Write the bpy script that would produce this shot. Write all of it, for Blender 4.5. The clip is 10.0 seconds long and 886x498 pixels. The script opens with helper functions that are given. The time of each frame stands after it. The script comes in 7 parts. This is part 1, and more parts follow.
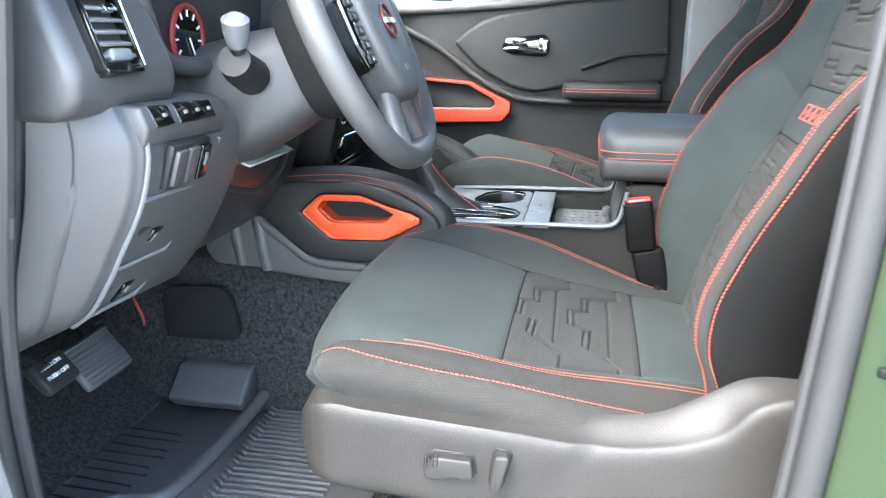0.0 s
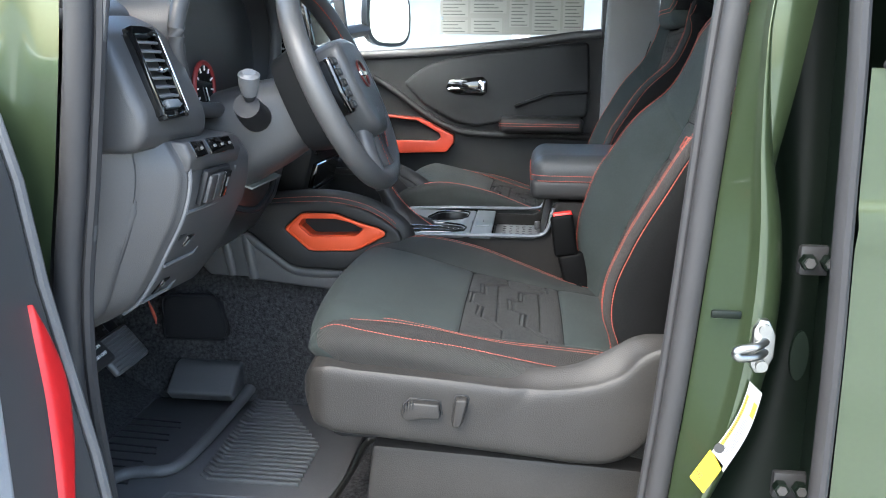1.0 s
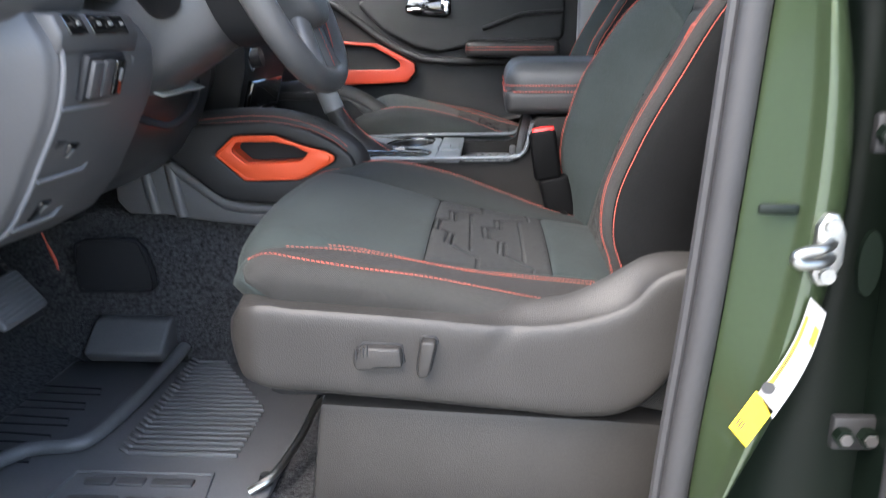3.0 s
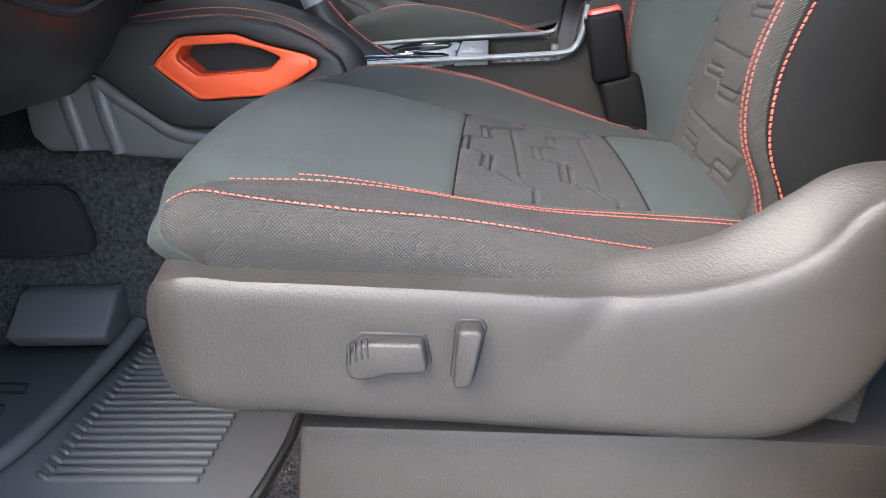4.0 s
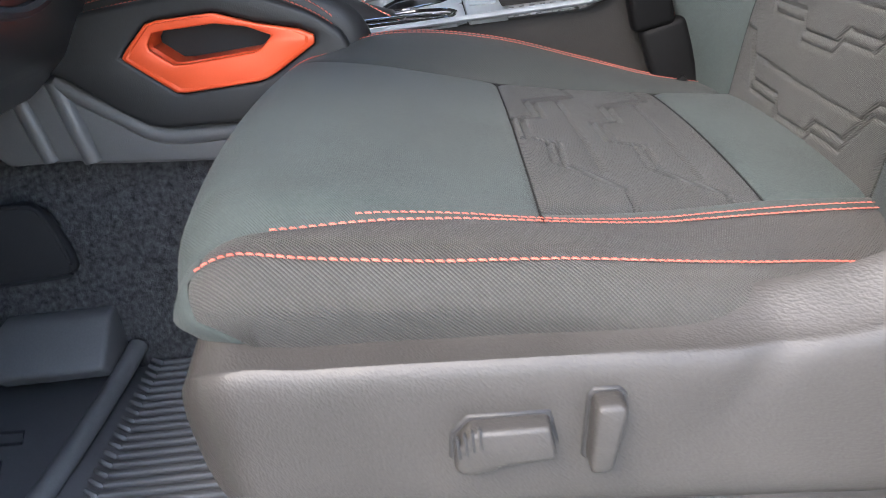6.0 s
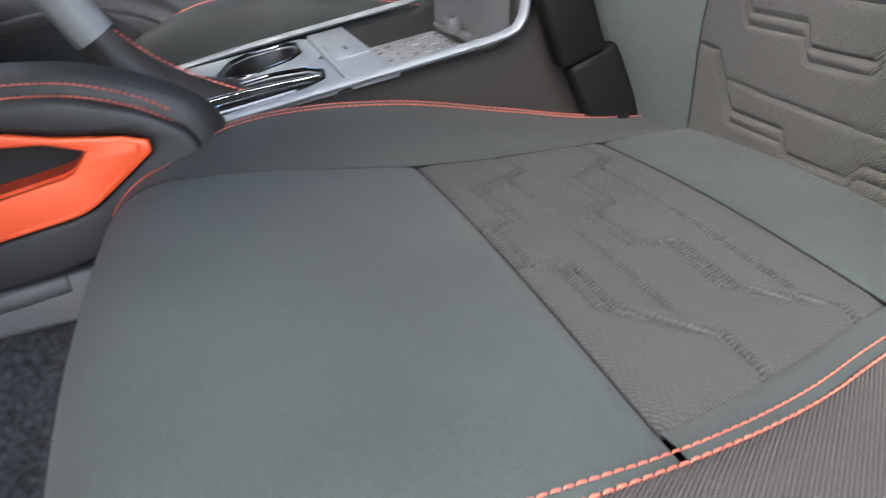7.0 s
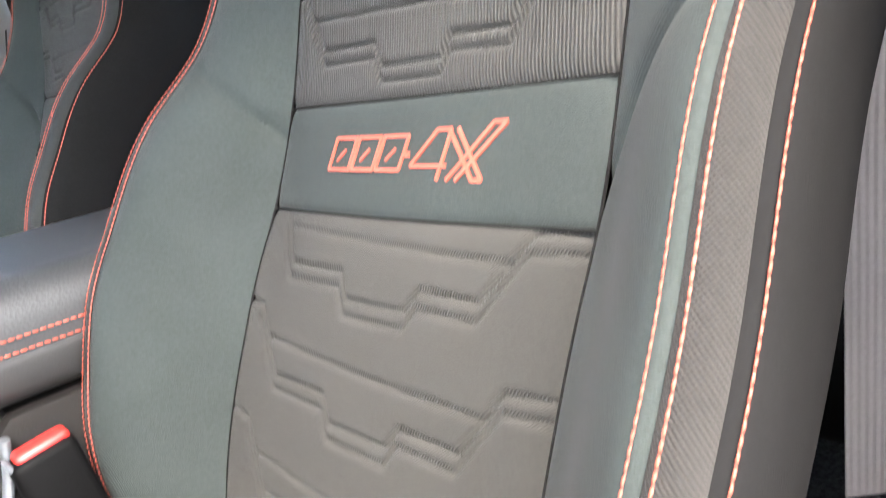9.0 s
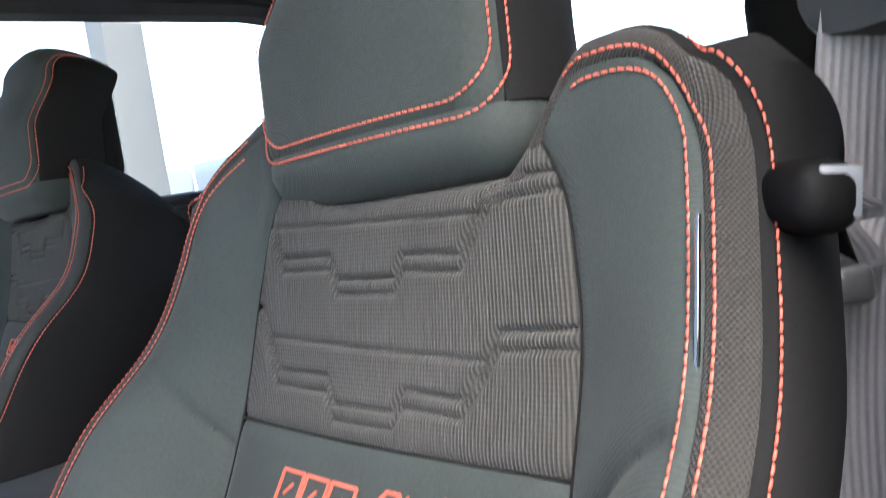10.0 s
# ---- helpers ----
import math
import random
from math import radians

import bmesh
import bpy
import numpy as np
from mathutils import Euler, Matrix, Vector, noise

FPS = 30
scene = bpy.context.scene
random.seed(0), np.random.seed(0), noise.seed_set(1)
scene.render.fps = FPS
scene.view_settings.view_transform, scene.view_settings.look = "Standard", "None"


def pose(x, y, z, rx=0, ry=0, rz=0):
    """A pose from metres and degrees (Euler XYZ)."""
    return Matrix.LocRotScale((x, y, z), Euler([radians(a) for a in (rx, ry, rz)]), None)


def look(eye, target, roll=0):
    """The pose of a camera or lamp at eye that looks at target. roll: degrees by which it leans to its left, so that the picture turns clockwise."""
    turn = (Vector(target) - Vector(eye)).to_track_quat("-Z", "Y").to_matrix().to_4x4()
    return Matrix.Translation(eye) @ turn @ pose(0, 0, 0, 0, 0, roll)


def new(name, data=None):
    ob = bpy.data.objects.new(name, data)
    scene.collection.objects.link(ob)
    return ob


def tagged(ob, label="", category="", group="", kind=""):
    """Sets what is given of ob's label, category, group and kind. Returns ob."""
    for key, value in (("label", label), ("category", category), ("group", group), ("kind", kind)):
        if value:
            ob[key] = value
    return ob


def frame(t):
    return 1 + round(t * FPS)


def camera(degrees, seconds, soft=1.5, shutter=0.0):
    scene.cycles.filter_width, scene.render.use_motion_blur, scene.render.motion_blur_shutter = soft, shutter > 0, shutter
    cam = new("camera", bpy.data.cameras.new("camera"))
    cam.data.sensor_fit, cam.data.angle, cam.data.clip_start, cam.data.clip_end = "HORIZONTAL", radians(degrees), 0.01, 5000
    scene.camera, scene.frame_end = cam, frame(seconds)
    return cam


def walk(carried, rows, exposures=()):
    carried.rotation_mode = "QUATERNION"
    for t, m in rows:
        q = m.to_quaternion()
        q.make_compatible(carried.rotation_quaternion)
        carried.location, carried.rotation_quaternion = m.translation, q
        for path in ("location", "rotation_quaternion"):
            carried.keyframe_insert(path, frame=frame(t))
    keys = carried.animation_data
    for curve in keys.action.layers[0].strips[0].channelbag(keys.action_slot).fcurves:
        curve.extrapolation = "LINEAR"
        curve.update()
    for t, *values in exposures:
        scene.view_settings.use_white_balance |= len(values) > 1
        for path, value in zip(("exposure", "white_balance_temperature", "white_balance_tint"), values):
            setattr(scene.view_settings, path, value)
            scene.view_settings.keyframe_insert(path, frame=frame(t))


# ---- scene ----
# ---------------------------------------------------------------- camera
cam = camera(59.1, 10.0, soft=0.95, shutter=0.3)
PATH = [
    (0, (-0.032, -1.469, 1.25), (-0.381, 0.424, 0.707), 0.5),
    (0.5, (-0.019, -1.689, 1.275), (-0.273, 0.232, 0.783), 0.5),
    (1, (-0.025, -1.75, 1.279), (-0.225, 0.185, 0.814), 0.6),
    (1.5, (-0.023, -1.756, 1.28), (-0.199, 0.186, 0.833), 0.7),
    (2, (-0.019, -1.759, 1.28), (-0.179, 0.185, 0.837), 0.8),
    (2.5, (-0.025, -1.723, 1.277), (-0.157, 0.215, 0.798), 0.7),
    (3, (-0.036, -1.54, 1.156), (-0.153, 0.38, 0.609), -0.3),
    (3.2, (-0.041, -1.47, 1.102), (-0.162, 0.442, 0.53), -0.8),
    (4.3, (-0.092, -1.15, 1.045), (-0.236, 0.714, 0.334), -2.9),
    (4.5, (-0.094, -1.134, 1.047), (-0.237, 0.723, 0.319), -2.9),
    (5, (-0.094, -1.127, 1.049), (-0.233, 0.72, 0.295), -2.9),
    (5.2, (-0.095, -1.126, 1.049), (-0.232, 0.716, 0.282), -3.0),
    (6.3, (-0.211, -1.011, 1.091), (-0.217, 0.783, 0.216), -10.4),
    (6.5, (-0.237, -0.949, 1.099), (-0.138, 0.836, 0.202), -10.9),
    (7, (-0.222, -0.838, 1.089), (0.130, 0.918, 0.199), -13.1),
    (7.5, (-0.174, -0.797, 1.088), (0.478, 0.890, 0.231), -13.6),
    (8, (-0.132, -0.800, 1.094), (0.817, 0.797, 0.352), -11.9),
    (8.5, (-0.079, -0.795, 1.114), (1.041, 0.766, 0.559), -10.4),
    (9, (-0.038, -0.789, 1.208), (1.196, 0.701, 0.698), -10.6),
    (9.5, (-0.009, -0.786, 1.268), (1.295, 0.691, 0.928), -10.5),
    (10, (0.009, -0.786, 1.31), (1.374, 0.671, 1.182), -8.8),
]
EXPOSURES = [(t, e + 2.0, k, 4 if t < 3 else 10) for t, e, k in ((0.0, 2.3, 6150), (0.3, 1.55, 6150), (0.8, 1.15, 6150), (2.5, 1.28, 6150), (3.2, 1.38, 6300), (4.3, 1.82, 6400), (5.2, 1.90, 6400), (6.5, 1.75, 6400), (7.5, 1.85, 6500), (8.5, 2.55, 6750), (9.2, 2.45, 6800), (10.0, 1.85, 6500))]
walk(cam, [(t, look(eye, target, roll)) for t, eye, target, roll in PATH], EXPOSURES)

# ---------------------------------------------------------------- light
SUN_ELEV, SUN_AZ = 50.0, 238.0      # azimuth of the sun, degrees from +x towards +y
world = bpy.data.worlds.new("sky")
scene.world = world
world.use_nodes = True
wn = world.node_tree.nodes
sky = wn.new("ShaderNodeTexSky")
sky.sky_type = "NISHITA"
sky.sun_disc = False
sky.sun_elevation = radians(SUN_ELEV)
sky.sun_rotation = radians(90 - SUN_AZ)
sky.air_density, sky.dust_density, sky.ozone_density = 1.0, 3.0, 1.0
world.node_tree.links.new(sky.outputs[0], wn["Background"].inputs[0])
wn["Background"].inputs[1].default_value = 0.15
sun = new("sun", bpy.data.lights.new("sun", "SUN"))
sun.data.energy, sun.data.angle, sun.data.color = 0.6, radians(60), (1.0, 0.96, 0.9)
sun_dir = Vector((math.cos(radians(SUN_ELEV)) * math.cos(radians(SUN_AZ)), math.cos(radians(SUN_ELEV)) * math.sin(radians(SUN_AZ)), math.sin(radians(SUN_ELEV))))
sun.matrix_world = look(sun_dir * 10, (0, 0, 0))

# ---------------------------------------------------------------- materials
MATS = {}


def material(name, color, rough=0.5, metal=0.0, spec=0.5, coat=0.0, sheen=0.0, var=0.12, var_scale=14.0, bump=None, rough_var=0.0, emit=None, weave=()):
    """A plain principled material with two scales of colour variation; bump: list of (kind, scale, height_mm)."""
    m = bpy.data.materials.new(name)
    m.use_nodes = True
    nt = m.node_tree
    b = nt.nodes["Principled BSDF"]
    b.inputs["Base Color"].default_value = (*color, 1)
    b.inputs["Roughness"].default_value = rough
    b.inputs["Metallic"].default_value = metal
    b.inputs["Specular IOR Level"].default_value = spec
    b.inputs["Coat Weight"].default_value = coat
    b.inputs["Coat Roughness"].default_value = 0.04
    b.inputs["Sheen Weight"].default_value = sheen
    b.inputs["Sheen Roughness"].default_value = 0.45
    if emit:
        b.inputs["Emission Color"].default_value = (*emit[0], 1)
        b.inputs["Emission Strength"].default_value = emit[1]
    lk = nt.links.new
    co = nt.nodes.new("ShaderNodeTexCoord")
    if var > 0:
        n1 = nt.nodes.new("ShaderNodeTexNoise")
        n1.inputs["Scale"].default_value, n1.inputs["Detail"].default_value = var_scale, 6.0
        n2 = nt.nodes.new("ShaderNodeTexNoise")
        n2.inputs["Scale"].default_value, n2.inputs["Detail"].default_value = var_scale * 28, 3.0
        add = nt.nodes.new("ShaderNodeMath")
        add.operation = "ADD"
        rng = nt.nodes.new("ShaderNodeMapRange")
        rng.inputs["From Min"].default_value, rng.inputs["From Max"].default_value = 0.6, 1.4
        rng.inputs["To Min"].default_value, rng.inputs["To Max"].default_value = 1 - var, 1 + var
        mix = nt.nodes.new("ShaderNodeMix")
        mix.data_type, mix.blend_type = "RGBA", "MULTIPLY"
        mix.inputs["Factor"].default_value = 1.0
        mix.inputs[6].default_value = (*color, 1)
        lk(co.outputs["Object"], n1.inputs["Vector"])
        lk(co.outputs["Object"], n2.inputs["Vector"])
        lk(n1.outputs[0], add.inputs[0])
        lk(n2.outputs[0], add.inputs[1])
        lk(add.outputs[0], rng.inputs["Value"])
        lk(rng.outputs[0], mix.inputs[7])
        shade = mix.outputs[2]
        for kind, scale, amount in weave:
            t = nt.nodes.new("ShaderNodeTexWave")
            t.wave_type, t.bands_direction = "BANDS", {"u": "X", "v": "Y", "d": "DIAGONAL", "e": "DIAGONAL"}[kind]
            t.inputs["Scale"].default_value, t.inputs["Distortion"].default_value = scale, 0.0
            src = co.outputs["UV"]
            if kind == "e":
                mp = nt.nodes.new("ShaderNodeMapping")
                mp.inputs["Scale"].default_value = (-1, 1, 1)
                lk(src, mp.inputs["Vector"])
                src = mp.outputs[0]
            lk(src, t.inputs["Vector"])
            w = nt.nodes.new("ShaderNodeMapRange")
            w.inputs["To Min"].default_value, w.inputs["To Max"].default_value = 1 - amount, 1 + amount
            lk(t.outputs[1], w.inputs["Value"])
            m2 = nt.nodes.new("ShaderNodeMix")
            m2.data_type, m2.blend_type = "RGBA", "MULTIPLY"
            m2.inputs["Factor"].default_value = 1.0
            lk(shade, m2.inputs[6])
            lk(w.outputs[0], m2.inputs[7])
            shade = m2.outputs[2]
        lk(shade, b.inputs["Base Color"])
        if rough_var > 0:
            r2 = nt.nodes.new("ShaderNodeMapRange")
            r2.inputs["From Min"].default_value, r2.inputs["From Max"].default_value = 0.6, 1.4
            r2.inputs["To Min"].default_value, r2.inputs["To Max"].default_value = rough - rough_var, rough + rough_var
            lk(add.outputs[0], r2.inputs["Value"])
            lk(r2.outputs[0], b.inputs["Roughness"])
    prev = None
    for kind, scale, mm in bump or ():
        if kind == "noise":
            t = nt.nodes.new("ShaderNodeTexNoise")
            t.inputs["Scale"].default_value, t.inputs["Detail"].default_value = scale, 2.0
            lk(co.outputs["Object"], t.inputs["Vector"])
            out = t.outputs[0]
        elif kind == "cell":
            t = nt.nodes.new("ShaderNodeTexVoronoi")
            t.inputs["Scale"].default_value = scale
            lk(co.outputs["Object"], t.inputs["Vector"])
            out = t.outputs["Distance"]
        else:
            t = nt.nodes.new("ShaderNodeTexWave")
            t.wave_type, t.bands_direction = "BANDS", {"u": "X", "v": "Y", "d": "DIAGONAL", "e": "DIAGONAL"}[kind]
            t.inputs["Scale"].default_value, t.inputs["Distortion"].default_value = scale, 0.0
            src = co.outputs["UV"]
            if kind == "e":
                mp = nt.nodes.new("ShaderNodeMapping")
                mp.inputs["Scale"].default_value = (-1, 1, 1)
                lk(src, mp.inputs["Vector"])
                src = mp.outputs[0]
            lk(src, t.inputs["Vector"])
            out = t.outputs[0] if "Fac" not in t.outputs else t.outputs["Fac"]
        bp = nt.nodes.new("ShaderNodeBump")
        bp.inputs["Strength"].default_value, bp.inputs["Distance"].default_value = 1.0, mm / 1000
        lk(out, bp.inputs["Height"])
        if prev:
            lk(prev, bp.inputs["Normal"])
        prev = bp.outputs[0]
    if prev:
        lk(prev, b.inputs["Normal"])
    MATS[name] = m
    return m


F_SMOOTH = material("smooth_seat_fabric", (0.0195, 0.0252, 0.0244), 0.8, spec=0.22, sheen=0.03, var=0.24, bump=[("d", 330, 0.12), ("noise", 900, 0.30)], weave=[("d", 300, 0.09)])
F_BOLSTER = material("bolster_fabric", (0.0165, 0.0185, 0.018), 0.8, spec=0.22, sheen=0.03, var=0.16, bump=[("d", 300, 0.10), ("noise", 800, 0.15)])
F_RIB = material("ribbed_seat_fabric", (0.0275, 0.0275, 0.0262), 0.85, spec=0.2, sheen=0.03, var=0.16, bump=[("v", 130, 0.7), ("u", 120, 0.12), ("noise", 1100, 0.15)], weave=[("v", 130, 0.32), ("u", 120, 0.07)])
F_RIBD = material("diagonal_ribbed_seat_fabric", (0.0285, 0.0288, 0.0268), 0.85, spec=0.2, sheen=0.03, var=0.16, bump=[("d", 300, 0.7), ("noise", 1100, 0.15)], weave=[("d", 300, 0.32)])
F_RIBC = material("ribbed_cushion_fabric", (0.0180, 0.0187, 0.0187), 0.85, spec=0.2, sheen=0.03, var=0.16, bump=[("d", 200, 0.6), ("v", 130, 0.2), ("noise", 1100, 0.15)], weave=[("d", 200, 0.34), ("v", 130, 0.14)])
F_TWILL = material("twill_fabric", (0.0215, 0.0205, 0.0195), 0.8, spec=0.22, sheen=0.03, var=0.16, bump=[("d", 270, 0.6), ("e", 270, 0.4)], weave=[("d", 270, 0.34), ("e", 270, 0.26)])
F_SIDE = material("side_fabric", (0.0245, 0.0240, 0.0225), 0.8, spec=0.22, sheen=0.03, var=0.16, bump=[("d", 230, 0.4), ("e", 230, 0.28)], weave=[("d", 230, 0.34), ("e", 230, 0.22)])
F_BLACK = material("black_seat_fabric", (0.0062, 0.0062, 0.0064), 0.9, spec=0.10, var=0.2, bump=[("noise", 900, 0.15)])
CONSOLE_P = material("dark_console_plastic", (0.0115, 0.0106, 0.0100), 0.7, spec=0.1, var=0.12, bump=[("cell", 650, 0.10)], rough_var=0.05)
ARM_F = material("grey_armrest_leather", (0.028, 0.030, 0.0315), 0.5, spec=0.35, var=0.12, bump=[("cell", 420, 0.2)])
SHIELD_P = material("warm_grey_plastic", (0.0225, 0.0210, 0.0197), 0.48, spec=0.29, var=0.24, bump=[("cell", 650, 0.22)], rough_var=0.05)
LEATHER = material("black_leather", (0.0115, 0.0113, 0.0115), 0.52, spec=0.35, var=0.15, bump=[("cell", 700, 0.10)])
WHEEL_L = material("grey_wheel_leather", (0.055, 0.055, 0.055), 0.44, var=0.1, bump=[("cell", 500, 0.15)])
THREAD = material("orange_thread", (0.36, 0.066, 0.040), 0.65, var=0.2, var_scale=60)
PLASTIC = material("grained_grey_plastic", (0.048, 0.047, 0.047), 0.46, var=0.10, bump=[("cell", 650, 0.10)], rough_var=0.05)
PLASTIC_L = material("light_grey_plastic", (0.12, 0.121, 0.124), 0.45, var=0.08, bump=[("cell", 650, 0.08)])
PLASTIC_T = material("tunnel_grey_plastic", (0.078, 0.076, 0.075), 0.44, var=0.10, bump=[("cell", 650, 0.10)])
PLASTIC_D = material("dark_plastic", (0.016, 0.016, 0.017), 0.5, spec=0.3, var=0.12, bump=[("cell", 600, 0.10)])
SOFT_BLACK = material("soft_black_trim", (0.0085, 0.009, 0.0098), 0.6, spec=0.3, var=0.12, bump=[("cell", 500, 0.12)])
GLOSS = material("piano_black", (0.004, 0.004, 0.004), 0.06, var=0.0, coat=0.6)
WELL = material("black_cup_plastic", (0.0045, 0.0045, 0.005), 0.4, spec=0.15, var=0.1)
SATIN = material("satin_silver_plastic", (0.105, 0.115, 0.125), 0.5, metal=0.0, var=0.06)
CHROME = material("chrome", (0.75, 0.76, 0.78), 0.10, metal=1.0, var=0.0)
STEEL = material("zinc_steel", (0.30, 0.30, 0.285), 0.36, metal=1.0, var=0.1)
ORANGE = material("orange_satin_trim", (0.64, 0.075, 0.020), 0.38, metal=0.25, var=0.06, var_scale=30)
DOOR_PULL = material("dark_orange_trim", (0.26, 0.028, 0.013), 0.4, metal=0.2, var=0.06)
PLASTIC_P = material("pale_grey_plastic", (0.26, 0.262, 0.268), 0.45, var=0.08, bump=[("cell", 650, 0.08)])
RED = material("red_trim", (0.42, 0.012, 0.014), 0.35, var=0.05)
RED_G = material("red_gauge_print", (0.20, 0.018, 0.016), 0.5, var=0.05)
RED_E = material("dull_red_metal", (0.16, 0.035, 0.03), 0.35, metal=0.7, var=0.05)
REDB = material("red_button", (0.80, 0.03, 0.025), 0.35, var=0.05)
GREEN = material("green_metallic_paint", (0.040, 0.058, 0.028), 0.28, metal=0.55, coat=1.0, var=0.05, var_scale=6)
# near-black green: the shade of the door gaps is put into this colour
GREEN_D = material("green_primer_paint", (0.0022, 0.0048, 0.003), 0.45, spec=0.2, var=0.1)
BUCKLE_P = material("black_buckle_plastic", (0.0026, 0.0026, 0.0028), 0.6, spec=0.07, var=0.15, bump=[("cell", 600, 0.08)])
FOOT = material("matt_black_pad", (0.017, 0.017, 0.018), 0.8, spec=0.2, var=0.15)
KNEE_P = material("dark_satin_plastic", (0.020, 0.0195, 0.0195), 0.34, var=0.10, bump=[("cell", 650, 0.06)])
RUBBER = material("black_rubber", (0.075, 0.075, 0.077), 0.55, var=0.15, bump=[("noise", 500, 0.15)])
SEAL = material("grey_rubber_seal", (0.024, 0.0235, 0.0245), 0.55, spec=0.3, var=0.12, var_scale=25)
CARPET = material("speckled_carpet", (0.050, 0.050, 0.052), 0.95, spec=0.1, var=1.1, var_scale=150, bump=[("noise", 260, 4.0), ("noise", 700, 2.0)])
LABEL = material("label_paper", (0.27, 0.27, 0.26), 0.6, var=0.06)
WHITE = material("white_print", (0.78, 0.78, 0.76), 0.5, var=0.04)
YELLOW = material("yellow_print", (0.62, 0.42, 0.012), 0.5, var=0.04)
INK = material("dark_print", (0.03, 0.03, 0.03), 0.5, var=0.0)
PAPER = material("grey_paper", (0.27, 0.27, 0.245), 0.7, var=0.06)
PAPER_D = material("grey_print", (0.12, 0.12, 0.112), 0.7, var=0.06)
BELT = material("grey_belt_webbing", (0.19, 0.18, 0.18), 0.6, var=0.12, bump=[("u", 60, 0.6), ("noise", 900, 0.2)])
HEADLINER = material("dark_headliner", (0.020, 0.020, 0.021), 0.9, var=0.1)
CARWHITE = material("white_car_paint", (0.84, 0.85, 0.86), 0.25, coat=1.0, var=0.03)
CARSILVER = material("pale_blue_silver_paint", (0.60, 0.65, 0.68), 0.25, metal=0.3, coat=1.0, var=0.03)
CARSILVER_L = material("pale_blue_white_paint", (0.78, 0.82, 0.85), 0.25, coat=1.0, var=0.03)
TYRE = material("tyre_rubber", (0.02, 0.02, 0.02), 0.8, var=0.2)
ASPHALT = material("pale_lot_concrete", (0.36, 0.35, 0.325), 0.9, var=0.35, var_scale=1.5, bump=[("noise", 120, 3.0)])
GRASS = material("dry_grass", (0.22, 0.26, 0.05), 0.9, var=0.4, var_scale=2)
CONCRETE = material("pale_concrete", (0.11, 0.112, 0.112), 0.85, var=0.12, var_scale=2)
LEAF = material("tree_leaves", (0.07, 0.11, 0.03), 0.8, var=0.4)
BARK = material("tree_bark", (0.10, 0.08, 0.06), 0.9, var=0.3)


def glass(name, tint, rough=0.0):
    m = bpy.data.materials.new(name)
    m.use_nodes = True
    b = m.node_tree.nodes["Principled BSDF"]
    b.inputs["Base Color"].default_value = (*tint, 1)
    b.inputs["Roughness"].default_value = rough
    b.inputs["Transmission Weight"].default_value = 1.0
    b.inputs["IOR"].default_value = 1.02
    return m


GLASS = glass("window_glass", (0.93, 0.96, 0.95))
GLASS_P = glass("privacy_glass", (0.42, 0.46, 0.47))
# opaque pane; its base grey stands for the bright surroundings mirrored in glass
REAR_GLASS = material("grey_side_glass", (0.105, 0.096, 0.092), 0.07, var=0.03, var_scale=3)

# ---------------------------------------------------------------- mesh helpers


class Geo:
    """A growing list of corners, faces and surface coordinates."""

    def __init__(self):
        self.v, self.f, self.uv = [], [], []

    def add(self, verts, faces, uvs=None):
        o = len(self.v)
        self.v += [tuple(p) for p in verts]
        self.f += [tuple(i + o for i in f) for f in faces]
        self.uv += list(uvs) if uvs is not None else [(p[0], p[2] + p[1]) for p in verts]
        return self


def part(name, geo, mat, parent=None, label="", sharp=42, smooth=True, flip_y=False, shift=(0, 0, 0)):
    """Links geo (a Geo or a bmesh) as one mesh object under a thing or a part."""
    me = bpy.data.meshes.new(name)
    if isinstance(geo, Geo):
        vs = [((p[0] + shift[0]), (-p[1] if flip_y else p[1]) + shift[1], p[2] + shift[2]) for p in geo.v]
        fs = [f[::-1] for f in geo.f] if flip_y else geo.f
        me.from_pydata(vs, [], fs)
        layer = me.uv_layers.new(name="UVMap")
        idx = np.empty(len(me.loops), dtype=np.int32)
        me.loops.foreach_get("vertex_index", idx)
        layer.data.foreach_set("uv", np.array(geo.uv, dtype=np.float32)[idx].ravel())
    else:
        if flip_y or any(shift):
            for p in geo.verts:
                p.co = Vector((p.co.x + shift[0], (-p.co.y if flip_y else p.co.y) + shift[1], p.co.z + shift[2]))
            if flip_y:
                bmesh.ops.reverse_faces(geo, faces=geo.faces)
        geo.to_mesh(me)
        geo.free()
        if not me.uv_layers:
            layer = me.uv_layers.new(name="UVMap")
            for lp in me.loops:
                c = me.vertices[lp.vertex_index].co
                layer.data[lp.index].uv = (c.x, c.z + c.y)
    if smooth:
        me.shade_smooth()
        me.set_sharp_from_angle(angle=radians(sharp))
    me.materials.append(mat)
    ob = new(name, me)
    if parent is not None:
        ob.parent = parent
        if parent.type == "EMPTY":
            ob.matrix_parent_inverse = Matrix.Translation(-parent.location)
    if label:
        tagged(ob, label)
    return ob


def thing(name, base, label, category, group="", kind=""):
    ob = new(name)
    ob.empty_display_size = 0.05
    ob.location = base
    return tagged(ob, label, category, group, kind)


def bm_box(c, size, bevel=0.0, seg=2, m=None):
    bm = bmesh.new()
    bmesh.ops.create_cube(bm, size=1.0)
    for p in bm.verts:
        p.co = Vector((p.co.x * size[0], p.co.y * size[1], p.co.z * size[2]))
    if bevel > 0:
        bmesh.ops.bevel(bm, geom=list(bm.edges), offset=min(bevel, 0.49 * min(size)), segments=seg, affect="EDGES", profile=0.5)
    mm = Matrix.Translation(c) @ (m if m is not None else Matrix())
    bmesh.ops.transform(bm, matrix=mm, verts=bm.verts)
    return bm


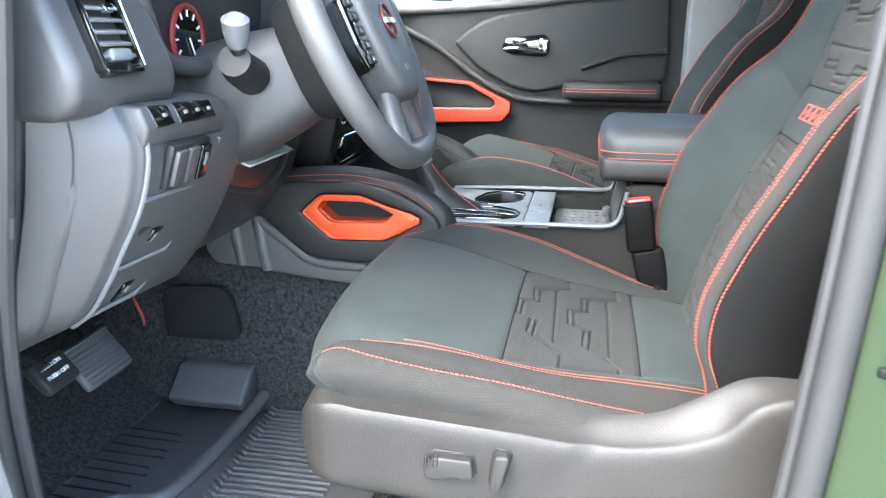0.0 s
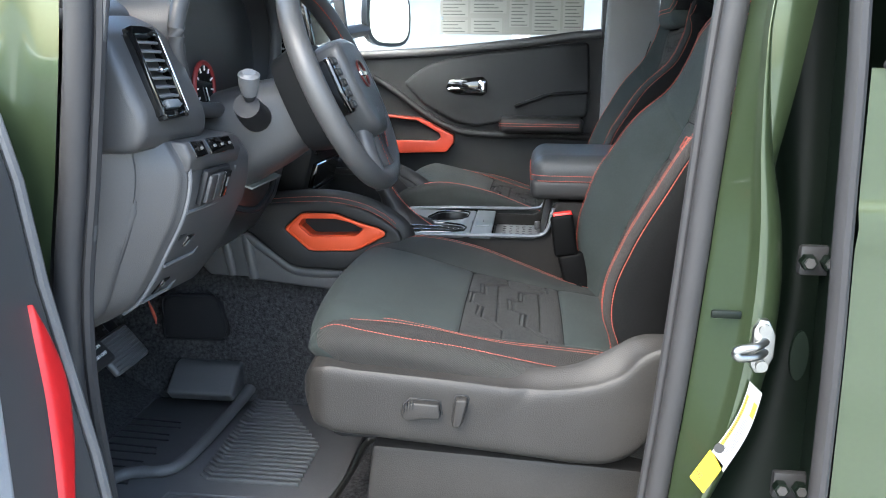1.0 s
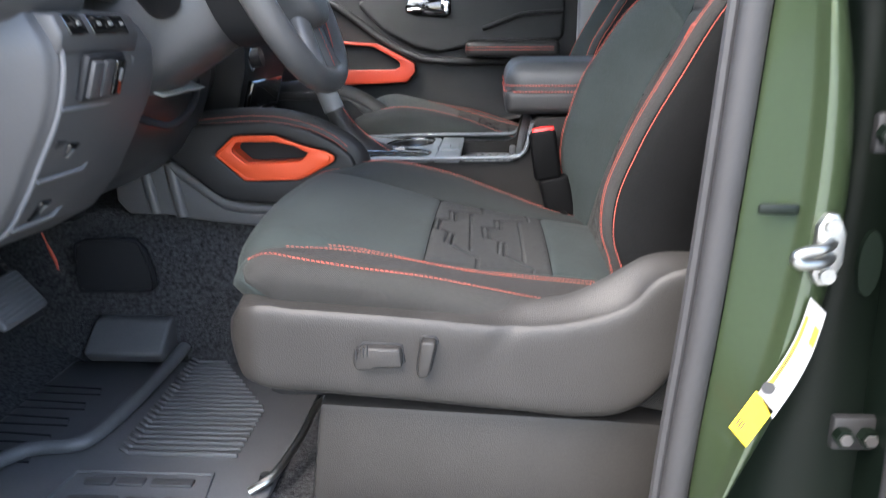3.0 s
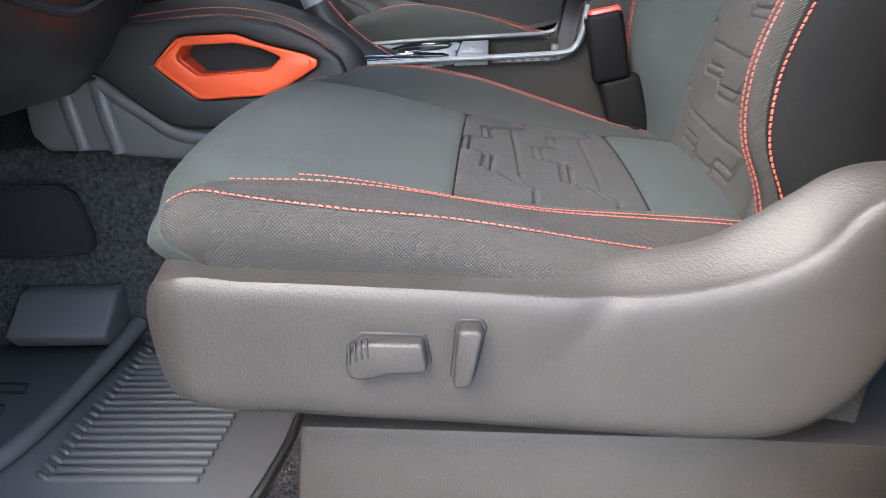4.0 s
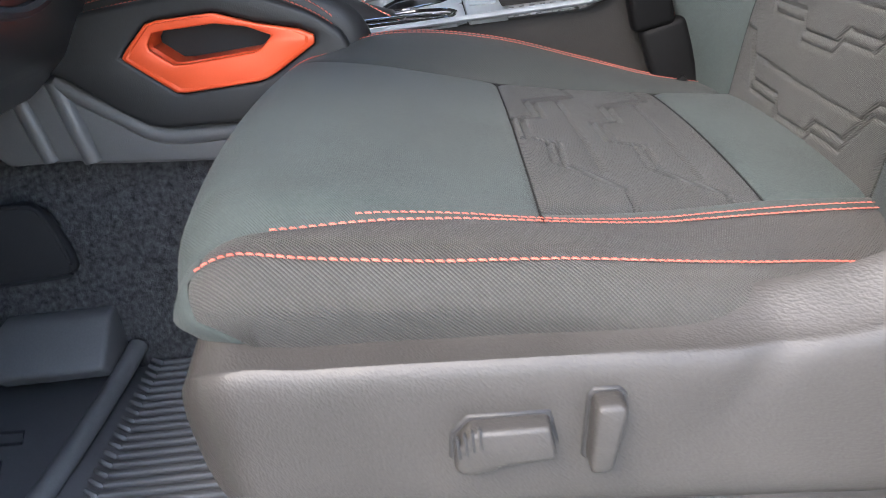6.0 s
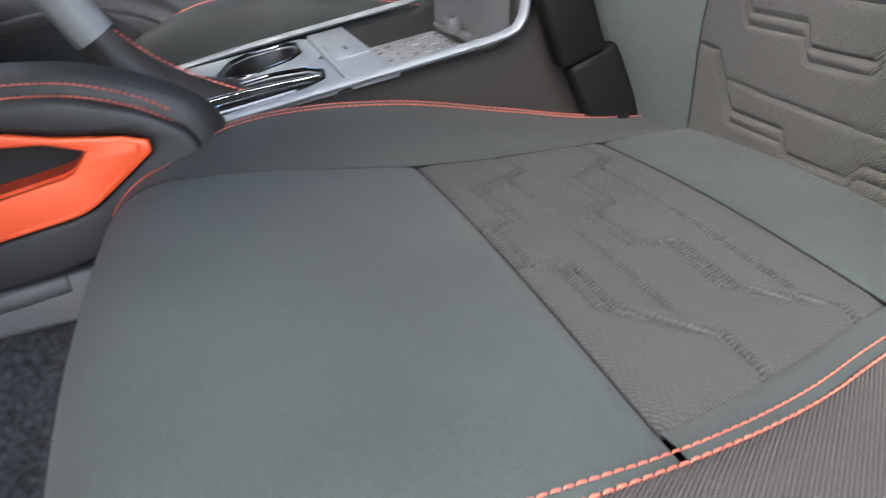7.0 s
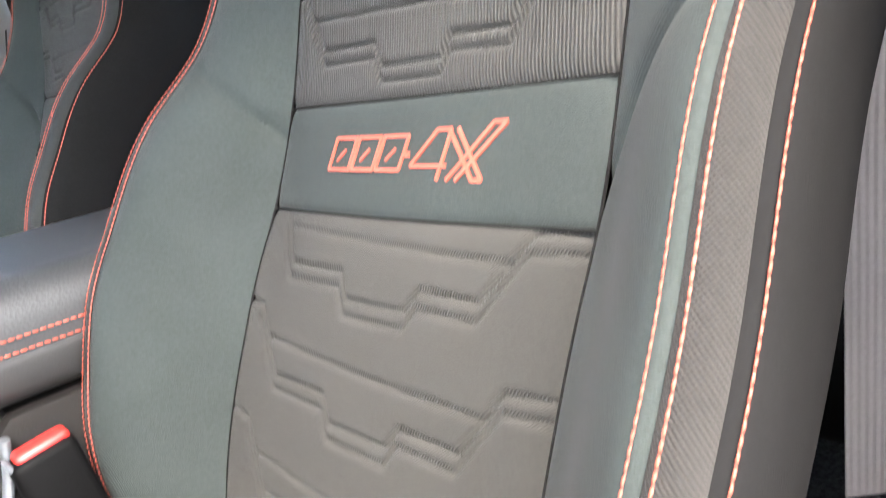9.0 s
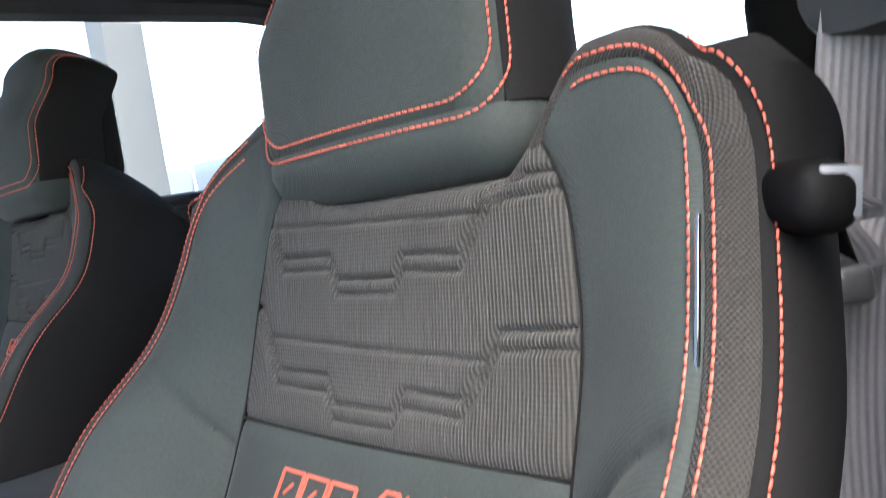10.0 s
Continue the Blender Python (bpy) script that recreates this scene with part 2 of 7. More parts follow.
def bm_join(*bms):
    out = bmesh.new()
    for b in bms:
        me = bpy.data.meshes.new("tmp")
        b.to_mesh(me)
        b.free()
        out.from_mesh(me)
        bpy.data.meshes.remove(me)
    return out


def bm_prism(pts, axis, a0, a1, bevel=0.0, seg=2, m=None):
    """A closed outline of (p, q) drawn out along an axis from a0 to a1. Axis y: (x, z); x: (y, z); z: (x, y)."""
    bm = bmesh.new()

    def at(p, a):
        return {"y": (p[0], a, p[1]), "x": (a, p[0], p[1]), "z": (p[0], p[1], a)}[axis]
    lo = [bm.verts.new(at(p, a0)) for p in pts]
    hi = [bm.verts.new(at(p, a1)) for p in pts]
    n = len(pts)
    for i in range(n):
        bm.faces.new((lo[i], lo[(i + 1) % n], hi[(i + 1) % n], hi[i]))
    bm.faces.new(lo[::-1])
    bm.faces.new(hi)
    bmesh.ops.recalc_face_normals(bm, faces=bm.faces)
    if bevel > 0:
        ed = [e for e in bm.edges if len(e.link_faces) == 2 and e.calc_face_angle(0) > 0.35]
        bmesh.ops.bevel(bm, geom=ed, offset=bevel, segments=seg, affect="EDGES", profile=0.5)
    if m is not None:
        bmesh.ops.transform(bm, matrix=m, verts=bm.verts)
    return bm


def smooth_path(pts, n=8, closed=False):
    """Catmull-Rom through pts."""
    P = [Vector(p) for p in pts]
    out = []
    k = len(P)
    for i in range(k if closed else k - 1):
        p0 = P[(i - 1) % k] if closed or i > 0 else P[0]
        p1, p2 = P[i], P[(i + 1) % k]
        p3 = P[(i + 2) % k] if closed or i + 2 < k else P[-1]
        for j in range(n):
            t = j / n
            out.append(0.5 * ((2 * p1) + (p2 - p0) * t + (2 * p0 - 5 * p1 + 4 * p2 - p3) * t * t + (3 * p1 - p0 - 3 * p2 + p3) * t ** 3))
    if not closed:
        out.append(P[-1])
    return out


def tube(pts, r, seg=12, closed=False, cap=True, flat=1.0, up=(0, 0, 1)):
    """A swept round (or flattened) bar; r is a number or a function of 0..1."""
    g = Geo()
    P = [Vector(p) for p in pts]
    n = len(P)
    rings = []
    length = 0.0
    for i, p in enumerate(P):
        a = P[(i - 1) % n] if closed or i > 0 else p
        b = P[(i + 1) % n] if closed or i < n - 1 else p
        t = (b - a).normalized()
        s = t.cross(Vector(up))
        if s.length < 1e-4:
            s = t.cross(Vector((0, 1, 0)))
        s.normalize()
        w = s.cross(t)
        rr = r(i / max(1, n - 1)) if callable(r) else r
        if i:
            length += (p - P[i - 1]).length
        rings.append([(p + s * (rr * math.cos(2 * math.pi * k / seg)) + w * (rr * flat * math.sin(2 * math.pi * k / seg)), (length, k / seg * 6.28 * rr)) for k in range(seg)])
    vs = [q[0] for ring in rings for q in ring]
    uv = [q[1] for ring in rings for q in ring]
    fs = []
    for i in range(n if closed else n - 1):
        for k in range(seg):
            a, b = i * seg, ((i + 1) % n) * seg
            fs.append((a + k, b + k, b + (k + 1) % seg, a + (k + 1) % seg))
    if cap and not closed:
        fs.append(tuple(range(seg))[::-1])
        fs.append(tuple((n - 1) * seg + k for k in range(seg)))
    fs = [f[::-1] for f in fs]
    return g.add(vs, fs, uv)


def sheet(fn, us, vs, uvfn=None, flip=False):
    """A surface fn(u, v) over two lists of values."""
    nu, nv = len(us), len(vs)
    pts = [fn(u, v) for u in us for v in vs]
    uv = [uvfn(u, v) if uvfn else (u, v) for u in us for v in vs]
    fs = []
    for i in range(nu - 1):
        for j in range(nv - 1):
            a, b, c, d = i * nv + j, i * nv + j + 1, (i + 1) * nv + j + 1, (i + 1) * nv + j
            fs.append((a, d, c, b) if flip else (a, b, c, d))
    return Geo().add(pts, fs, uv)


def lin(a, b, n):
    return [a + (b - a) * i / (n - 1) for i in range(n)]


def table(xs, ys):
    """A smooth interpolation of a small table."""
    X, Y = np.array(xs, float), np.array(ys, float)
    D = np.gradient(Y, X)

    def f(x):
        x = min(max(x, X[0]), X[-1])
        i = int(min(np.searchsorted(X, x, side="right") - 1, len(X) - 2))
        h = X[i + 1] - X[i]
        t = (x - X[i]) / h
        return float((1 + 2 * t) * (1 - t) ** 2 * Y[i] + t * (1 - t) ** 2 * h * D[i] + t * t * (3 - 2 * t) * Y[i + 1] + t * t * (t - 1) * h * D[i + 1])
    return f


def over(s, r):
    """How far out and how far down a cover goes that is laid s past the start of a rounded edge."""
    if s <= 0:
        return 0.0, 0.0
    a = s / r
    if a < math.pi / 2:
        return r * math.sin(a), r * (1 - math.cos(a))
    return r, r + s - r * math.pi / 2


def seg_dist(p, q, x, y):
    dx, dy = q[0] - p[0], q[1] - p[1]
    t = max(0.0, min(1.0, ((x - p[0]) * dx + (y - p[1]) * dy) / (dx * dx + dy * dy + 1e-12)))
    return math.hypot(x - p[0] - t * dx, y - p[1] - t * dy)


def line_dist(line, x, y):
    return min(seg_dist(line[i], line[i + 1], x, y) for i in range(len(line) - 1))


def stitching(surface, uvs, parent, pitch=0.0056, r=0.0011, lift=0.0006, name="stitching", side=0.0, **kw):
    """A row of single thread stitches laid on surface(u, v) along a line of (u, v)."""
    pts = [Vector(surface(u, v)) for u, v in uvs]
    nrm = []
    e = 0.0015
    for u, v in uvs:
        a = Vector(surface(u + e, v)) - Vector(surface(u - e, v))
        b = Vector(surface(u, v + e)) - Vector(surface(u, v - e))
        nrm.append(a.cross(b).normalized())
    return thread_row(pts, nrm, parent, pitch, r, lift, name, **kw)


def thread_row(pts, nrm, parent, pitch=0.0056, r=0.0011, lift=0.0006, name="stitching", mat=None, **kw):
    cum = [0.0]
    for i in range(1, len(pts)):
        cum.append(cum[-1] + (pts[i] - pts[i - 1]).length)
    g = Geo()
    n = int(cum[-1] / pitch)

    def at(d):
        i = min(max(int(np.searchsorted(cum, d, side="right")) - 1, 0), len(pts) - 2)
        t = (d - cum[i]) / max(1e-9, cum[i + 1] - cum[i])
        return pts[i].lerp(pts[i + 1], t), nrm[i].lerp(nrm[i + 1], t).normalized()
    for k in range(n):
        d0 = k * pitch
        p0, n0 = at(d0 + 0.13 * pitch)
        p1, n1 = at(d0 + 0.87 * pitch)
        t = (p1 - p0)
        ln = t.length
        if ln < 1e-6:
            continue
        t /= ln
        s = t.cross(n0).normalized()
        skew = s * r * 0.22
        vs = []
        for f, w, h in ((0.0, 0.75, -0.7), (0.14, 0.98, 0.35), (0.5, 1.0, 0.7), (0.86, 0.98, 0.35), (1.0, 0.75, -0.7)):
            c = p0 + t * (ln * f) + n0 * (lift + r * h * 0.6) + skew * (f - 0.5) * 2
            for a in range(5):
                an = 2 * math.pi * a / 5
                vs.append(c + s * (r * w * math.cos(an)) + n0 * (r * w * 0.8 * math.sin(an)))
        fs = []
        for i in range(4):
            for a in range(5):
                fs.append((i * 5 + a, i * 5 + (a + 1) % 5, (i + 1) * 5 + (a + 1) % 5, (i + 1) * 5 + a))
        g.add(vs, fs, [(0, 0)] * len(vs))
    return part(name, g, mat or THREAD, parent, sharp=80, **kw)

# ---------------------------------------------------------------- seats
# The seat is described for the driver's place; the other one is its mirror image.
Z_CUSH = table([-0.42, -0.33, -0.30, -0.25, -0.17, -0.12, 0.04, 0.12, 0.22], [0.924, 0.930, 0.929, 0.921, 0.899, 0.884, 0.849, 0.836, 0.818])
BUMP_OUT = table([-0.40, -0.32, -0.26, -0.19, -0.11, -0.04, 0.02, 0.08, 0.2], [-0.022, -0.018, -0.013, -0.003, 0.006, 0.003, -0.003, -0.010, -0.014])
BUMP_IN = table([-0.40, -0.33, -0.29, -0.244, -0.20, -0.15, -0.108, -0.015, 0.06, 0.12, 0.2], [-0.03, -0.018, -0.004, 0.014, 0.025, 0.032, 0.034, 0.022, 0.008, 0.002, 0.0])
SEAM_OUT = table([-0.40, -0.30, -0.113, -0.03, 0.045, 0.12, 0.2], [-0.645, -0.642, -0.629, -0.600, -0.571, -0.558, -0.550])
SEAM_IN = table([-0.40, -0.30, -0.113, 0.045, 0.12, 0.2], [-0.288, -0.285, -0.276, -0.258, -0.255, -0.255])
STITCH_UP = table([-0.46, -0.30, -0.25, -0.18, -0.11, -0.04, 0.0, 0.06, 0.12, 0.2], [-0.678, -0.678, -0.672, -0.661, -0.648, -0.626, -0.609, -0.588, -0.576, -0.568])
STITCH_LOW = table([-0.46, -0.31, -0.24, -0.12, -0.06, 0.0, 0.06, 0.2], [-0.696, -0.696, -0.706, -0.702, -0.692, -0.674, -0.652, -0.640])
OUT_E, IN_E = -0.692, -0.205
R_OUT, R_IN, R_FRONT = 0.032, 0.022, 0.055
SEAT_C = -0.43


def ss(a, b, x):
    t = max(0.0, min(1.0, (x - a) / (b - a)))
    return t * t * (3 - 2 * t)


FRONT, CORNER, TUCK, SIDE_TUCK = -0.352, 0.017, 1.2, 0.25


def front_x(y):
    s = (y - SEAT_C) / 0.26
    return FRONT + (CORNER * (-s) ** 2.4 if s < 0 else 0.004 * s ** 4) + R_FRONT


def cushion(u, v):
    """The cushion's cover: u along the car, v across it; both run on over the rounded edges."""
    y = min(max(v, OUT_E), IN_E)
    xf = front_x(y)
    x = max(u, xf)
    a = xf - u
    b, r = (OUT_E - v, R_OUT) if v < OUT_E else ((v - IN_E, R_IN) if v > IN_E else (0.0, R_OUT))
    sgn = -1 if v < OUT_E else 1
    so, si = SEAM_OUT(x), SEAM_IN(x)
    z = Z_CUSH(x)
    if y < so:
        f = (so - y) / (so - OUT_E)
        z += BUMP_OUT(x) * ss(0, 0.7, f)
    elif y > si:
        f = (y - si) / (IN_E - si)
        z += BUMP_IN(x) * math.sin(min(f, 1.0) * math.pi * 0.52)
    else:
        f = (y - so) / (si - so)
        z += 0.006 * math.sin(math.pi * f)
    a, b = max(a, 0.0), max(b, 0.0)
    s = math.hypot(a, b)
    if s > 0:
        w = b / s
        rr = r * w + R_FRONT * (1 - w)
        h, d = over(s, rr)
        low = max(0.0, d - rr * 0.8)
        x -= (h - min(TUCK * low, 0.06)) * a / s
        y += sgn * (h - (SIDE_TUCK * low if sgn < 0 else 0.0)) * b / s
        z -= d
    return (x, y, z)


def offset(fn, u, v, d):
    e = 0.002
    p = Vector(fn(u, v))
    a = Vector(fn(u + e, v)) - Vector(fn(u - e, v))
    b = Vector(fn(u, v + e)) - Vector(fn(u, v - e))
    n = a.cross(b)
    if n.length < 1e-12:
        return tuple(p)
    return tuple(p + n.normalized() * d)


def panel(fn, u0, u1, vlo, vhi, nu, nv, relief=None, seams="", depth=0.004, width=0.0045, crown=0.0, uv_scale=1.0):
    """A sewn panel of the cover. vlo, vhi: numbers or functions of u. seams: edges pulled in, of 'l' and 'h' (v), 'a' and 'b' (u)."""
    lo = vlo if callable(vlo) else (lambda u: vlo)
    hi = vhi if callable(vhi) else (lambda u: vhi)

    def spread(n, first, last):
        out = []
        for i in range(n):
            t = i / (n - 1)
            out.append(t)
        if first:
            out[1:1] = [out[1] * 0.12, out[1] * 0.35, out[1] * 0.65]
        if last:
            k = 1 - out[-2]
            out[-1:-1] = [1 - k * 0.65, 1 - k * 0.35, 1 - k * 0.12]
        return out
    us = spread(nu, "a" in seams, "b" in seams)
    vs = spread(nv, "l" in seams, "h" in seams)

    def pt(s, t):
        u = u0 + (u1 - u0) * s
        a, b = lo(u), hi(u)
        v = a + (b - a) * t
        d = 0.0
        for key, dist in (("l", v - a), ("h", b - v), ("a", u - u0), ("b", u1 - u)):
            if key in seams:
                d -= depth * math.exp(-max(dist, 0.0) / width)
        if crown:
            d += crown * (1 - (2 * s - 1) ** 4) * (1 - (2 * t - 1) ** 4)
        if relief:
            d += relief(u, v)
        return offset(fn, u, v, d)

    def uv(s, t):
        u = u0 + (u1 - u0) * s
        return (u * uv_scale, (lo(u) + (hi(u) - lo(u)) * t) * uv_scale)
    return sheet(pt, us, vs, uv)


# the stepped quilting: half widths and heights of one row, then its doubled line and the bar above
STEP = [(-0.160, 0.056), (-0.132, 0.055), (-0.102, 0.015), (-0.041, 0.015), (-0.031, 0.0), (0.026, 0.0), (0.035, 0.012), (0.081, 0.010), (0.107, 0.043), (0.160, 0.045)]
BAR = [(-0.114, 0.036), (0.096, 0.029)]


Q_FRONT = [(-0.050, -0.270), (-0.045, -0.322), (-0.088, -0.360), (-0.085, -0.420), (-0.106, -0.430), (-0.106, -0.487), (-0.084, -0.490), (-0.086, -0.540), (-0.050, -0.572), (-0.050, -0.63)]
Q_REAR = [(0.024, -0.26), (0.027, -0.318), (-0.018, -0.355), (-0.018, -0.410), (-0.037, -0.420), (-0.035, -0.476), (-0.013, -0.478), (-0.015, -0.535), (0.022, -0.565), (0.022, -0.61)]


def quilt_cushion(u, v):
    d = 0.0
    for ln, w in ((Q_FRONT, 1.0), (Q_REAR, 1.0), ([(p[0] - 0.008, p[1] + 0.003) for p in Q_FRONT[1:-1]], 0.8), ([(p[0] - 0.008, p[1] + 0.003) for p in Q_REAR[1:-1]], 0.8),
                  ([(-0.064, -0.345), (-0.060, -0.545)], 0.8), ([(0.010, -0.340), (0.011, -0.543)], 0.8)):
        x = line_dist(ln, u, v)
        if x < 0.009:
            d -= w * 0.0050 * math.exp(-(x / 0.0017) ** 2)
    return d


def quilt(rows, mid, k, along=1.0):
    """Relief of rows of stepped quilting: rows are places along u, mid the centre in v, k the scale across."""
    lines = []
    for r in rows:
        lines.append(([(r + along * h, mid - k * s) for s, h in STEP], 1.0))
        lines.append(([(r + along * (h - 0.009), mid - k * s) for s, h in STEP[1:]], 0.8))
        lines.append(([(r + along * h, mid - k * s) for s, h in BAR], 0.7))
    boxes = [(min(p[0] for p in ln) - 0.008, max(p[0] for p in ln) + 0.008) for ln, _ in lines]

    def f(u, v):
        d = 0.0
        for (ln, w), (lo, hi) in zip(lines, boxes):
            if lo < u < hi:
                x = line_dist(ln, u, v)
                if x < 0.012:
                    d -= w * 0.0034 * math.exp(-(x / 0.0017) ** 2)
        return d
    return f


X_BACK = table([0.78, 0.825, 0.93, 1.01, 1.075, 1.115, 1.18, 1.21, 1.285, 1.36], [0.108, 0.122, 0.152, 0.183, 0.213, 0.236, 0.264, 0.274, 0.290, 0.300])
WING = table([0.78, 0.83, 0.885, 0.92, 0.97, 1.03, 1.11, 1.184, 1.235, 1.29, 1.34, 1.38], [0.010, 0.018, 0.040, 0.062, 0.081, 0.091, 0.096, 0.077, 0.038, 0.020, 0.012, 0.004])
WING_OUT = table([0.78, 0.83, 0.885, 0.92, 0.97, 1.03, 1.085, 1.11, 1.184, 1.235, 1.29, 1.34, 1.38], [0.006, 0.010, 0.030, 0.052, 0.070, 0.076, 0.077, 0.078, 0.066, 0.038, 0.020, 0.012, 0.004])
LOW_OUT = table([0.78, 0.97, 1.03, 1.09, 1.2], [0.013, 0.013, 0.005, 0.0, 0.0])
BACK_C, BACK_E, R_BACK, R_TOP = -0.425, 0.230, 0.027, 0.021
INS_IN = table([0.80, 0.95, 1.08, 1.18, 1.27, 1.31, 1.345, 1.42], [0.160, 0.164, 0.152, 0.146, 0.138, 0.124, 0.088, 0.06])
INS_OUT = table([0.80, 0.95, 1.08, 1.18, 1.27, 1.31, 1.345, 1.42], [0.134, 0.132, 0.140, 0.145, 0.151, 0.147, 0.128, 0.09])
N_BACK = Vector((0.94, 0.0, -0.34))


NARROW = table([0.8, 1.14, 1.22, 1.30, 1.36], [1.0, 1.0, 0.985, 0.95, 0.935])
NARROW_IN = table([0.8, 1.14, 1.22, 1.30, 1.36, 1.40], [1.0, 1.0, 0.975, 0.89, 0.82, 0.79])


def back_top(s):
    a = abs(s)
    return 1.300 + 0.057 * max(ss(0.105, 0.17, -s), ss(0.045, 0.10, s)) + 0.030 * ss(0.02, 0.20, s) - 0.042 * ss(0.10, 0.23, s) - 0.024 * (max(0.0, a - 0.18) / 0.052) ** 2.5


def backrest(u, v):
    """The backrest's cover: u is the height, v the place across, both running on over the edges."""
    s = v - BACK_C
    c = min(max(s, -BACK_E), BACK_E)
    top = back_top(c)
    z = min(u, top)
    a = u - top
    b = abs(s) - BACK_E
    x = X_BACK(z)
    ins = INS_IN(min(z, 1.27)) if c > 0 else INS_OUT(min(z, 1.27))
    w = max(0.0, (abs(c) - ins) / (BACK_E - ins))
    x -= (WING(z) if c > 0 else WING_OUT(z)) * (ss(0, 1, w) * 0.75 + 0.25 * math.sin(w * math.pi / 2))
    x -= 0.005 * math.cos(min(1.0, abs(c) / ins) * math.pi / 2)
    p = Vector((x, BACK_C + c, z))
    sg = 1 if s > 0 else -1
    a, b = max(a, 0.0), max(b, 0.0)
    q = math.hypot(a, b)
    if q > 0:
        r = R_BACK * (b / q) + R_TOP * (a / q)
        h, d = over(min(q, 0.185), r)
        h -= 0.065 * (max(0.0, d - r) / 0.15) ** 2
        p += Vector((0, sg * h * b / q, h * a / q)) + N_BACK * d
    p.y += LOW_OUT(z) * ss(0.13, 0.23, -s)
    p.y = BACK_C + (p.y - BACK_C) * (NARROW(z) + (NARROW_IN(z) - NARROW(z)) * ss(0.05, 0.2, s))
    return tuple(p)


def crown(u, v):
    """The same cover, with u counted from the backrest's upper edge."""
    s = min(max(v - BACK_C, -BACK_E), BACK_E)
    return backrest(back_top(s) + u, v)


RC = 0.024
RIM_END = -RC + RC * math.pi / 2 + BACK_E - RC - 0.085


def rim(e, q):
    """Runs up the backrest's side, round its shoulder and in along the top; q is the way outwards over the edge."""
    if e < -RC:
        return e, BACK_E + q
    th = (e + RC) / RC
    if th < math.pi / 2:
        return -RC + (RC + q) * math.sin(th), BACK_E - RC + (RC + q) * math.cos(th)
    return q, BACK_E - RC - (th - math.pi / 2) * RC


HR_C, HR_HW = Vector((0.292, -0.430, 1.312)), 0.112


def headrest(u, v):
    """u: height above the lower edge, v: across."""
    s = v - BACK_C - 0.004
    hw = HR_HW - R_HR
    c = min(max(s, -hw), hw)
    lo, hi = R_HR + 0.002, 0.19
    z = min(max(u, lo), hi)
    b = abs(s) - hw
    a = lo - u if u < lo else u - hi
    x = HR_C.x + 0.05 * (z - 0.02) - 0.014 * (1 - (c / 0.12) ** 2) + 0.03 * ss(0.12, 0.2, z)
    corner = 0.02 * (abs(c) / hw) ** 4 * (0 - ss(0.04, 0.16, u))
    p = Vector((x, HR_C.y + c, HR_C.z + z + corner))
    sg = 1 if s > 0 else -1
    vz = -1 if u < lo else 1
    a, b = max(a, 0.0), max(b, 0.0)
    q = math.hypot(a, b)
    if q > 0:
        h, d = over(min(q, 0.110), R_HR)
        h -= 0.022 * (max(0.0, d - R_HR) / 0.07) ** 2
        p += Vector((0, sg * h * b / q, vz * h * a / q)) + Vector((1, 0, 0)) * d
    return tuple(p)


R_HR = 0.028


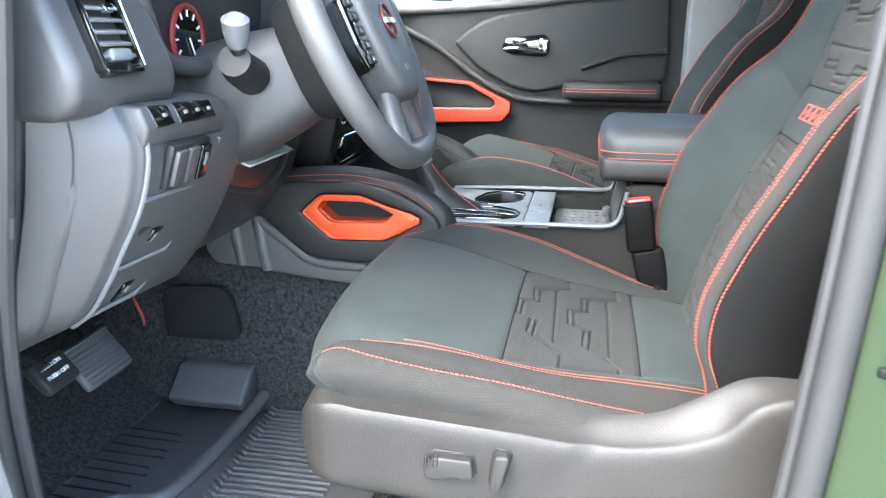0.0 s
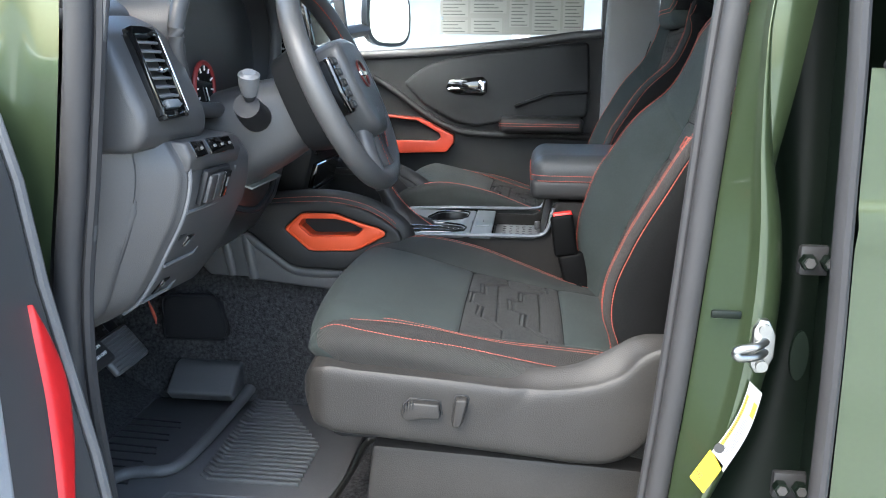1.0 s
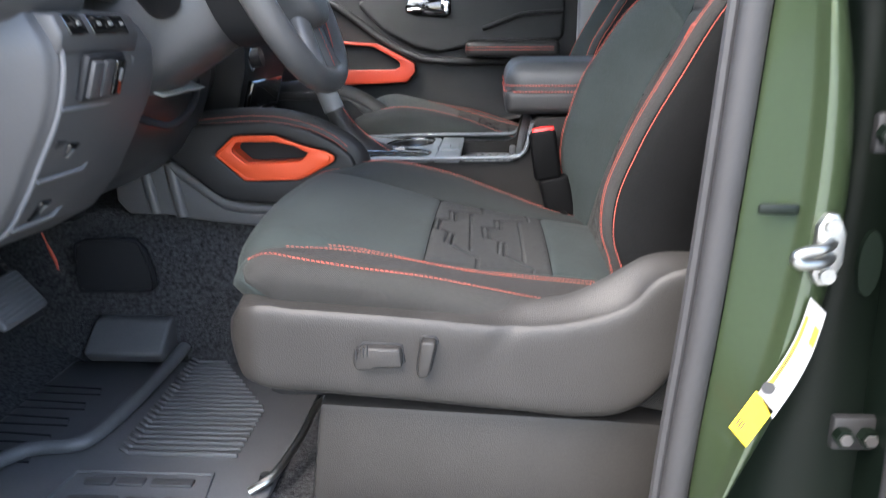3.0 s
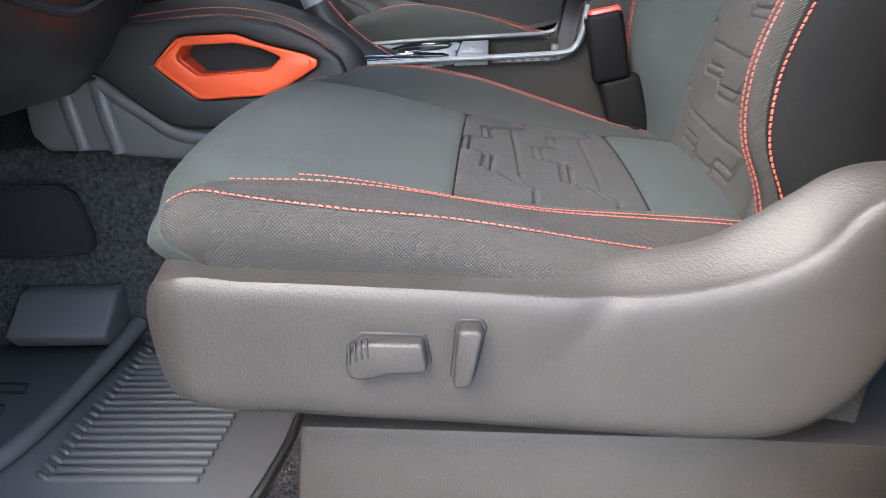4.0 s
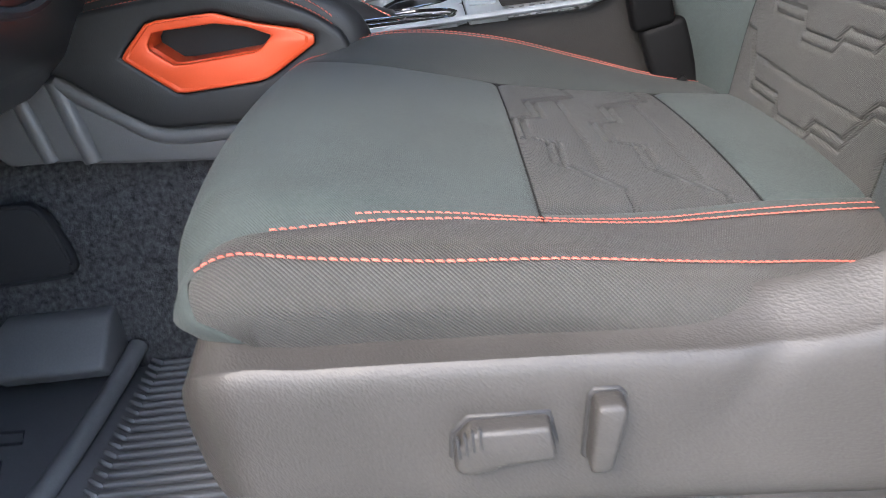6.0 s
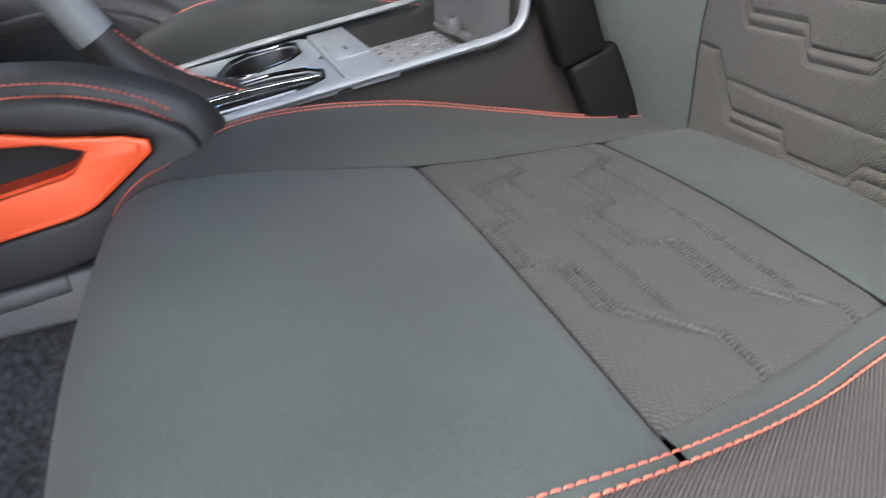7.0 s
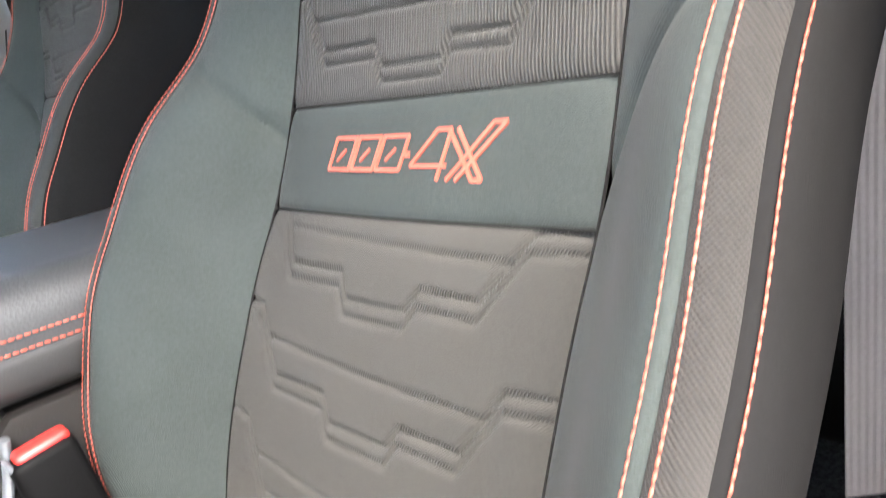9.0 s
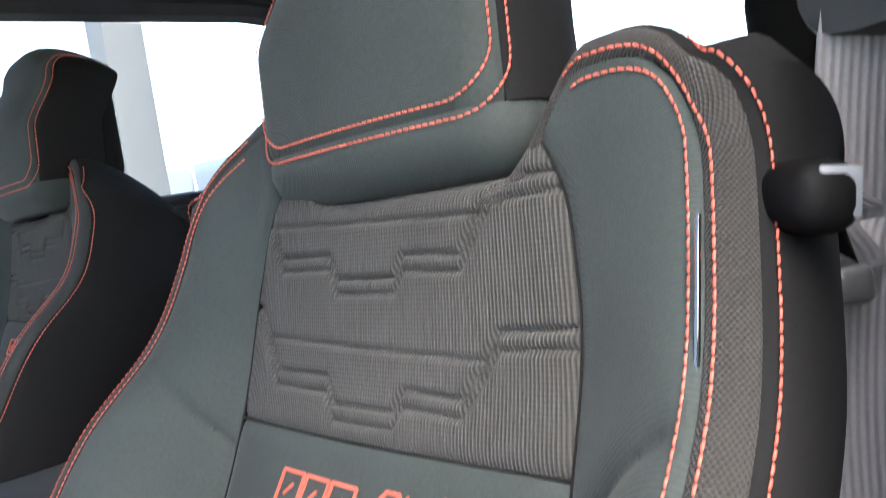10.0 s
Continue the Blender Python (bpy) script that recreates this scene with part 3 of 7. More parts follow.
def emblem(surface, z0, y0, k=1.0):
    """Slanted outlined blocks, a plain stand-in for the embroidered badge."""
    pieces = [Geo()]

    def bar(p, q, w):
        g = pieces[-1]
        d = Vector((q[0] - p[0], q[1] - p[1]))
        ln = d.length
        d /= ln
        n = Vector((-d.y, d.x)) * w
        m = max(2, int(ln / 0.006))
        top, bot = [], []
        for i in range(m + 1):
            c = Vector(p) + d * (ln * i / m)
            top.append(c + n)
            bot.append(c - n)
        vs = [offset(surface, z0 + c.y, y0 - c.x, 0.0012) for c in top + bot]
        fs = [(i, i + 1, m + 2 + i, m + 1 + i) for i in range(m)]
        low = [offset(surface, z0 + c.y, y0 - c.x, -0.001) for c in top + bot]
        nn = len(vs)
        vs += low
        rim = list(range(m + 1)) + list(range(2 * m + 1, m, -1))
        fs = [f[::-1] for f in fs] + [(rim[i], rim[(i + 1) % len(rim)], nn + rim[(i + 1) % len(rim)], nn + rim[i]) for i in range(len(rim))]
        g.add(vs, fs)
    sl = 0.35
    H = 0.021 * k
    x = -0.080 * k

    def block(x0, wd, h0, h1, holes=True):
        a, b, c, d = (x0 + sl * h0, h0), (x0 + wd + sl * h0, h0), (x0 + wd + sl * h1, h1), (x0 + sl * h1, h1)
        for p, q in ((a, b), (b, c), (c, d), (d, a)):
            bar(p, q, 0.0011 * k)
    for wd in (0.026, 0.026, 0.026):
        if pieces[-1].v:
            pieces.append(Geo())
        block(x, wd * k, 0.0, H)
        bar((x + 0.008 * k + sl * 0.006, 0.006 * k), (x + 0.018 * k + sl * 0.006, H * 0.62), 0.0009 * k)
        x += (wd + 0.0035) * k
    pieces.append(Geo())
    bar((x, H * 0.45), (x + 0.006 * k, H * 0.45), 0.0015 * k)
    pieces.append(Geo())
    x += 0.008 * k
    h2 = H * 1.12
    for p, q in (((x, 0.002), (x + 0.024 * k, h2)), ((x, 0.002), (x + 0.034 * k, 0.002)), ((x + 0.024 * k, h2), (x + 0.036 * k, h2)), ((x + 0.036 * k, h2), (x + 0.027 * k, -0.006 * k)),
                 ((x + 0.034 * k, h2), (x + 0.058 * k, -0.006 * k)), ((x + 0.042 * k, h2), (x + 0.066 * k, -0.006 * k)), ((x + 0.058 * k, -0.006 * k), (x + 0.066 * k, -0.006 * k)),
                 ((x + 0.036 * k, -0.006 * k), (x + 0.072 * k, h2 * 1.1)), ((x + 0.044 * k, -0.006 * k), (x + 0.082 * k, h2 * 1.1)), ((x + 0.072 * k, h2 * 1.1), (x + 0.082 * k, h2 * 1.1))):
        bar(p, q, 0.0011 * k)
    return pieces


def seat(name, label, flip, shift):
    kw = dict(flip_y=flip, shift=shift)
    base = Vector((0.0 + shift[0], (0.43 if flip else -0.43) + shift[1], 0.56))
    st = thing(name, base, label, "car seat", "front seats")
    # ---- cushion
    cu = part("cushion", panel(cushion, -0.46, -0.115, STITCH_UP, SEAM_IN, 34, 34, None, "lhb"), F_SMOOTH, st, "smooth grey-green fabric cushion", **kw)
    part("insert", panel(cushion, -0.115, 0.048, SEAM_OUT, SEAM_IN, 110, 200, quilt_cushion, "lhab"), F_RIBC, cu, "ribbed grey insert with stepped quilting", **kw)
    part("rear_panel", panel(cushion, 0.048, 0.21, SEAM_OUT, SEAM_IN, 14, 26, None, "lha", crown=0.004), F_SMOOTH, cu, **kw)
    for fn, u0 in ((SEAM_OUT, -0.115), (SEAM_IN, -0.42)):
        part("seam", tube([offset(cushion, u, fn(u), -0.0036) for u in lin(u0, 0.16, 60)], 0.0009, 6), F_BLACK, cu, **kw)
    part("seam", tube([offset(cushion, -0.115, v, -0.0034) for v in lin(SEAM_OUT(-0.115), SEAM_IN(-0.115), 40)], 0.0009, 6), F_BLACK, cu, **kw)
    part("seam", tube([offset(cushion, 0.048, v, -0.0034) for v in lin(SEAM_OUT(0.048), SEAM_IN(0.048), 40)], 0.0009, 6), F_BLACK, cu, **kw)
    up, low = STITCH_UP, STITCH_LOW
    part("bolster_strip", panel(cushion, -0.115, 0.21, up, SEAM_OUT, 40, 8, None, "lh", depth=0.002), F_SMOOTH, cu, **kw)
    part("twill_strip", panel(cushion, -0.316, 0.17, low, up, 60, 10, None, "lha", depth=0.0022), F_TWILL, cu, "dark twill side strip", **kw)
    part("front_corner", panel(cushion, -0.46, -0.316, low, up, 18, 10, None, "lb", depth=0.002), F_SMOOTH, cu, **kw)
    part("side_panel", panel(cushion, -0.324, 0.17, OUT_E - 0.105, low, 60, 14, None, "ha", depth=0.002), F_SIDE, cu, "grey woven side panel", **kw)
    part("front_side", panel(cushion, -0.46, -0.324, OUT_E - 0.105, low, 20, 14, None, "b", depth=0.002), F_SMOOTH, cu, **kw)
    part("inner_bolster", panel(cushion, -0.46, 0.21, SEAM_IN, IN_E + 0.13, 60, 24, None, "l"), F_BOLSTER, cu, **kw)
    stitching(cushion, [(u, up(u) + 0.0045) for u in lin(-0.225, 0.15, 60)], cu, r=0.0005, pitch=0.0052, **kw)
    stitching(cushion, [(u, up(u) - 0.0035) for u in lin(-0.272, 0.15, 64)], cu, r=0.00062, pitch=0.0055, **kw)
    stitching(cushion, [(u, low(u) - 0.003) for u in lin(-0.314, 0.15, 64)], cu, pitch=0.0056, r=0.0007, **kw)
    for dv in (0.0, 0.009):
        stitching(cushion, [(u, IN_E - 0.012 + dv - 0.045 * ss(-0.25, -0.34, u)) for u in lin(-0.345, 0.16, 60)], cu, r=0.0006, pitch=0.005, **kw)
    # ---- backrest
    L, Rr = (lambda z: BACK_C - INS_OUT(z)), (lambda z: BACK_C + INS_IN(z))
    bk = part("backrest", panel(backrest, 0.80, 1.113, L, Rr, 180, 170, quilt([0.850, 0.922, 0.997, 1.067], BACK_C, 1.0), "lhb"), F_RIBD, st, "ribbed grey backrest insert with stepped quilting", **kw)
    part("badge_panel", panel(backrest, 1.113, 1.18, L, Rr, 14, 30, None, "lhab"), F_SMOOTH, bk, **kw)
    part("upper_insert", panel(backrest, 1.18, 1.36, L, Rr, 110, 170, quilt([1.199, 1.271], BACK_C, 0.97), "lha"), F_RIB, bk, **kw)
    for u in (1.113, 1.18):
        part("seam", tube([offset(backrest, u, v, -0.0036) for v in lin(L(u), Rr(u), 30)], 0.0011, 6), F_BLACK, bk, **kw)
    for fn in (L, Rr):
        part("seam", tube([offset(backrest, z, fn(z), -0.0036) for z in lin(0.82, 1.33, 60)], 0.0009, 6), F_BLACK, bk, **kw)
    for piece in emblem(backrest, 1.139, BACK_C + 0.006, 0.9):
        part("badge_block", piece, THREAD, bk, "orange embroidered badge block", sharp=30, **kw)

    def wing_relief(u, v):
        q = v - BACK_C
        d = seg_dist((0.144, 1.128), (0.236, 1.258), q, u) if q > 0 else seg_dist((-0.142, 1.140), (-0.236, 1.238), q, u)
        return -0.0065 * math.exp(-d / 0.004) * ss(0.228, 0.208, abs(q))
    w = 0.022
    for sg in (-1, 1):
        def V(s, sg=sg):
            return BACK_C + sg * s
        ins = INS_OUT if sg < 0 else INS_IN
        inner, outer = (lambda z: V(ins(z))), V(BACK_E)

        def both(a, b, sg=sg):
            return (b, a) if sg < 0 else (a, b)
        def fn(e, q, sg=sg):
            u, s = rim(e, sg * q)
            return crown(u, BACK_C + sg * s)

        def inner_edge(u, sg=sg, ins=ins):
            s = ins(u + 1.338)
            for _ in range(12):
                s = 0.5 * (s + ins(u + back_top(sg * s)))
            return V(s)

        def edge(u):
            return V(BACK_E - RC + math.sqrt(max(0.0, RC * RC - max(0.0, u + RC) ** 2)))
        part("wing", panel(crown, -0.54, 0.0, *both(inner_edge, edge), 150, 56, lambda u, v: wing_relief(u + 1.345, v), "lh"), F_SMOOTH, bk, "smooth grey-green side bolster", **kw)
        strip = F_TWILL if sg < 0 else F_BOLSTER
        part("wing_strip", panel(fn, -0.55, RIM_END, *both(0.0, sg * w), 110, 9, None, "lh", depth=0.0028), strip, bk, "woven strip along the bolster's edge", **kw)
        part("side_cover", panel(fn, -0.55, RIM_END + 0.09, *both(sg * w, sg * 0.18), 110, 18, None, "h" if sg < 0 else "l", depth=0.0028), F_BLACK, bk, "black fabric side cover", **kw)
        for o, e1 in ((-0.005, RIM_END - 0.075), (0.005, RIM_END - 0.07), (w + 0.005, RIM_END - 0.112)):
            stitching(fn, [(e, sg * o) for e in lin(-0.53, e1, 130)], bk, r=0.00064, pitch=0.0048, **kw)
    part("airbag_slot", bm_box(Vector(backrest(1.255, BACK_C - BACK_E + 0.001)) + Vector((-0.001, 0, 0)), (0.002, 0.0022, 0.075), 0.0006, 1, Matrix.Rotation(radians(16), 4, "Y")), GLOSS, bk, **kw)
    # back shell, closing the frame behind the covers
    part("back_shell", sheet(lambda s, v: (table([0.78, 1.0, 1.2, 1.3, 1.36], [0.225, 0.29, 0.365, 0.398, 0.392])(s), v, s), lin(0.78, 1.30, 20), lin(BACK_C - 0.185, BACK_C + 0.185, 12), flip=True), F_BLACK, bk, **kw)
    # ---- headrest
    hr = part("headrest", panel(headrest, 0.040, 0.30, BACK_C - HR_HW + 0.004, BACK_C + HR_HW - 0.004, 30, 30, None, "lha", depth=0.0025), F_SMOOTH, st, "smooth grey-green fabric headrest", **kw)
    part("lower_trim", panel(headrest, -0.150, 0.040, BACK_C - HR_HW - 0.11, BACK_C + HR_HW + 0.11, 16, 44, None, "b", depth=0.0025), F_SMOOTH, hr, **kw)
    for sg in (-1, 1):
        a, b = BACK_C + sg * (HR_HW - 0.004), BACK_C + sg * (HR_HW + 0.11)
        part("side_trim", panel(headrest, 0.040, 0.30, min(a, b), max(a, b), 24, 14, None, "l" if sg > 0 else "h", depth=0.0025), F_BLACK, hr, **kw)
    for o in (0.005, -0.004):
        e, lo_ = HR_HW - 0.004 - o, 0.040 + o
        arc = [(0.030 * (1 - math.sin(t)), 0.030 * (1 - math.cos(t))) for t in lin(0, math.pi / 2, 9)]
        left = [(lo_ + du, BACK_C - e + dv) for du, dv in arc]
        path = [(z, BACK_C - e) for z in lin(0.26, 0.075, 24)] + left + [(lo_, y) for y in lin(BACK_C - e + 0.035, BACK_C + e - 0.035, 24)] + [(u, 2 * BACK_C - v) for u, v in left[::-1]] + [(z, BACK_C + e) for z in lin(0.075, 0.26, 24)]
        stitching(headrest, path, hr, r=0.00066, pitch=0.0045, **kw)
    part("rear_cover", bm_box((0.392, HR_C.y, HR_C.z + 0.110), (0.05, 0.16, 0.16), 0.024, 4), F_BLACK, hr, **kw)
    for sy in (-0.06, 0.06):
        part("post", tube([(0.35, BACK_C + sy, 1.28), (0.365, BACK_C + sy, 1.42)], 0.007, 12), CHROME, st, **kw)
    # ---- side cover of grained plastic with its switches
    part("side_shield", shield(), SHIELD_P, st, "grained grey plastic side shield", **kw)
    kn = part("slide_switch", bm_prism([(-0.183, 0.797), (-0.181, 0.811), (-0.172, 0.820), (-0.131, 0.8185), (-0.129, 0.799), (-0.133, 0.7965), (-0.158, 0.7965), (-0.164, 0.793), (-0.178, 0.7925)], "y", -0.7425, -0.7585, 0.003, 3), SHIELD_P, st, "grey plastic seat switch", **kw)
    # an added dark plate behind each switch stands for the shadow round it
    part("switch_gap", bm_prism([(-0.1855, 0.796), (-0.1835, 0.8125), (-0.173, 0.8225), (-0.1295, 0.8205), (-0.1265, 0.799), (-0.132, 0.7945), (-0.157, 0.7945), (-0.163, 0.7905), (-0.180, 0.7905)], "y", -0.7420, -0.7462, 0.001, 1), PLASTIC_D, kn, **kw)
    for i in range(4):
        part("grip_rib", bm_box((-0.1795 + 0.004 * i, -0.7575, 0.812 + 0.0015 * i), (0.0016, 0.004, 0.013), 0.0006), PLASTIC_D, kn, **kw)
    rs = part("recline_switch", bm_prism([(-0.113, 0.789), (-0.1085, 0.826), (-0.106, 0.829), (-0.094, 0.8285), (-0.0915, 0.825), (-0.100, 0.790), (-0.103, 0.787), (-0.110, 0.786)], "y", -0.7425, -0.7605, 0.003, 3), SHIELD_P, st, "grey plastic seat switch", **kw)
    part("switch_gap", bm_prism([(-0.1155, 0.7885), (-0.1105, 0.827), (-0.107, 0.8312), (-0.093, 0.8305), (-0.0892, 0.8255), (-0.0982, 0.789), (-0.102, 0.7848), (-0.111, 0.7838)], "y", -0.7420, -0.7462, 0.001, 1), PLASTIC_D, rs, **kw)
    # ---- base
    part("base_cover", bm_prism([(-0.236, 0.725), (-0.250, 0.60), (-0.252, 0.525), (0.30, 0.525), (0.30, 0.70), (0.10, 0.712)], "y", -0.705, -0.30, 0.008, 2), SHIELD_P, st, "grey plastic seat base cover", **kw)
    part("seat_pan", bm_box((-0.06, -0.45, 0.765), (0.50, 0.46, 0.10), 0.02), PLASTIC_D, st, **kw)
    part("rail", bm_box((0.02, -0.30, 0.60), (0.56, 0.04, 0.14), 0.005), PLASTIC_D, st, **kw)
    return st


SH_TOP = table([-0.334, -0.322, -0.30, -0.25, -0.153, -0.09, -0.018, 0.010, 0.0635, 0.092, 0.120, 0.138, 0.1725, 0.205], [0.832, 0.848, 0.8585, 0.8566, 0.8506, 0.8463, 0.8408, 0.8411, 0.8480, 0.8560, 0.8720, 0.8930, 0.9100, 0.9135])
SH_IN = table([-0.334, -0.322, -0.30, -0.28, -0.222, -0.155, -0.09, -0.04, 0.002, 0.0676, 0.0846, 0.114, 0.1245, 0.205], [0.838, 0.856, 0.8660, 0.8610, 0.8570, 0.8545, 0.8530, 0.8540, 0.8593, 0.8737, 0.8830, 0.9010, 0.9080, 0.9195])
SH_LOW = table([-0.334, -0.322, -0.30, -0.22, -0.11, 0.0, 0.08, 0.105, 0.13, 0.155, 0.175, 0.19, 0.205], [0.795, 0.772, 0.763, 0.754, 0.746, 0.737, 0.732, 0.7345, 0.745, 0.768, 0.805, 0.855, 0.905])


def shield():
    """A moulded side shield: a broad face under a crease, then a ledge that runs in to the cushion and rises to a scoop at the rear."""
    def pt(u, t):
        # t: 0..1 over the face, below 0 turning in underneath, above 1 over the ledge
        lo, hi = SH_LOW(u), SH_TOP(u)
        k = min(max(t, 0.0), 1.0)
        z = lo + (hi - lo) * k
        f = max(0.0, u + 0.334)
        y = -0.745 + 0.034 * max(0.0, 1 - f / 0.045) ** 2.2 + 0.006 * math.exp(-(hi - z) / 0.006) + 0.010 * math.exp(-(z - lo) / 0.006)
        # the shallow hollow that runs down from the scoop's corner
        d = (u + 0.010) * 0.80 - (z - 0.838) * 0.62
        along = (0.842 - z) / 0.075
        y += 0.0034 * math.exp(-(d / 0.011) ** 2) * max(0.0, 1 - along) * ss(-0.2, 0.1, along)
        if t > 1:
            q = t - 1
            y += 0.034 * q
            z += (SH_IN(u) - hi) * (ss(0, 1, q) * 0.6 + 0.4 * q)
            if q > 1:
                z -= 0.05 * (q - 1)
        if t < 0:
            y += -t * 0.20
            z += -t * 0.012
        return (u, y, z)
    us = [-0.334 + 0.04 * (i / 15) ** 1.6 for i in range(16)] + lin(-0.290, 0.205, 76)
    ts = [-0.4, -0.2, -0.08, -0.03, 0.0, 0.015, 0.035, 0.06, 0.09, 0.14] + lin(0.2, 0.85, 16) + [0.89, 0.92, 0.945, 0.965, 0.98, 0.99, 1.0, 1.08, 1.2, 1.35, 1.5, 1.65, 1.8, 1.92, 2.0, 2.2]
    g = sheet(pt, us, ts, flip=True)
    n = len(ts)
    front = [(-0.330, -0.66, pt(-0.334, t)[2]) for t in ts]
    o = len(g.v)
    g.add(front, [], [(0, 0)] * n)
    g.f += [(i, i + 1, o + i + 1, o + i) for i in range(n - 1)]
    return g


def mirror_thing(ob, shift, label, back=(0, 0, 0), head=(0, 0, 0)):
    """The mirror image of a thing across the car's middle, moved by shift; a seat's back and headrest may be set further."""
    made = {}
    mm = Matrix.Translation(shift) @ Matrix.Scale(-1, 4, (0, 1, 0))
    for o in (ob, *ob.children_recursive):
        if o.name.startswith("badge_block"):
            continue
        c = o.copy()
        scene.collection.objects.link(c)
        made[o] = c
        if o.data:
            c.data = o.data.copy()
            top = o
            while top.parent is not None and top.parent is not ob:
                top = top.parent
            set_by = {"backrest": back, "headrest": head, "post": (0.06, -0.043, 0.0)}.get(top.name.split(".")[0], (0, 0, 0))
            c.data.transform(Matrix.Translation(set_by) @ mm)
            c.data.flip_normals()
        if o.parent in made:
            c.parent = made[o.parent]
            if c.parent.type == "EMPTY":
                c.matrix_parent_inverse = Matrix.Translation(-c.parent.location)
        elif o is ob:
            c.location = mm @ o.location
    for o, c in made.items():
        if o.name.startswith("backrest"):
            for piece in emblem(lambda u, v: tuple(mm @ Vector(backrest(u, 2 * BACK_C - v)) + Vector(back)), 1.137, BACK_C + 0.006, 0.9):
                part("badge_block", piece, THREAD, c, "orange embroidered badge block", sharp=30)
    return tagged(made[ob], label)


driver_seat = seat("car_seat", "grey-green fabric car seat with orange stitching beside the door opening", False, (0, 0, 0))
mirror_thing(driver_seat, Vector((0.0, -0.05, 0.055)), "matching grey-green fabric car seat beyond the console", (0.054, -0.013, -0.004), (0.025, -0.043, -0.002))

# ---------------------------------------------------------------- floor and shell
def structure(ob, label, category):
    return tagged(ob, label, category, kind="structure")


structure(part("floor", bm_prism([(-1.25, 1.05), (-1.02, 0.78), (-0.90, 0.58), (-0.80, 0.525), (1.35, 0.525), (1.35, 0.46), (-0.90, 0.46), (-1.3, 1.0)], "y", -0.80, 0.80, 0.0), CARPET, None), "speckled dark grey carpet on the cab floor", "floor")
structure(part("ceiling", bm_prism([(-0.42, 1.66), (-0.1, 1.765), (0.9, 1.785), (1.25, 1.74), (1.25, 1.78), (0.9, 1.84), (-0.1, 1.825), (-0.45, 1.70)], "y", -0.66, 0.66, 0.0), HEADLINER, None), "dark grey headliner under the cab roof", "ceiling")
# tunnel under the console, carpeted
structure(part("floor_tunnel", bm_prism([(-0.185, 0.50), (-0.175, 0.72), (-0.15, 0.83), (0.15, 0.86), (0.185, 0.72), (0.20, 0.50)], "x", -1.05, 0.9, 0.02, 3), CARPET, None), "carpeted floor tunnel below the console", "tunnel")
# front bulkhead behind the pedals and behind the dashboard
structure(part("wall_front", bm_box((-1.22, 0.0, 0.95), (0.04, 1.6, 0.75), 0.0), CARPET, None), "carpeted front bulkhead behind the pedals", "wall")
# cowl and windscreen
structure(part("windscreen", bm_prism([(-1.25, 1.27), (-0.43, 1.70), (-0.433, 1.706), (-1.253, 1.276)], "y", -0.70, 0.70, 0.0), GLASS, None), "clear raked windscreen", "windscreen").visible_shadow = False
for sg in (-1, 1):
    structure(part("trim_windscreen_pillar", tube([(-1.22, sg * 0.76, 1.29), (-0.80, sg * 0.73, 1.52), (-0.43, sg * 0.70, 1.71)], 0.045, 10), HEADLINER, None), "dark trimmed windscreen pillar", "pillar")
# back wall with its window, and the cab's rear side
structure(part("wall_back_lower", bm_box((1.28, 0.0, 0.95), (0.05, 1.5, 0.90), 0.01), F_BLACK, None), "black trimmed rear wall of the cab", "wall")
structure(part("wall_back_upper", bm_box((1.25, 0.0, 1.745), (0.05, 1.4, 0.09), 0.01), HEADLINER, None), "black trim above the rear window", "wall")
rw = thing("rear_window", (1.25, 0, 1.38), "tinted rear cab window with black dividers", "window", kind="structure")
part("pane", bm_box((1.27, 0.0, 1.55), (0.006, 1.30, 0.33), 0.0), GLASS, rw).visible_shadow = False
for y in (-0.255, 0.255):
    part("divider", bm_box((1.255, y, 1.55), (0.03, 0.022, 0.33), 0.004), PLASTIC_D, rw)
for y in (-0.66, 0.66):
    structure(part("wall_back_side", bm_box((1.24, y, 1.55), (0.08, 0.16, 0.36), 0.02), HEADLINER, None), "dark trimmed rear cab pillar", "pillar")

# ---------------------------------------------------------------- driver's footwell
mat = thing("floor_mat", (-0.6, -0.45, 0.53), "black moulded rubber floor mat on the carpet", "floor mat")
part("tray", bm_prism([(-0.94, -0.745), (-0.95, -0.20), (-0.70, -0.185), (-0.50, -0.19), (-0.33, -0.21), (-0.335, -0.74)], "z", 0.527, 0.540, 0.006), RUBBER, mat)
part("front_ramp", bm_prism([(-0.95, 0.60), (-0.86, 0.546), (-0.80, 0.536), (-0.80, 0.528), (-0.95, 0.528)], "y", -0.70, -0.20, 0.004), RUBBER, mat)
part("rim", tube(smooth_path([(-0.612, -0.190, 0.572), (-0.62, -0.25, 0.560), (-0.63, -0.40, 0.552), (-0.64, -0.495, 0.552), (-0.66, -0.522, 0.552), (-0.70, -0.530, 0.552), (-0.73, -0.55, 0.552), (-0.76, -0.62, 0.552), (-0.78, -0.74, 0.552)], 6), 0.013, 10, flat=0.9), RUBBER, mat, "raised rubber rim")
for i in range(22):
    t = i / 21
    y = -0.195 - 0.330 * t
    x0, x1 = -0.600 + 0.012 * t, -0.530 + 0.125 * min(1.0, t * 1.8)
    part("ridge", bm_join(bm_box(((x0 + x1) / 2 + 0.008, y, 0.5435), (x1 - x0 - 0.016, 0.0065, 0.008), 0.0028, 2), bm_box((x0 + 0.006, y + 0.006, 0.5435), (0.026, 0.0065, 0.008), 0.0028, 1, Matrix.Rotation(radians(-35), 4, "Z"))), RUBBER, mat)
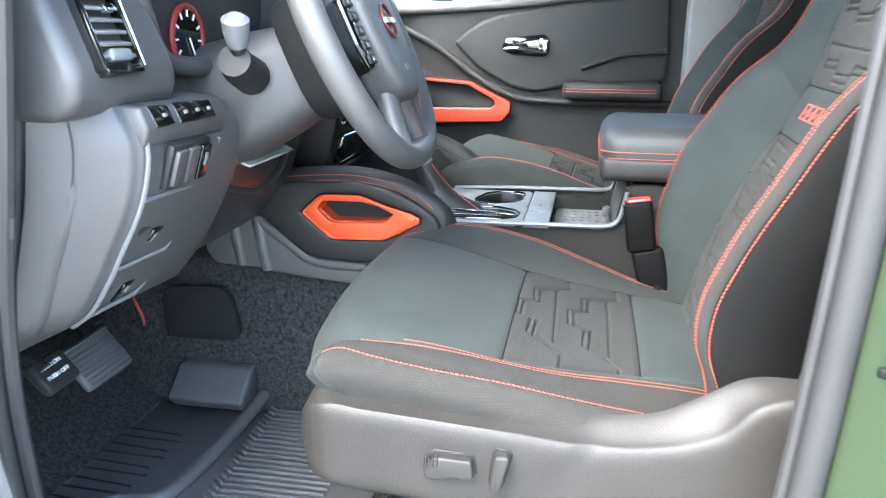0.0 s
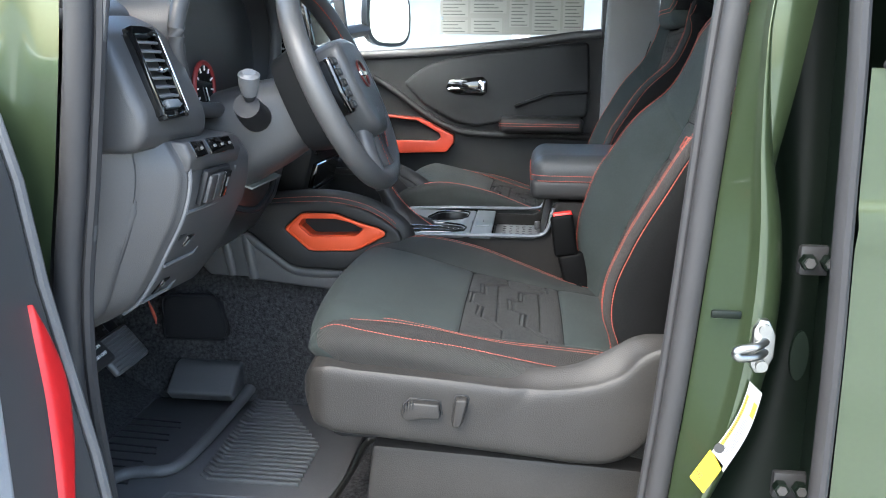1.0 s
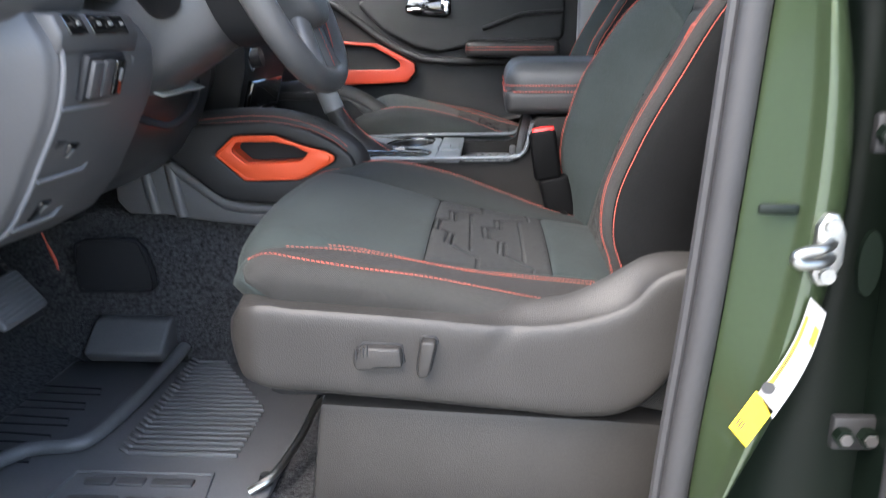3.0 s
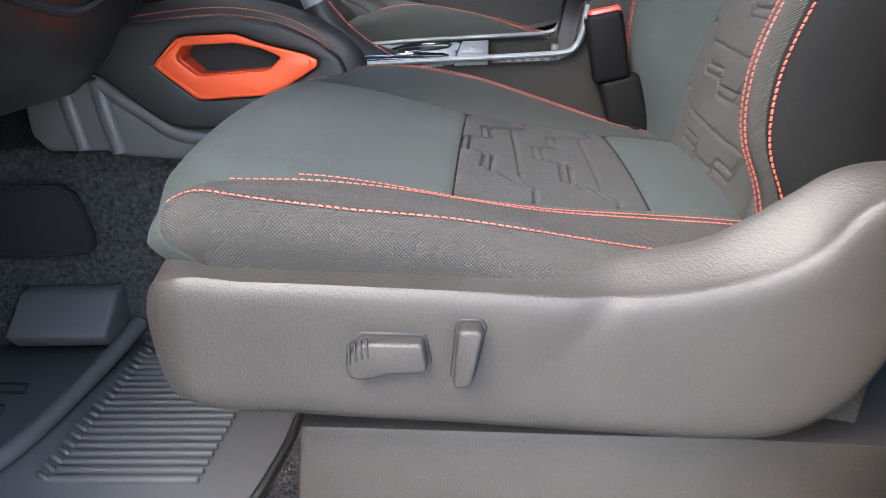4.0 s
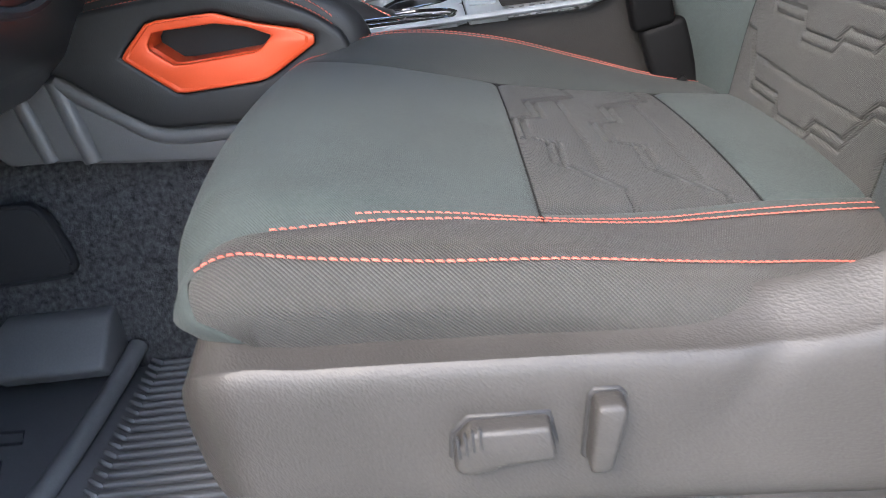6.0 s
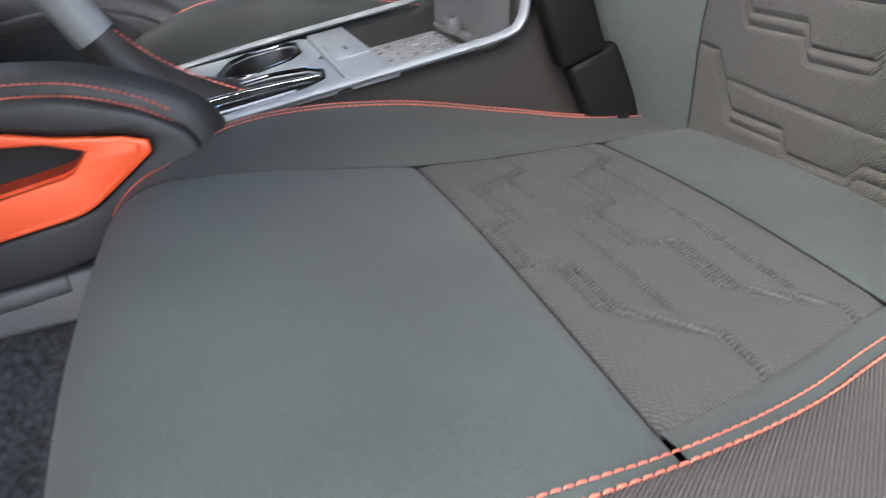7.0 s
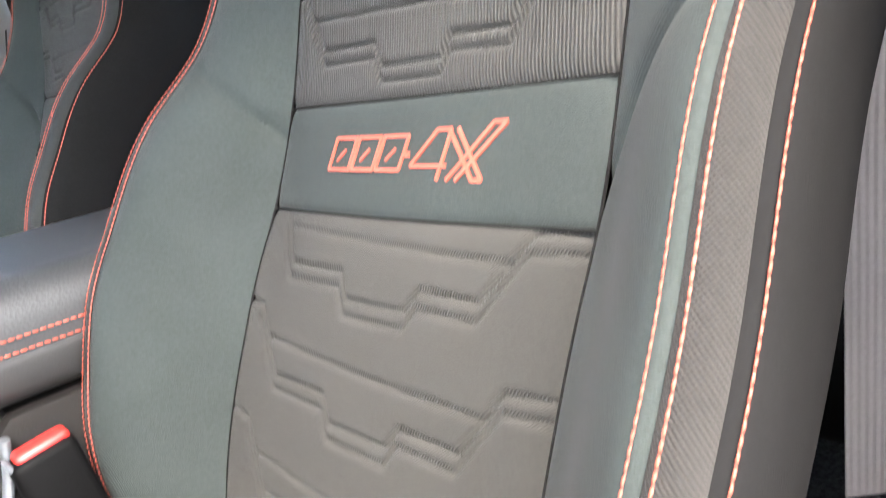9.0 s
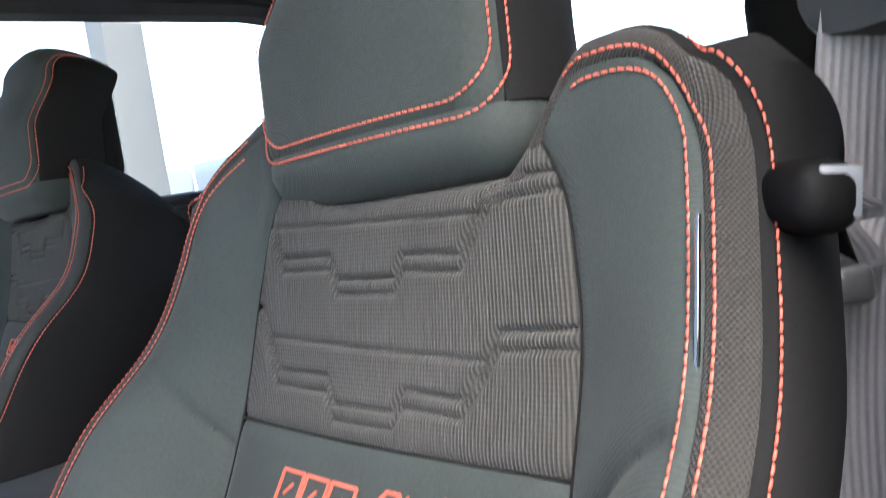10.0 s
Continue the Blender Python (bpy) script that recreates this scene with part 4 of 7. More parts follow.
part("side_lip", bm_prism([(-0.262, 0.585), (-0.240, 0.602), (-0.205, 0.630), (-0.178, 0.632), (-0.178, 0.560), (-0.24, 0.560)], "x", -0.775, -0.628, 0.007, 3), RUBBER, mat, "raised rubber lip against the tunnel")
for i in range(5):
    y = -0.30 - 0.055 * i
    part("groove_frame", tube([(-0.90 + 0.01 * i, y, 0.5405), (-0.72, y - 0.012, 0.5405), (-0.71, y - 0.035, 0.5405), (-0.88 + 0.01 * i, y - 0.03, 0.5405)], 0.0022, 6, True), PLASTIC_D, mat)
# the mat's moulded plate; its lettering is a maker's and model's, so plain raised bars stand for it
plate = part("plate", tube([(-0.625, -0.575, 0.5415), (-0.425, -0.575, 0.5415), (-0.41, -0.675, 0.5415), (-0.635, -0.675, 0.5415)], 0.003, 6, True), RUBBER, mat)
for x0, x1, y in ((-0.600, -0.560, -0.600), (-0.555, -0.515, -0.600), (-0.505, -0.445, -0.600), (-0.605, -0.535, -0.645), (-0.525, -0.485, -0.645), (-0.475, -0.435, -0.645)):
    part("raised_bar", bm_box(((x0 + x1) / 2, y, 0.5425), (x1 - x0, 0.018, 0.005), 0.002), PLASTIC, plate)
part("clip_post", tube([(-0.345, -0.59, 0.54), (-0.345, -0.59, 0.555)], lambda t: 0.011 - 0.004 * t, 12), PLASTIC_D, mat)

hook = part("seat_rail_bar", tube(smooth_path([(-0.36, -0.62, 0.545), (-0.33, -0.60, 0.56), (-0.31, -0.52, 0.575), (-0.30, -0.45, 0.59), (-0.27, -0.42, 0.60)], 6), 0.006, 8), STEEL, None)
tagged(hook, "bent grey steel rod by the seat base", "rod")

# dead pedal pad on the tunnel side and speckled carpet wall
pad = thing("foot_rest", (-0.73, -0.19, 0.73), "black rubber foot pad on the carpeted tunnel side", "foot rest")
part("pad", bm_prism([(-0.800, 0.690), (-0.802, 0.760), (-0.785, 0.782), (-0.690, 0.786), (-0.668, 0.765), (-0.655, 0.715), (-0.655, 0.690), (-0.672, 0.682), (-0.785, 0.680)], "y", -0.196, -0.178, 0.006, 3), FOOT, pad)
part("pad_rim", tube(smooth_path([(-0.797, -0.197, 0.692), (-0.798, -0.197, 0.758), (-0.783, -0.197, 0.779), (-0.692, -0.197, 0.783), (-0.671, -0.197, 0.763), (-0.659, -0.197, 0.714), (-0.661, -0.197, 0.694), (-0.674, -0.197, 0.686), (-0.783, -0.197, 0.684)], 4, True), 0.003, 6, True), FOOT, pad)

brake = thing("brake_pedal", (-0.72, -0.50, 0.78), "black ribbed rubber brake pedal", "pedal")
bm = Matrix.Rotation(radians(50), 4, "Y") @ Matrix.Rotation(radians(8), 4, "X")
pb = part("pad", bm_box((-0.716, -0.530, 0.785), (0.070, 0.096, 0.014), 0.012, 3, bm), RUBBER, brake)
for i in range(9):
    part("rib", bm_box(Vector((-0.716, -0.530, 0.785)) + bm @ Vector((-0.030 + 0.0075 * i, 0, 0.0085)), (0.0028, 0.082, 0.003), 0.001, 1, bm), RUBBER, pb)
part("arm", tube(smooth_path([(-0.72, -0.50, 0.79), (-0.78, -0.47, 0.83), (-0.84, -0.44, 0.93), (-0.87, -0.43, 1.06)], 6), 0.011, 10, flat=0.6), PLASTIC_D, brake)
park = thing("parking_brake_pedal", (-0.70, -0.65, 0.85), "black parking brake pedal with white print", "pedal")
pm = Matrix.Rotation(radians(46), 4, "Y") @ Matrix.Rotation(radians(10), 4, "X")
pp = part("pad", bm_box((-0.690, -0.655, 0.822), (0.048, 0.058, 0.016), 0.007, 3, pm), PLASTIC_D, park)
part("arm", tube([(-0.69, -0.665, 0.832), (-0.80, -0.66, 0.88), (-0.86, -0.66, 1.02)], 0.010, 8, flat=0.6), PLASTIC_D, park)


def lettering(name, text, size, m, mat, parent, extrude=0.0006):
    cv = bpy.data.curves.new(name, "FONT")
    cv.body, cv.size, cv.extrude, cv.align_x, cv.align_y = text, size, extrude, "CENTER", "CENTER"
    tmp = new("tmp_text", cv)
    bpy.context.view_layer.update()
    me = bpy.data.meshes.new_from_object(tmp.evaluated_get(bpy.context.evaluated_depsgraph_get()))
    bpy.data.objects.remove(tmp)
    bpy.data.curves.remove(cv)
    me.transform(m)
    me.name = name
    me.materials.clear()
    me.materials.append(mat)
    ob = new(name, me)
    ob.parent = parent
    if parent.type == "EMPTY":
        ob.matrix_parent_inverse = Matrix.Translation(-parent.location)
    return ob


for k, txt in enumerate(("PUSH ON", "PUSH OFF")):
    mm = Matrix.Translation(Vector((-0.690, -0.655, 0.822)) + pm @ Vector((-0.008 + 0.015 * k, 0, 0.0085))) @ pm @ Matrix.Rotation(radians(90), 4, "Z")
    lettering("lettering", txt, 0.0080, mm, WHITE, pp)
accel = thing("accelerator_pedal", (-0.80, -0.40, 0.72), "black ribbed accelerator pedal", "pedal")
am = Matrix.Rotation(radians(58), 4, "Y")
pa = part("pad", bm_box((-0.80, -0.415, 0.775), (0.16, 0.055, 0.012), 0.005, 2, am), PLASTIC_D, accel)
for i in range(10):
    part("rib", bm_box(Vector((-0.80, -0.415, 0.775)) + am @ Vector((-0.06 + 0.013 * i, 0, 0.007)), (0.004, 0.046, 0.003), 0.001, 1, am), RUBBER, pa)
ribbon = part("zip_tie", tube(smooth_path([(-0.705, -0.445, 0.862), (-0.70, -0.442, 0.84), (-0.698, -0.432, 0.815), (-0.697, -0.43, 0.800)], 5), 0.004, 6, flat=0.35), THREAD, None)
tagged(ribbon, "orange plastic tag hanging below the dashboard", "tag")
fuse = part("fuse_cover", bm_box((-0.80, -0.24, 0.86), (0.09, 0.06, 0.06), 0.012), PLASTIC_D, None)
tagged(fuse, "black plastic connector housing under the dashboard", "housing")

# ---------------------------------------------------------------- dashboard
dash = thing("dashboard", (-0.75, 0.0, 1.0), "grey moulded plastic dashboard across the cab", "dashboard")
DASH = [(-1.15, 1.27), (-0.95, 1.345), (-0.72, 1.375), (-0.62, 1.372), (-0.575, 1.345), (-0.555, 1.29), (-0.55, 1.20), (-0.535, 1.165), (-0.53, 1.08), (-0.565, 1.00), (-0.63, 0.93), (-0.72, 0.915), (-1.15, 1.0)]
part("body", bm_prism(DASH, "y", -0.785, 0.69, 0.012, 3), PLASTIC, dash)


def shear(bm, y0, k):
    for p in bm.verts:
        p.co.x += k * (p.co.y - y0)
    return bm


# end panel and knee panel on the driver's side
KNEE = [(-0.80, 1.17), (-0.505, 1.170), (-0.492, 1.162), (-0.475, 1.136), (-0.478, 1.10), (-0.489, 1.066), (-0.515, 1.018), (-0.539, 0.976), (-0.576, 0.932), (-0.642, 0.899), (-0.70, 0.905), (-0.80, 0.95)]
kp = part("knee_panel", shear(bm_prism(KNEE, "y", -0.748, -0.555, 0.008, 3), -0.75, 0.10), PLASTIC, dash, "grey plastic knee panel with switches")
KX = table([0.895, 0.932, 0.976, 1.018, 1.066, 1.10, 1.136, 1.172], [-0.650, -0.578, -0.541, -0.517, -0.491, -0.480, -0.477, -0.495])
EX = table([0.895, 0.932, 1.00, 1.08, 1.172], [-0.640, -0.612, -0.596, -0.575, -0.560])


def end_pt(z, t):
    y = -0.747 - 0.006 * ss(0, 0.10, t) - 0.050 * t - (0.0025 if 0.56 < t < 0.60 else 0.0) * -1
    return (KX(z) + (EX(z) - KX(z)) * t, y, z)


part("end_panel", sheet(end_pt, lin(0.895, 1.172, 30), lin(0, 0.12, 6) + [0.2, 0.3, 0.4, 0.5, 0.555, 0.565, 0.58, 0.595, 0.605, 0.7, 0.8, 0.9, 1.0], flip=True), PLASTIC, dash, "grey plastic dashboard end panel")
part("end_cap", bm_prism([(-0.66, 1.32), (-0.575, 1.32), (-0.565, 1.17), (-0.60, 1.0), (-0.612, 0.935), (-0.64, 0.90), (-0.80, 0.95), (-0.80, 1.30)], "y", -0.812, -0.785, 0.006, 2), PLASTIC, dash)
part("side_sill", bm_prism([(-0.66, 1.30), (-0.60, 1.28), (-0.612, 1.13), (-0.632, 0.99), (-0.645, 0.90), (-0.632, 0.70), (-0.615, 0.55), (-0.70, 0.55), (-0.70, 0.90)], "y", -0.835, -0.80, 0.006, 2), PLASTIC, dash, "grey plastic kick trim")
# upper switch row
row = part("switch_bezel", shear(bm_prism([(-0.53, 1.178), (-0.476, 1.171), (-0.468, 1.150), (-0.474, 1.130), (-0.53, 1.13)], "y", -0.748, -0.60, 0.004, 2), -0.75, 0.10), PLASTIC, dash)
for y0, y1 in ((-0.735, -0.703), (-0.693, -0.625)):
    part("switch", shear(bm_prism([(-0.50, 1.174), (-0.4745, 1.1705), (-0.4655, 1.1505), (-0.478, 1.147), (-0.50, 1.15)], "y", y0, y1, 0.0015, 1), -0.75, 0.10), GLOSS, row)
for y in (-0.719, -0.682, -0.660, -0.638):
    part("icon", bm_box((-0.4675 + 0.1 * (y + 0.75), y, 1.1615), (0.003, 0.006, 0.004), 0.0006, 1, Matrix.Rotation(radians(-24), 4, "Y")), PAPER_D, row)
# recessed pockets with buttons
for (x, z, y, w, h, n) in ((-0.477, 1.105, -0.675, 0.085, 0.052, 3), (-0.522, 1.025, -0.70, 0.055, 0.045, 1), (-0.560, 0.962, -0.705, 0.055, 0.040, 1)):
    tl = Matrix.Rotation(radians(18 if z > 1.05 else 42), 4, "Y")
    c = Vector((x + 0.1 * (y + 0.75), y, z))
    pk = part("switch_pocket", bm_box(c, (0.010, w, h), 0.004, 2, tl), PLASTIC_D, dash)
    for i in range(n):
        part("switch", bm_box(c + tl @ Vector((0.006, (i - (n - 1) / 2) * 0.026 + (0 if n > 1 else 0.008), 0)), (0.008, 0.022, h * 0.78), 0.002, 2, tl), GLOSS if i == n - 1 else PLASTIC, pk)
    part("icon", bm_box(c + tl @ Vector((0.0105, (n - 1) * 0.013 + (0 if n > 1 else 0.008), 0.004)), (0.002, 0.006, h * 0.28), 0.0006, 1, tl), PAPER_D, pk)
# moulded edges that frame the switch trays
ridge = [(KX(z) + 0.003, -0.742, z) for z in lin(0.925, 1.150, 16)]
part("edge_ridge", tube(ridge, 0.0028, 6, up=(0, 1, 0)), PLASTIC_L, kp)
for x, z, y0, y1, dz in ((-0.484, 1.074, -0.738, -0.640, 0.020), (-0.522, 0.997, -0.738, -0.655, 0.022), (-0.560, 0.942, -0.738, -0.665, 0.018)):
    part("tray_edge", tube([(x, y0, z), (x + 0.1 * (y1 - y0) * 0.6, y1, z), (x + 0.012, y1 + 0.030, z + dz), (x + 0.022, y1 + 0.034, z + dz + 0.03)], 0.0026, 6), PLASTIC_L, kp)
part("bolster_panel", bm_prism([(-0.60, 1.125), (-0.512, 1.115), (-0.503, 1.085), (-0.525, 1.015), (-0.565, 0.955), (-0.625, 0.912), (-0.70, 0.905), (-0.72, 1.0)], "y", -0.553, -0.215, 0.010, 3), KNEE_P, dash, "dark satin knee bolster")
part("lower_hatch", bm_box((-0.552, -0.62, 1.00), (0.008, 0.10, 0.06), 0.003, 2, Matrix.Rotation(radians(38), 4, "Y")), PLASTIC, dash)

# corner air vent in its pod
VO = Vector((-0.517, -0.754, 1.255))
VM = Matrix(((0.0, -0.36, 0.93, 0), (1.0, 0.0, 0.0, 0), (0.0, 0.93, 0.36, 0), (0, 0, 0, 1)))      # columns: across, up, out
VM = Matrix.Rotation(radians(-8), 4, "Z") @ VM


def vent(name, parent, at, w, h, slats, lean=0.0):
    m = Matrix.Translation(at) @ VM @ Matrix.Rotation(lean, 4, "Z")
    fr = part("vent", bm_join(*[bm_box((0, 0, 0), s, 0.003, 2, Matrix.Translation(c)) for c, s in (((-w / 2, 0, 0), (0.006, h, 0.016)), ((w / 2, 0, 0), (0.006, h, 0.016)), ((0, h / 2, 0), (w, 0.014, 0.016)), ((0, -h / 2, 0), (w, 0.010, 0.016)))]), GLOSS, parent, "gloss black vent surround")
    fr.data.transform(m)
    bp = part("backing", bm_box((0, 0, -0.012), (w, h, 0.004)), PLASTIC_D, fr)
    bp.data.transform(m)
    for i in range(slats):
        y = -h / 2 + 0.016 + (h - 0.028) * i / (slats - 1)
        s = part("slat", bm_box((0, y, -0.001), (w - 0.006, 0.0035, 0.015), 0.0012, 2, Matrix.Rotation(radians(28), 4, "X")), PLASTIC_L, fr)
        s.data.transform(m)
    k = part("slider", bm_box((w * 0.12, 0.004, 0.007), (0.016, 0.008, 0.010), 0.003, 2), CHROME, fr)
    k.data.transform(m)
    k = part("wheel", bm_box((0, -h / 2 + 0.014, 0.004), (w * 0.55, 0.012, 0.012), 0.003, 2), SATIN, fr)
    k.data.transform(m)
    k = part("chrome_edge", bm_box((w / 2 + 0.001, 0, 0.007), (0.0025, h * 0.96, 0.004), 0.001, 1), CHROME, fr)
    k.data.transform(m)
    return fr


pod = part("vent_pod", shear(bm_prism([(-0.66, 1.345), (-0.56, 1.338), (-0.525, 1.322), (-0.506, 1.30), (-0.470, 1.215), (-0.466, 1.195), (-0.474, 1.172), (-0.495, 1.160), (-0.66, 1.160)], "y", -0.812, -0.660, 0.014, 4, pose(-0.022, 0, 0)), -0.754, 0.14), PLASTIC, dash, "grey plastic vent pod")
vent("vent", pod, VO + VM @ Vector((0.002, 0.0, 0.013)), 0.052, 0.112, 8)
vent("vent", dash, Vector((-0.515, -0.185, 1.285)), 0.040, 0.11, 8)
vent("vent", dash, Vector((-0.565, -0.775, 1.385)), 0.03, 0.05, 4)

# instrument hood with dark cluster
HOOD = [(-0.52, -0.585, 1.205), (-0.515, -0.655, 1.255), (-0.51, -0.675, 1.32), (-0.505, -0.64, 1.38), (-0.50, -0.55, 1.415), (-0.495, -0.42, 1.425), (-0.50, -0.32, 1.41), (-0.505, -0.255, 1.365), (-0.51, -0.238, 1.30), (-0.515, -0.25, 1.24), (-0.52, -0.30, 1.205)]
ring = smooth_path(HOOD, 6, True)
cl = part("instrument_hood", tube(ring, 0.012, 12, True), PLASTIC, dash, "grey instrument hood")
cen = Vector((-0.545, -0.455, 1.30))
g = Geo()
n = len(ring)
inner = [cen + Vector((0, (p.y - cen.y) * 0.86, (p.z - cen.z) * 0.86)) for p in ring]
outer = [Vector((-0.68, p.y * 1.0 + (p.y - cen.y) * 0.12, cen.z + (p.z - cen.z) * 0.85)) for p in ring]
g.add([*ring, *inner], [(i, (i + 1) % n, n + (i + 1) % n, n + i) for i in range(n)])
g.f.append(tuple(range(n, 2 * n)))
part("cluster_bowl", g, KNEE_P, cl)
g = Geo()
g.add([*ring, *outer], [(i, n + i, n + (i + 1) % n, (i + 1) % n) for i in range(n)])
part("hood_shell", g, PLASTIC, cl)
GC = Vector((-0.541, -0.515, 1.236))
part("gauge_ring", tube([GC + Vector((0, 0.039 * math.cos(a), 0.039 * math.sin(a))) for a in lin(0, 2 * math.pi * 27 / 28, 28)], 0.004, 8, True, up=(1, 0, 0)), RED_G, cl, "red gauge ring")
gf = part("gauge_face", bm_prism([(GC.y + 0.036 * math.cos(a), GC.z + 0.036 * math.sin(a)) for a in lin(0, 2 * math.pi * 23 / 24, 24)], "x", -0.5435, -0.5405), GLOSS, cl)
for k in range(9):
    a = radians(-40 + 32 * k)
    part("tick", bm_box(GC + Vector((0.0012, 0.030 * math.cos(a), 0.030 * math.sin(a))), (0.0012, 0.008, 0.0022), 0.0, 1, Matrix.Rotation(a, 4, "X")), WHITE, gf)
part("needle", bm_box(GC + Vector((0.003, 0.008, -0.016)), (0.0016, 0.003, 0.036), 0.0006, 1, Matrix.Rotation(radians(28), 4, "X")), WHITE, gf)

# centre stack
stack = part("centre_panel", bm_prism([(-0.62, 1.32), (-0.49, 1.31), (-0.475, 1.15), (-0.475, 1.085), (-0.50, 0.985), (-0.54, 0.965), (-0.62, 0.965)], "y", -0.125, 0.16, 0.008, 2), SOFT_BLACK, dash, "black centre panel with switches")
part("screen", bm_box((-0.490, 0.02, 1.375), (0.022, 0.25, 0.155), 0.008, 3, Matrix.Rotation(radians(-10), 4, "Y")), GLOSS, dash, "glossy black display")
pan = part("switch_panel", bm_box((-0.482, 0.0, 1.035), (0.012, 0.20, 0.055), 0.003, 2, Matrix.Rotation(radians(16), 4, "Y")), GLOSS, stack)
part("chrome_strip", bm_box((-0.483, 0.0, 1.001), (0.010, 0.20, 0.006), 0.002, 2), CHROME, stack)
for i in range(6):
    part("icon", bm_box((-0.4755 - 0.001, -0.085 + 0.034 * i, 1.037), (0.002, 0.012, 0.012), 0.0005, 1, Matrix.Rotation(radians(16), 4, "Y")), PLASTIC_L, pan)
part("dial", tube([(-0.48, -0.09, 1.10), (-0.455, -0.09, 1.105)], 0.017, 16), PLASTIC_D, stack)
part("dial_ring", tube([Vector((-0.474, -0.09 + 0.019 * math.cos(a), 1.10 + 0.019 * math.sin(a))) for a in lin(0, 2 * math.pi * 19 / 20, 20)], 0.0025, 6, True), CHROME, stack)
# folded papers on the shelf under the column
paper = thing("papers", (-0.52, -0.36, 1.06), "folded printed papers tucked under the dashboard", "papers")
part("sheet", bm_box((-0.505, -0.40, 1.075), (0.05, 0.16, 0.004), 0.001, 1, Matrix.Rotation(radians(20), 4, "Y")), PAPER, paper)
part("pocket_lip", tube(smooth_path([(-0.515, -0.50, 1.04), (-0.50, -0.42, 1.02), (-0.50, -0.33, 1.04), (-0.51, -0.28, 1.075)], 5), 0.006, 8), PLASTIC_D, dash)

# ---------------------------------------------------------------- steering column and wheel
col = thing("steering_column", (-0.50, -0.43, 1.15), "grey plastic steering column shroud with stalk", "steering column")


def loft(sections, seg=20, p=3.2):
    """Rounded box sections (centre, half width y, half height, tilt) joined along x."""
    vs, fs = [], []
    for c, hw, hh, tilt in sections:
        for k in range(seg):
            a = 2 * math.pi * k / seg
            ca, sa = math.cos(a), math.sin(a)
            y = hw * math.copysign(abs(ca) ** (2 / p), ca)
            h = hh * math.copysign(abs(sa) ** (2 / p), sa)
            vs.append((c[0] - h * math.sin(tilt), c[1] + y, c[2] + h * math.cos(tilt)))
    m = len(sections)
    for i in range(m - 1):
        for k in range(seg):
            a, b = i * seg, (i + 1) * seg
            fs.append((a + k, a + (k + 1) % seg, b + (k + 1) % seg, b + k))
    fs.append(tuple(range(seg)))
    fs.append(tuple((m - 1) * seg + k for k in range(seg))[::-1])
    return Geo().add(vs, [f[::-1] for f in fs])


part("shroud", loft([((-0.60, -0.43, 1.13), 0.105, 0.085, 0.4), ((-0.53, -0.43, 1.145), 0.10, 0.085, 0.4), ((-0.46, -0.43, 1.175), 0.085, 0.075, 0.42), ((-0.405, -0.43, 1.198), 0.070, 0.062, 0.42), ((-0.395, -0.43, 1.202), 0.062, 0.052, 0.42)]), PLASTIC, col)
part("collar", loft([((-0.41, -0.43, 1.205), 0.078, 0.082, 0.42), ((-0.365, -0.43, 1.222), 0.095, 0.095, 0.42), ((-0.352, -0.43, 1.228), 0.085, 0.085, 0.42)]), SOFT_BLACK, col)
part("stalk_base", tube([(-0.455, -0.52, 1.19), (-0.450, -0.565, 1.203), (-0.447, -0.585, 1.212)], lambda t: 0.024 - 0.004 * t, 16), PLASTIC_D, col)
part("stalk", tube([(-0.447, -0.56, 1.205), (-0.443, -0.585, 1.235)], 0.010, 12), PLASTIC_D, col)
part("stalk_knob", tube([(-0.443, -0.582, 1.230), (-0.440, -0.590, 1.243), (-0.437, -0.597, 1.258), (-0.436, -0.599, 1.262)], lambda t: 0.012 + 0.0045 * math.sin(t * 2.4) - (0.005 if t > 0.95 else 0), 14), PLASTIC_L, col, "light grey stalk knob")
for i in range(5):
    part("louver", bm_box((-0.52 + 0.006 * i, -0.505, 1.072 + 0.001 * i), (0.0025, 0.008, 0.014), 0.0008, 1, Matrix.Rotation(radians(35), 4, "X")), PLASTIC_D, col)

WO = Vector((-0.333, -0.43, 1.238))
WT = radians(25)
W_UP, W_OUT = Vector((-math.sin(WT), 0, math.cos(WT))), Vector((math.cos(WT), 0, math.sin(WT)))
W_Y = Vector((0, 1, 0))
wheel = thing("steering_wheel", WO, "dark grey leather steering wheel with orange stitching", "steering wheel")


def wp(a, b, c=0.0):
    """A place on the wheel: a across, b up its plane, c towards the driver."""
    return WO + W_Y * a + W_UP * b + W_OUT * c


rim_pts = []
for a in lin(0, 2 * math.pi * 95 / 96, 96):
    r = 0.176
    b = math.sin(a)
    flat = -0.006 * max(0.0, -b) ** 6
    rim_pts.append(wp(r * math.cos(a), (r + flat) * b))
part("rim", tube(rim_pts, 0.0165, 18, True, up=W_OUT, flat=1.15), WHEEL_L, wheel)
hub_out = [(-0.070, 0.055), (-0.055, 0.068), (0.0, 0.073), (0.055, 0.068), (0.070, 0.055), (0.074, 0.0), (0.066, -0.045), (0.045, -0.085), (0.020, -0.098), (-0.020, -0.098), (-0.045, -0.085), (-0.066, -0.045), (-0.074, 0.0)]


def w_prism(pts, c0, c1, bevel=0.006, seg=3):
    bm = bm_prism(pts, "z", c0, c1, bevel, seg)
    bm.transform(Matrix(((0, W_UP.x, W_OUT.x, WO.x), (1, 0, 0, WO.y), (0, W_UP.z, W_OUT.z, WO.z), (0, 0, 0, 1))))
    return bm


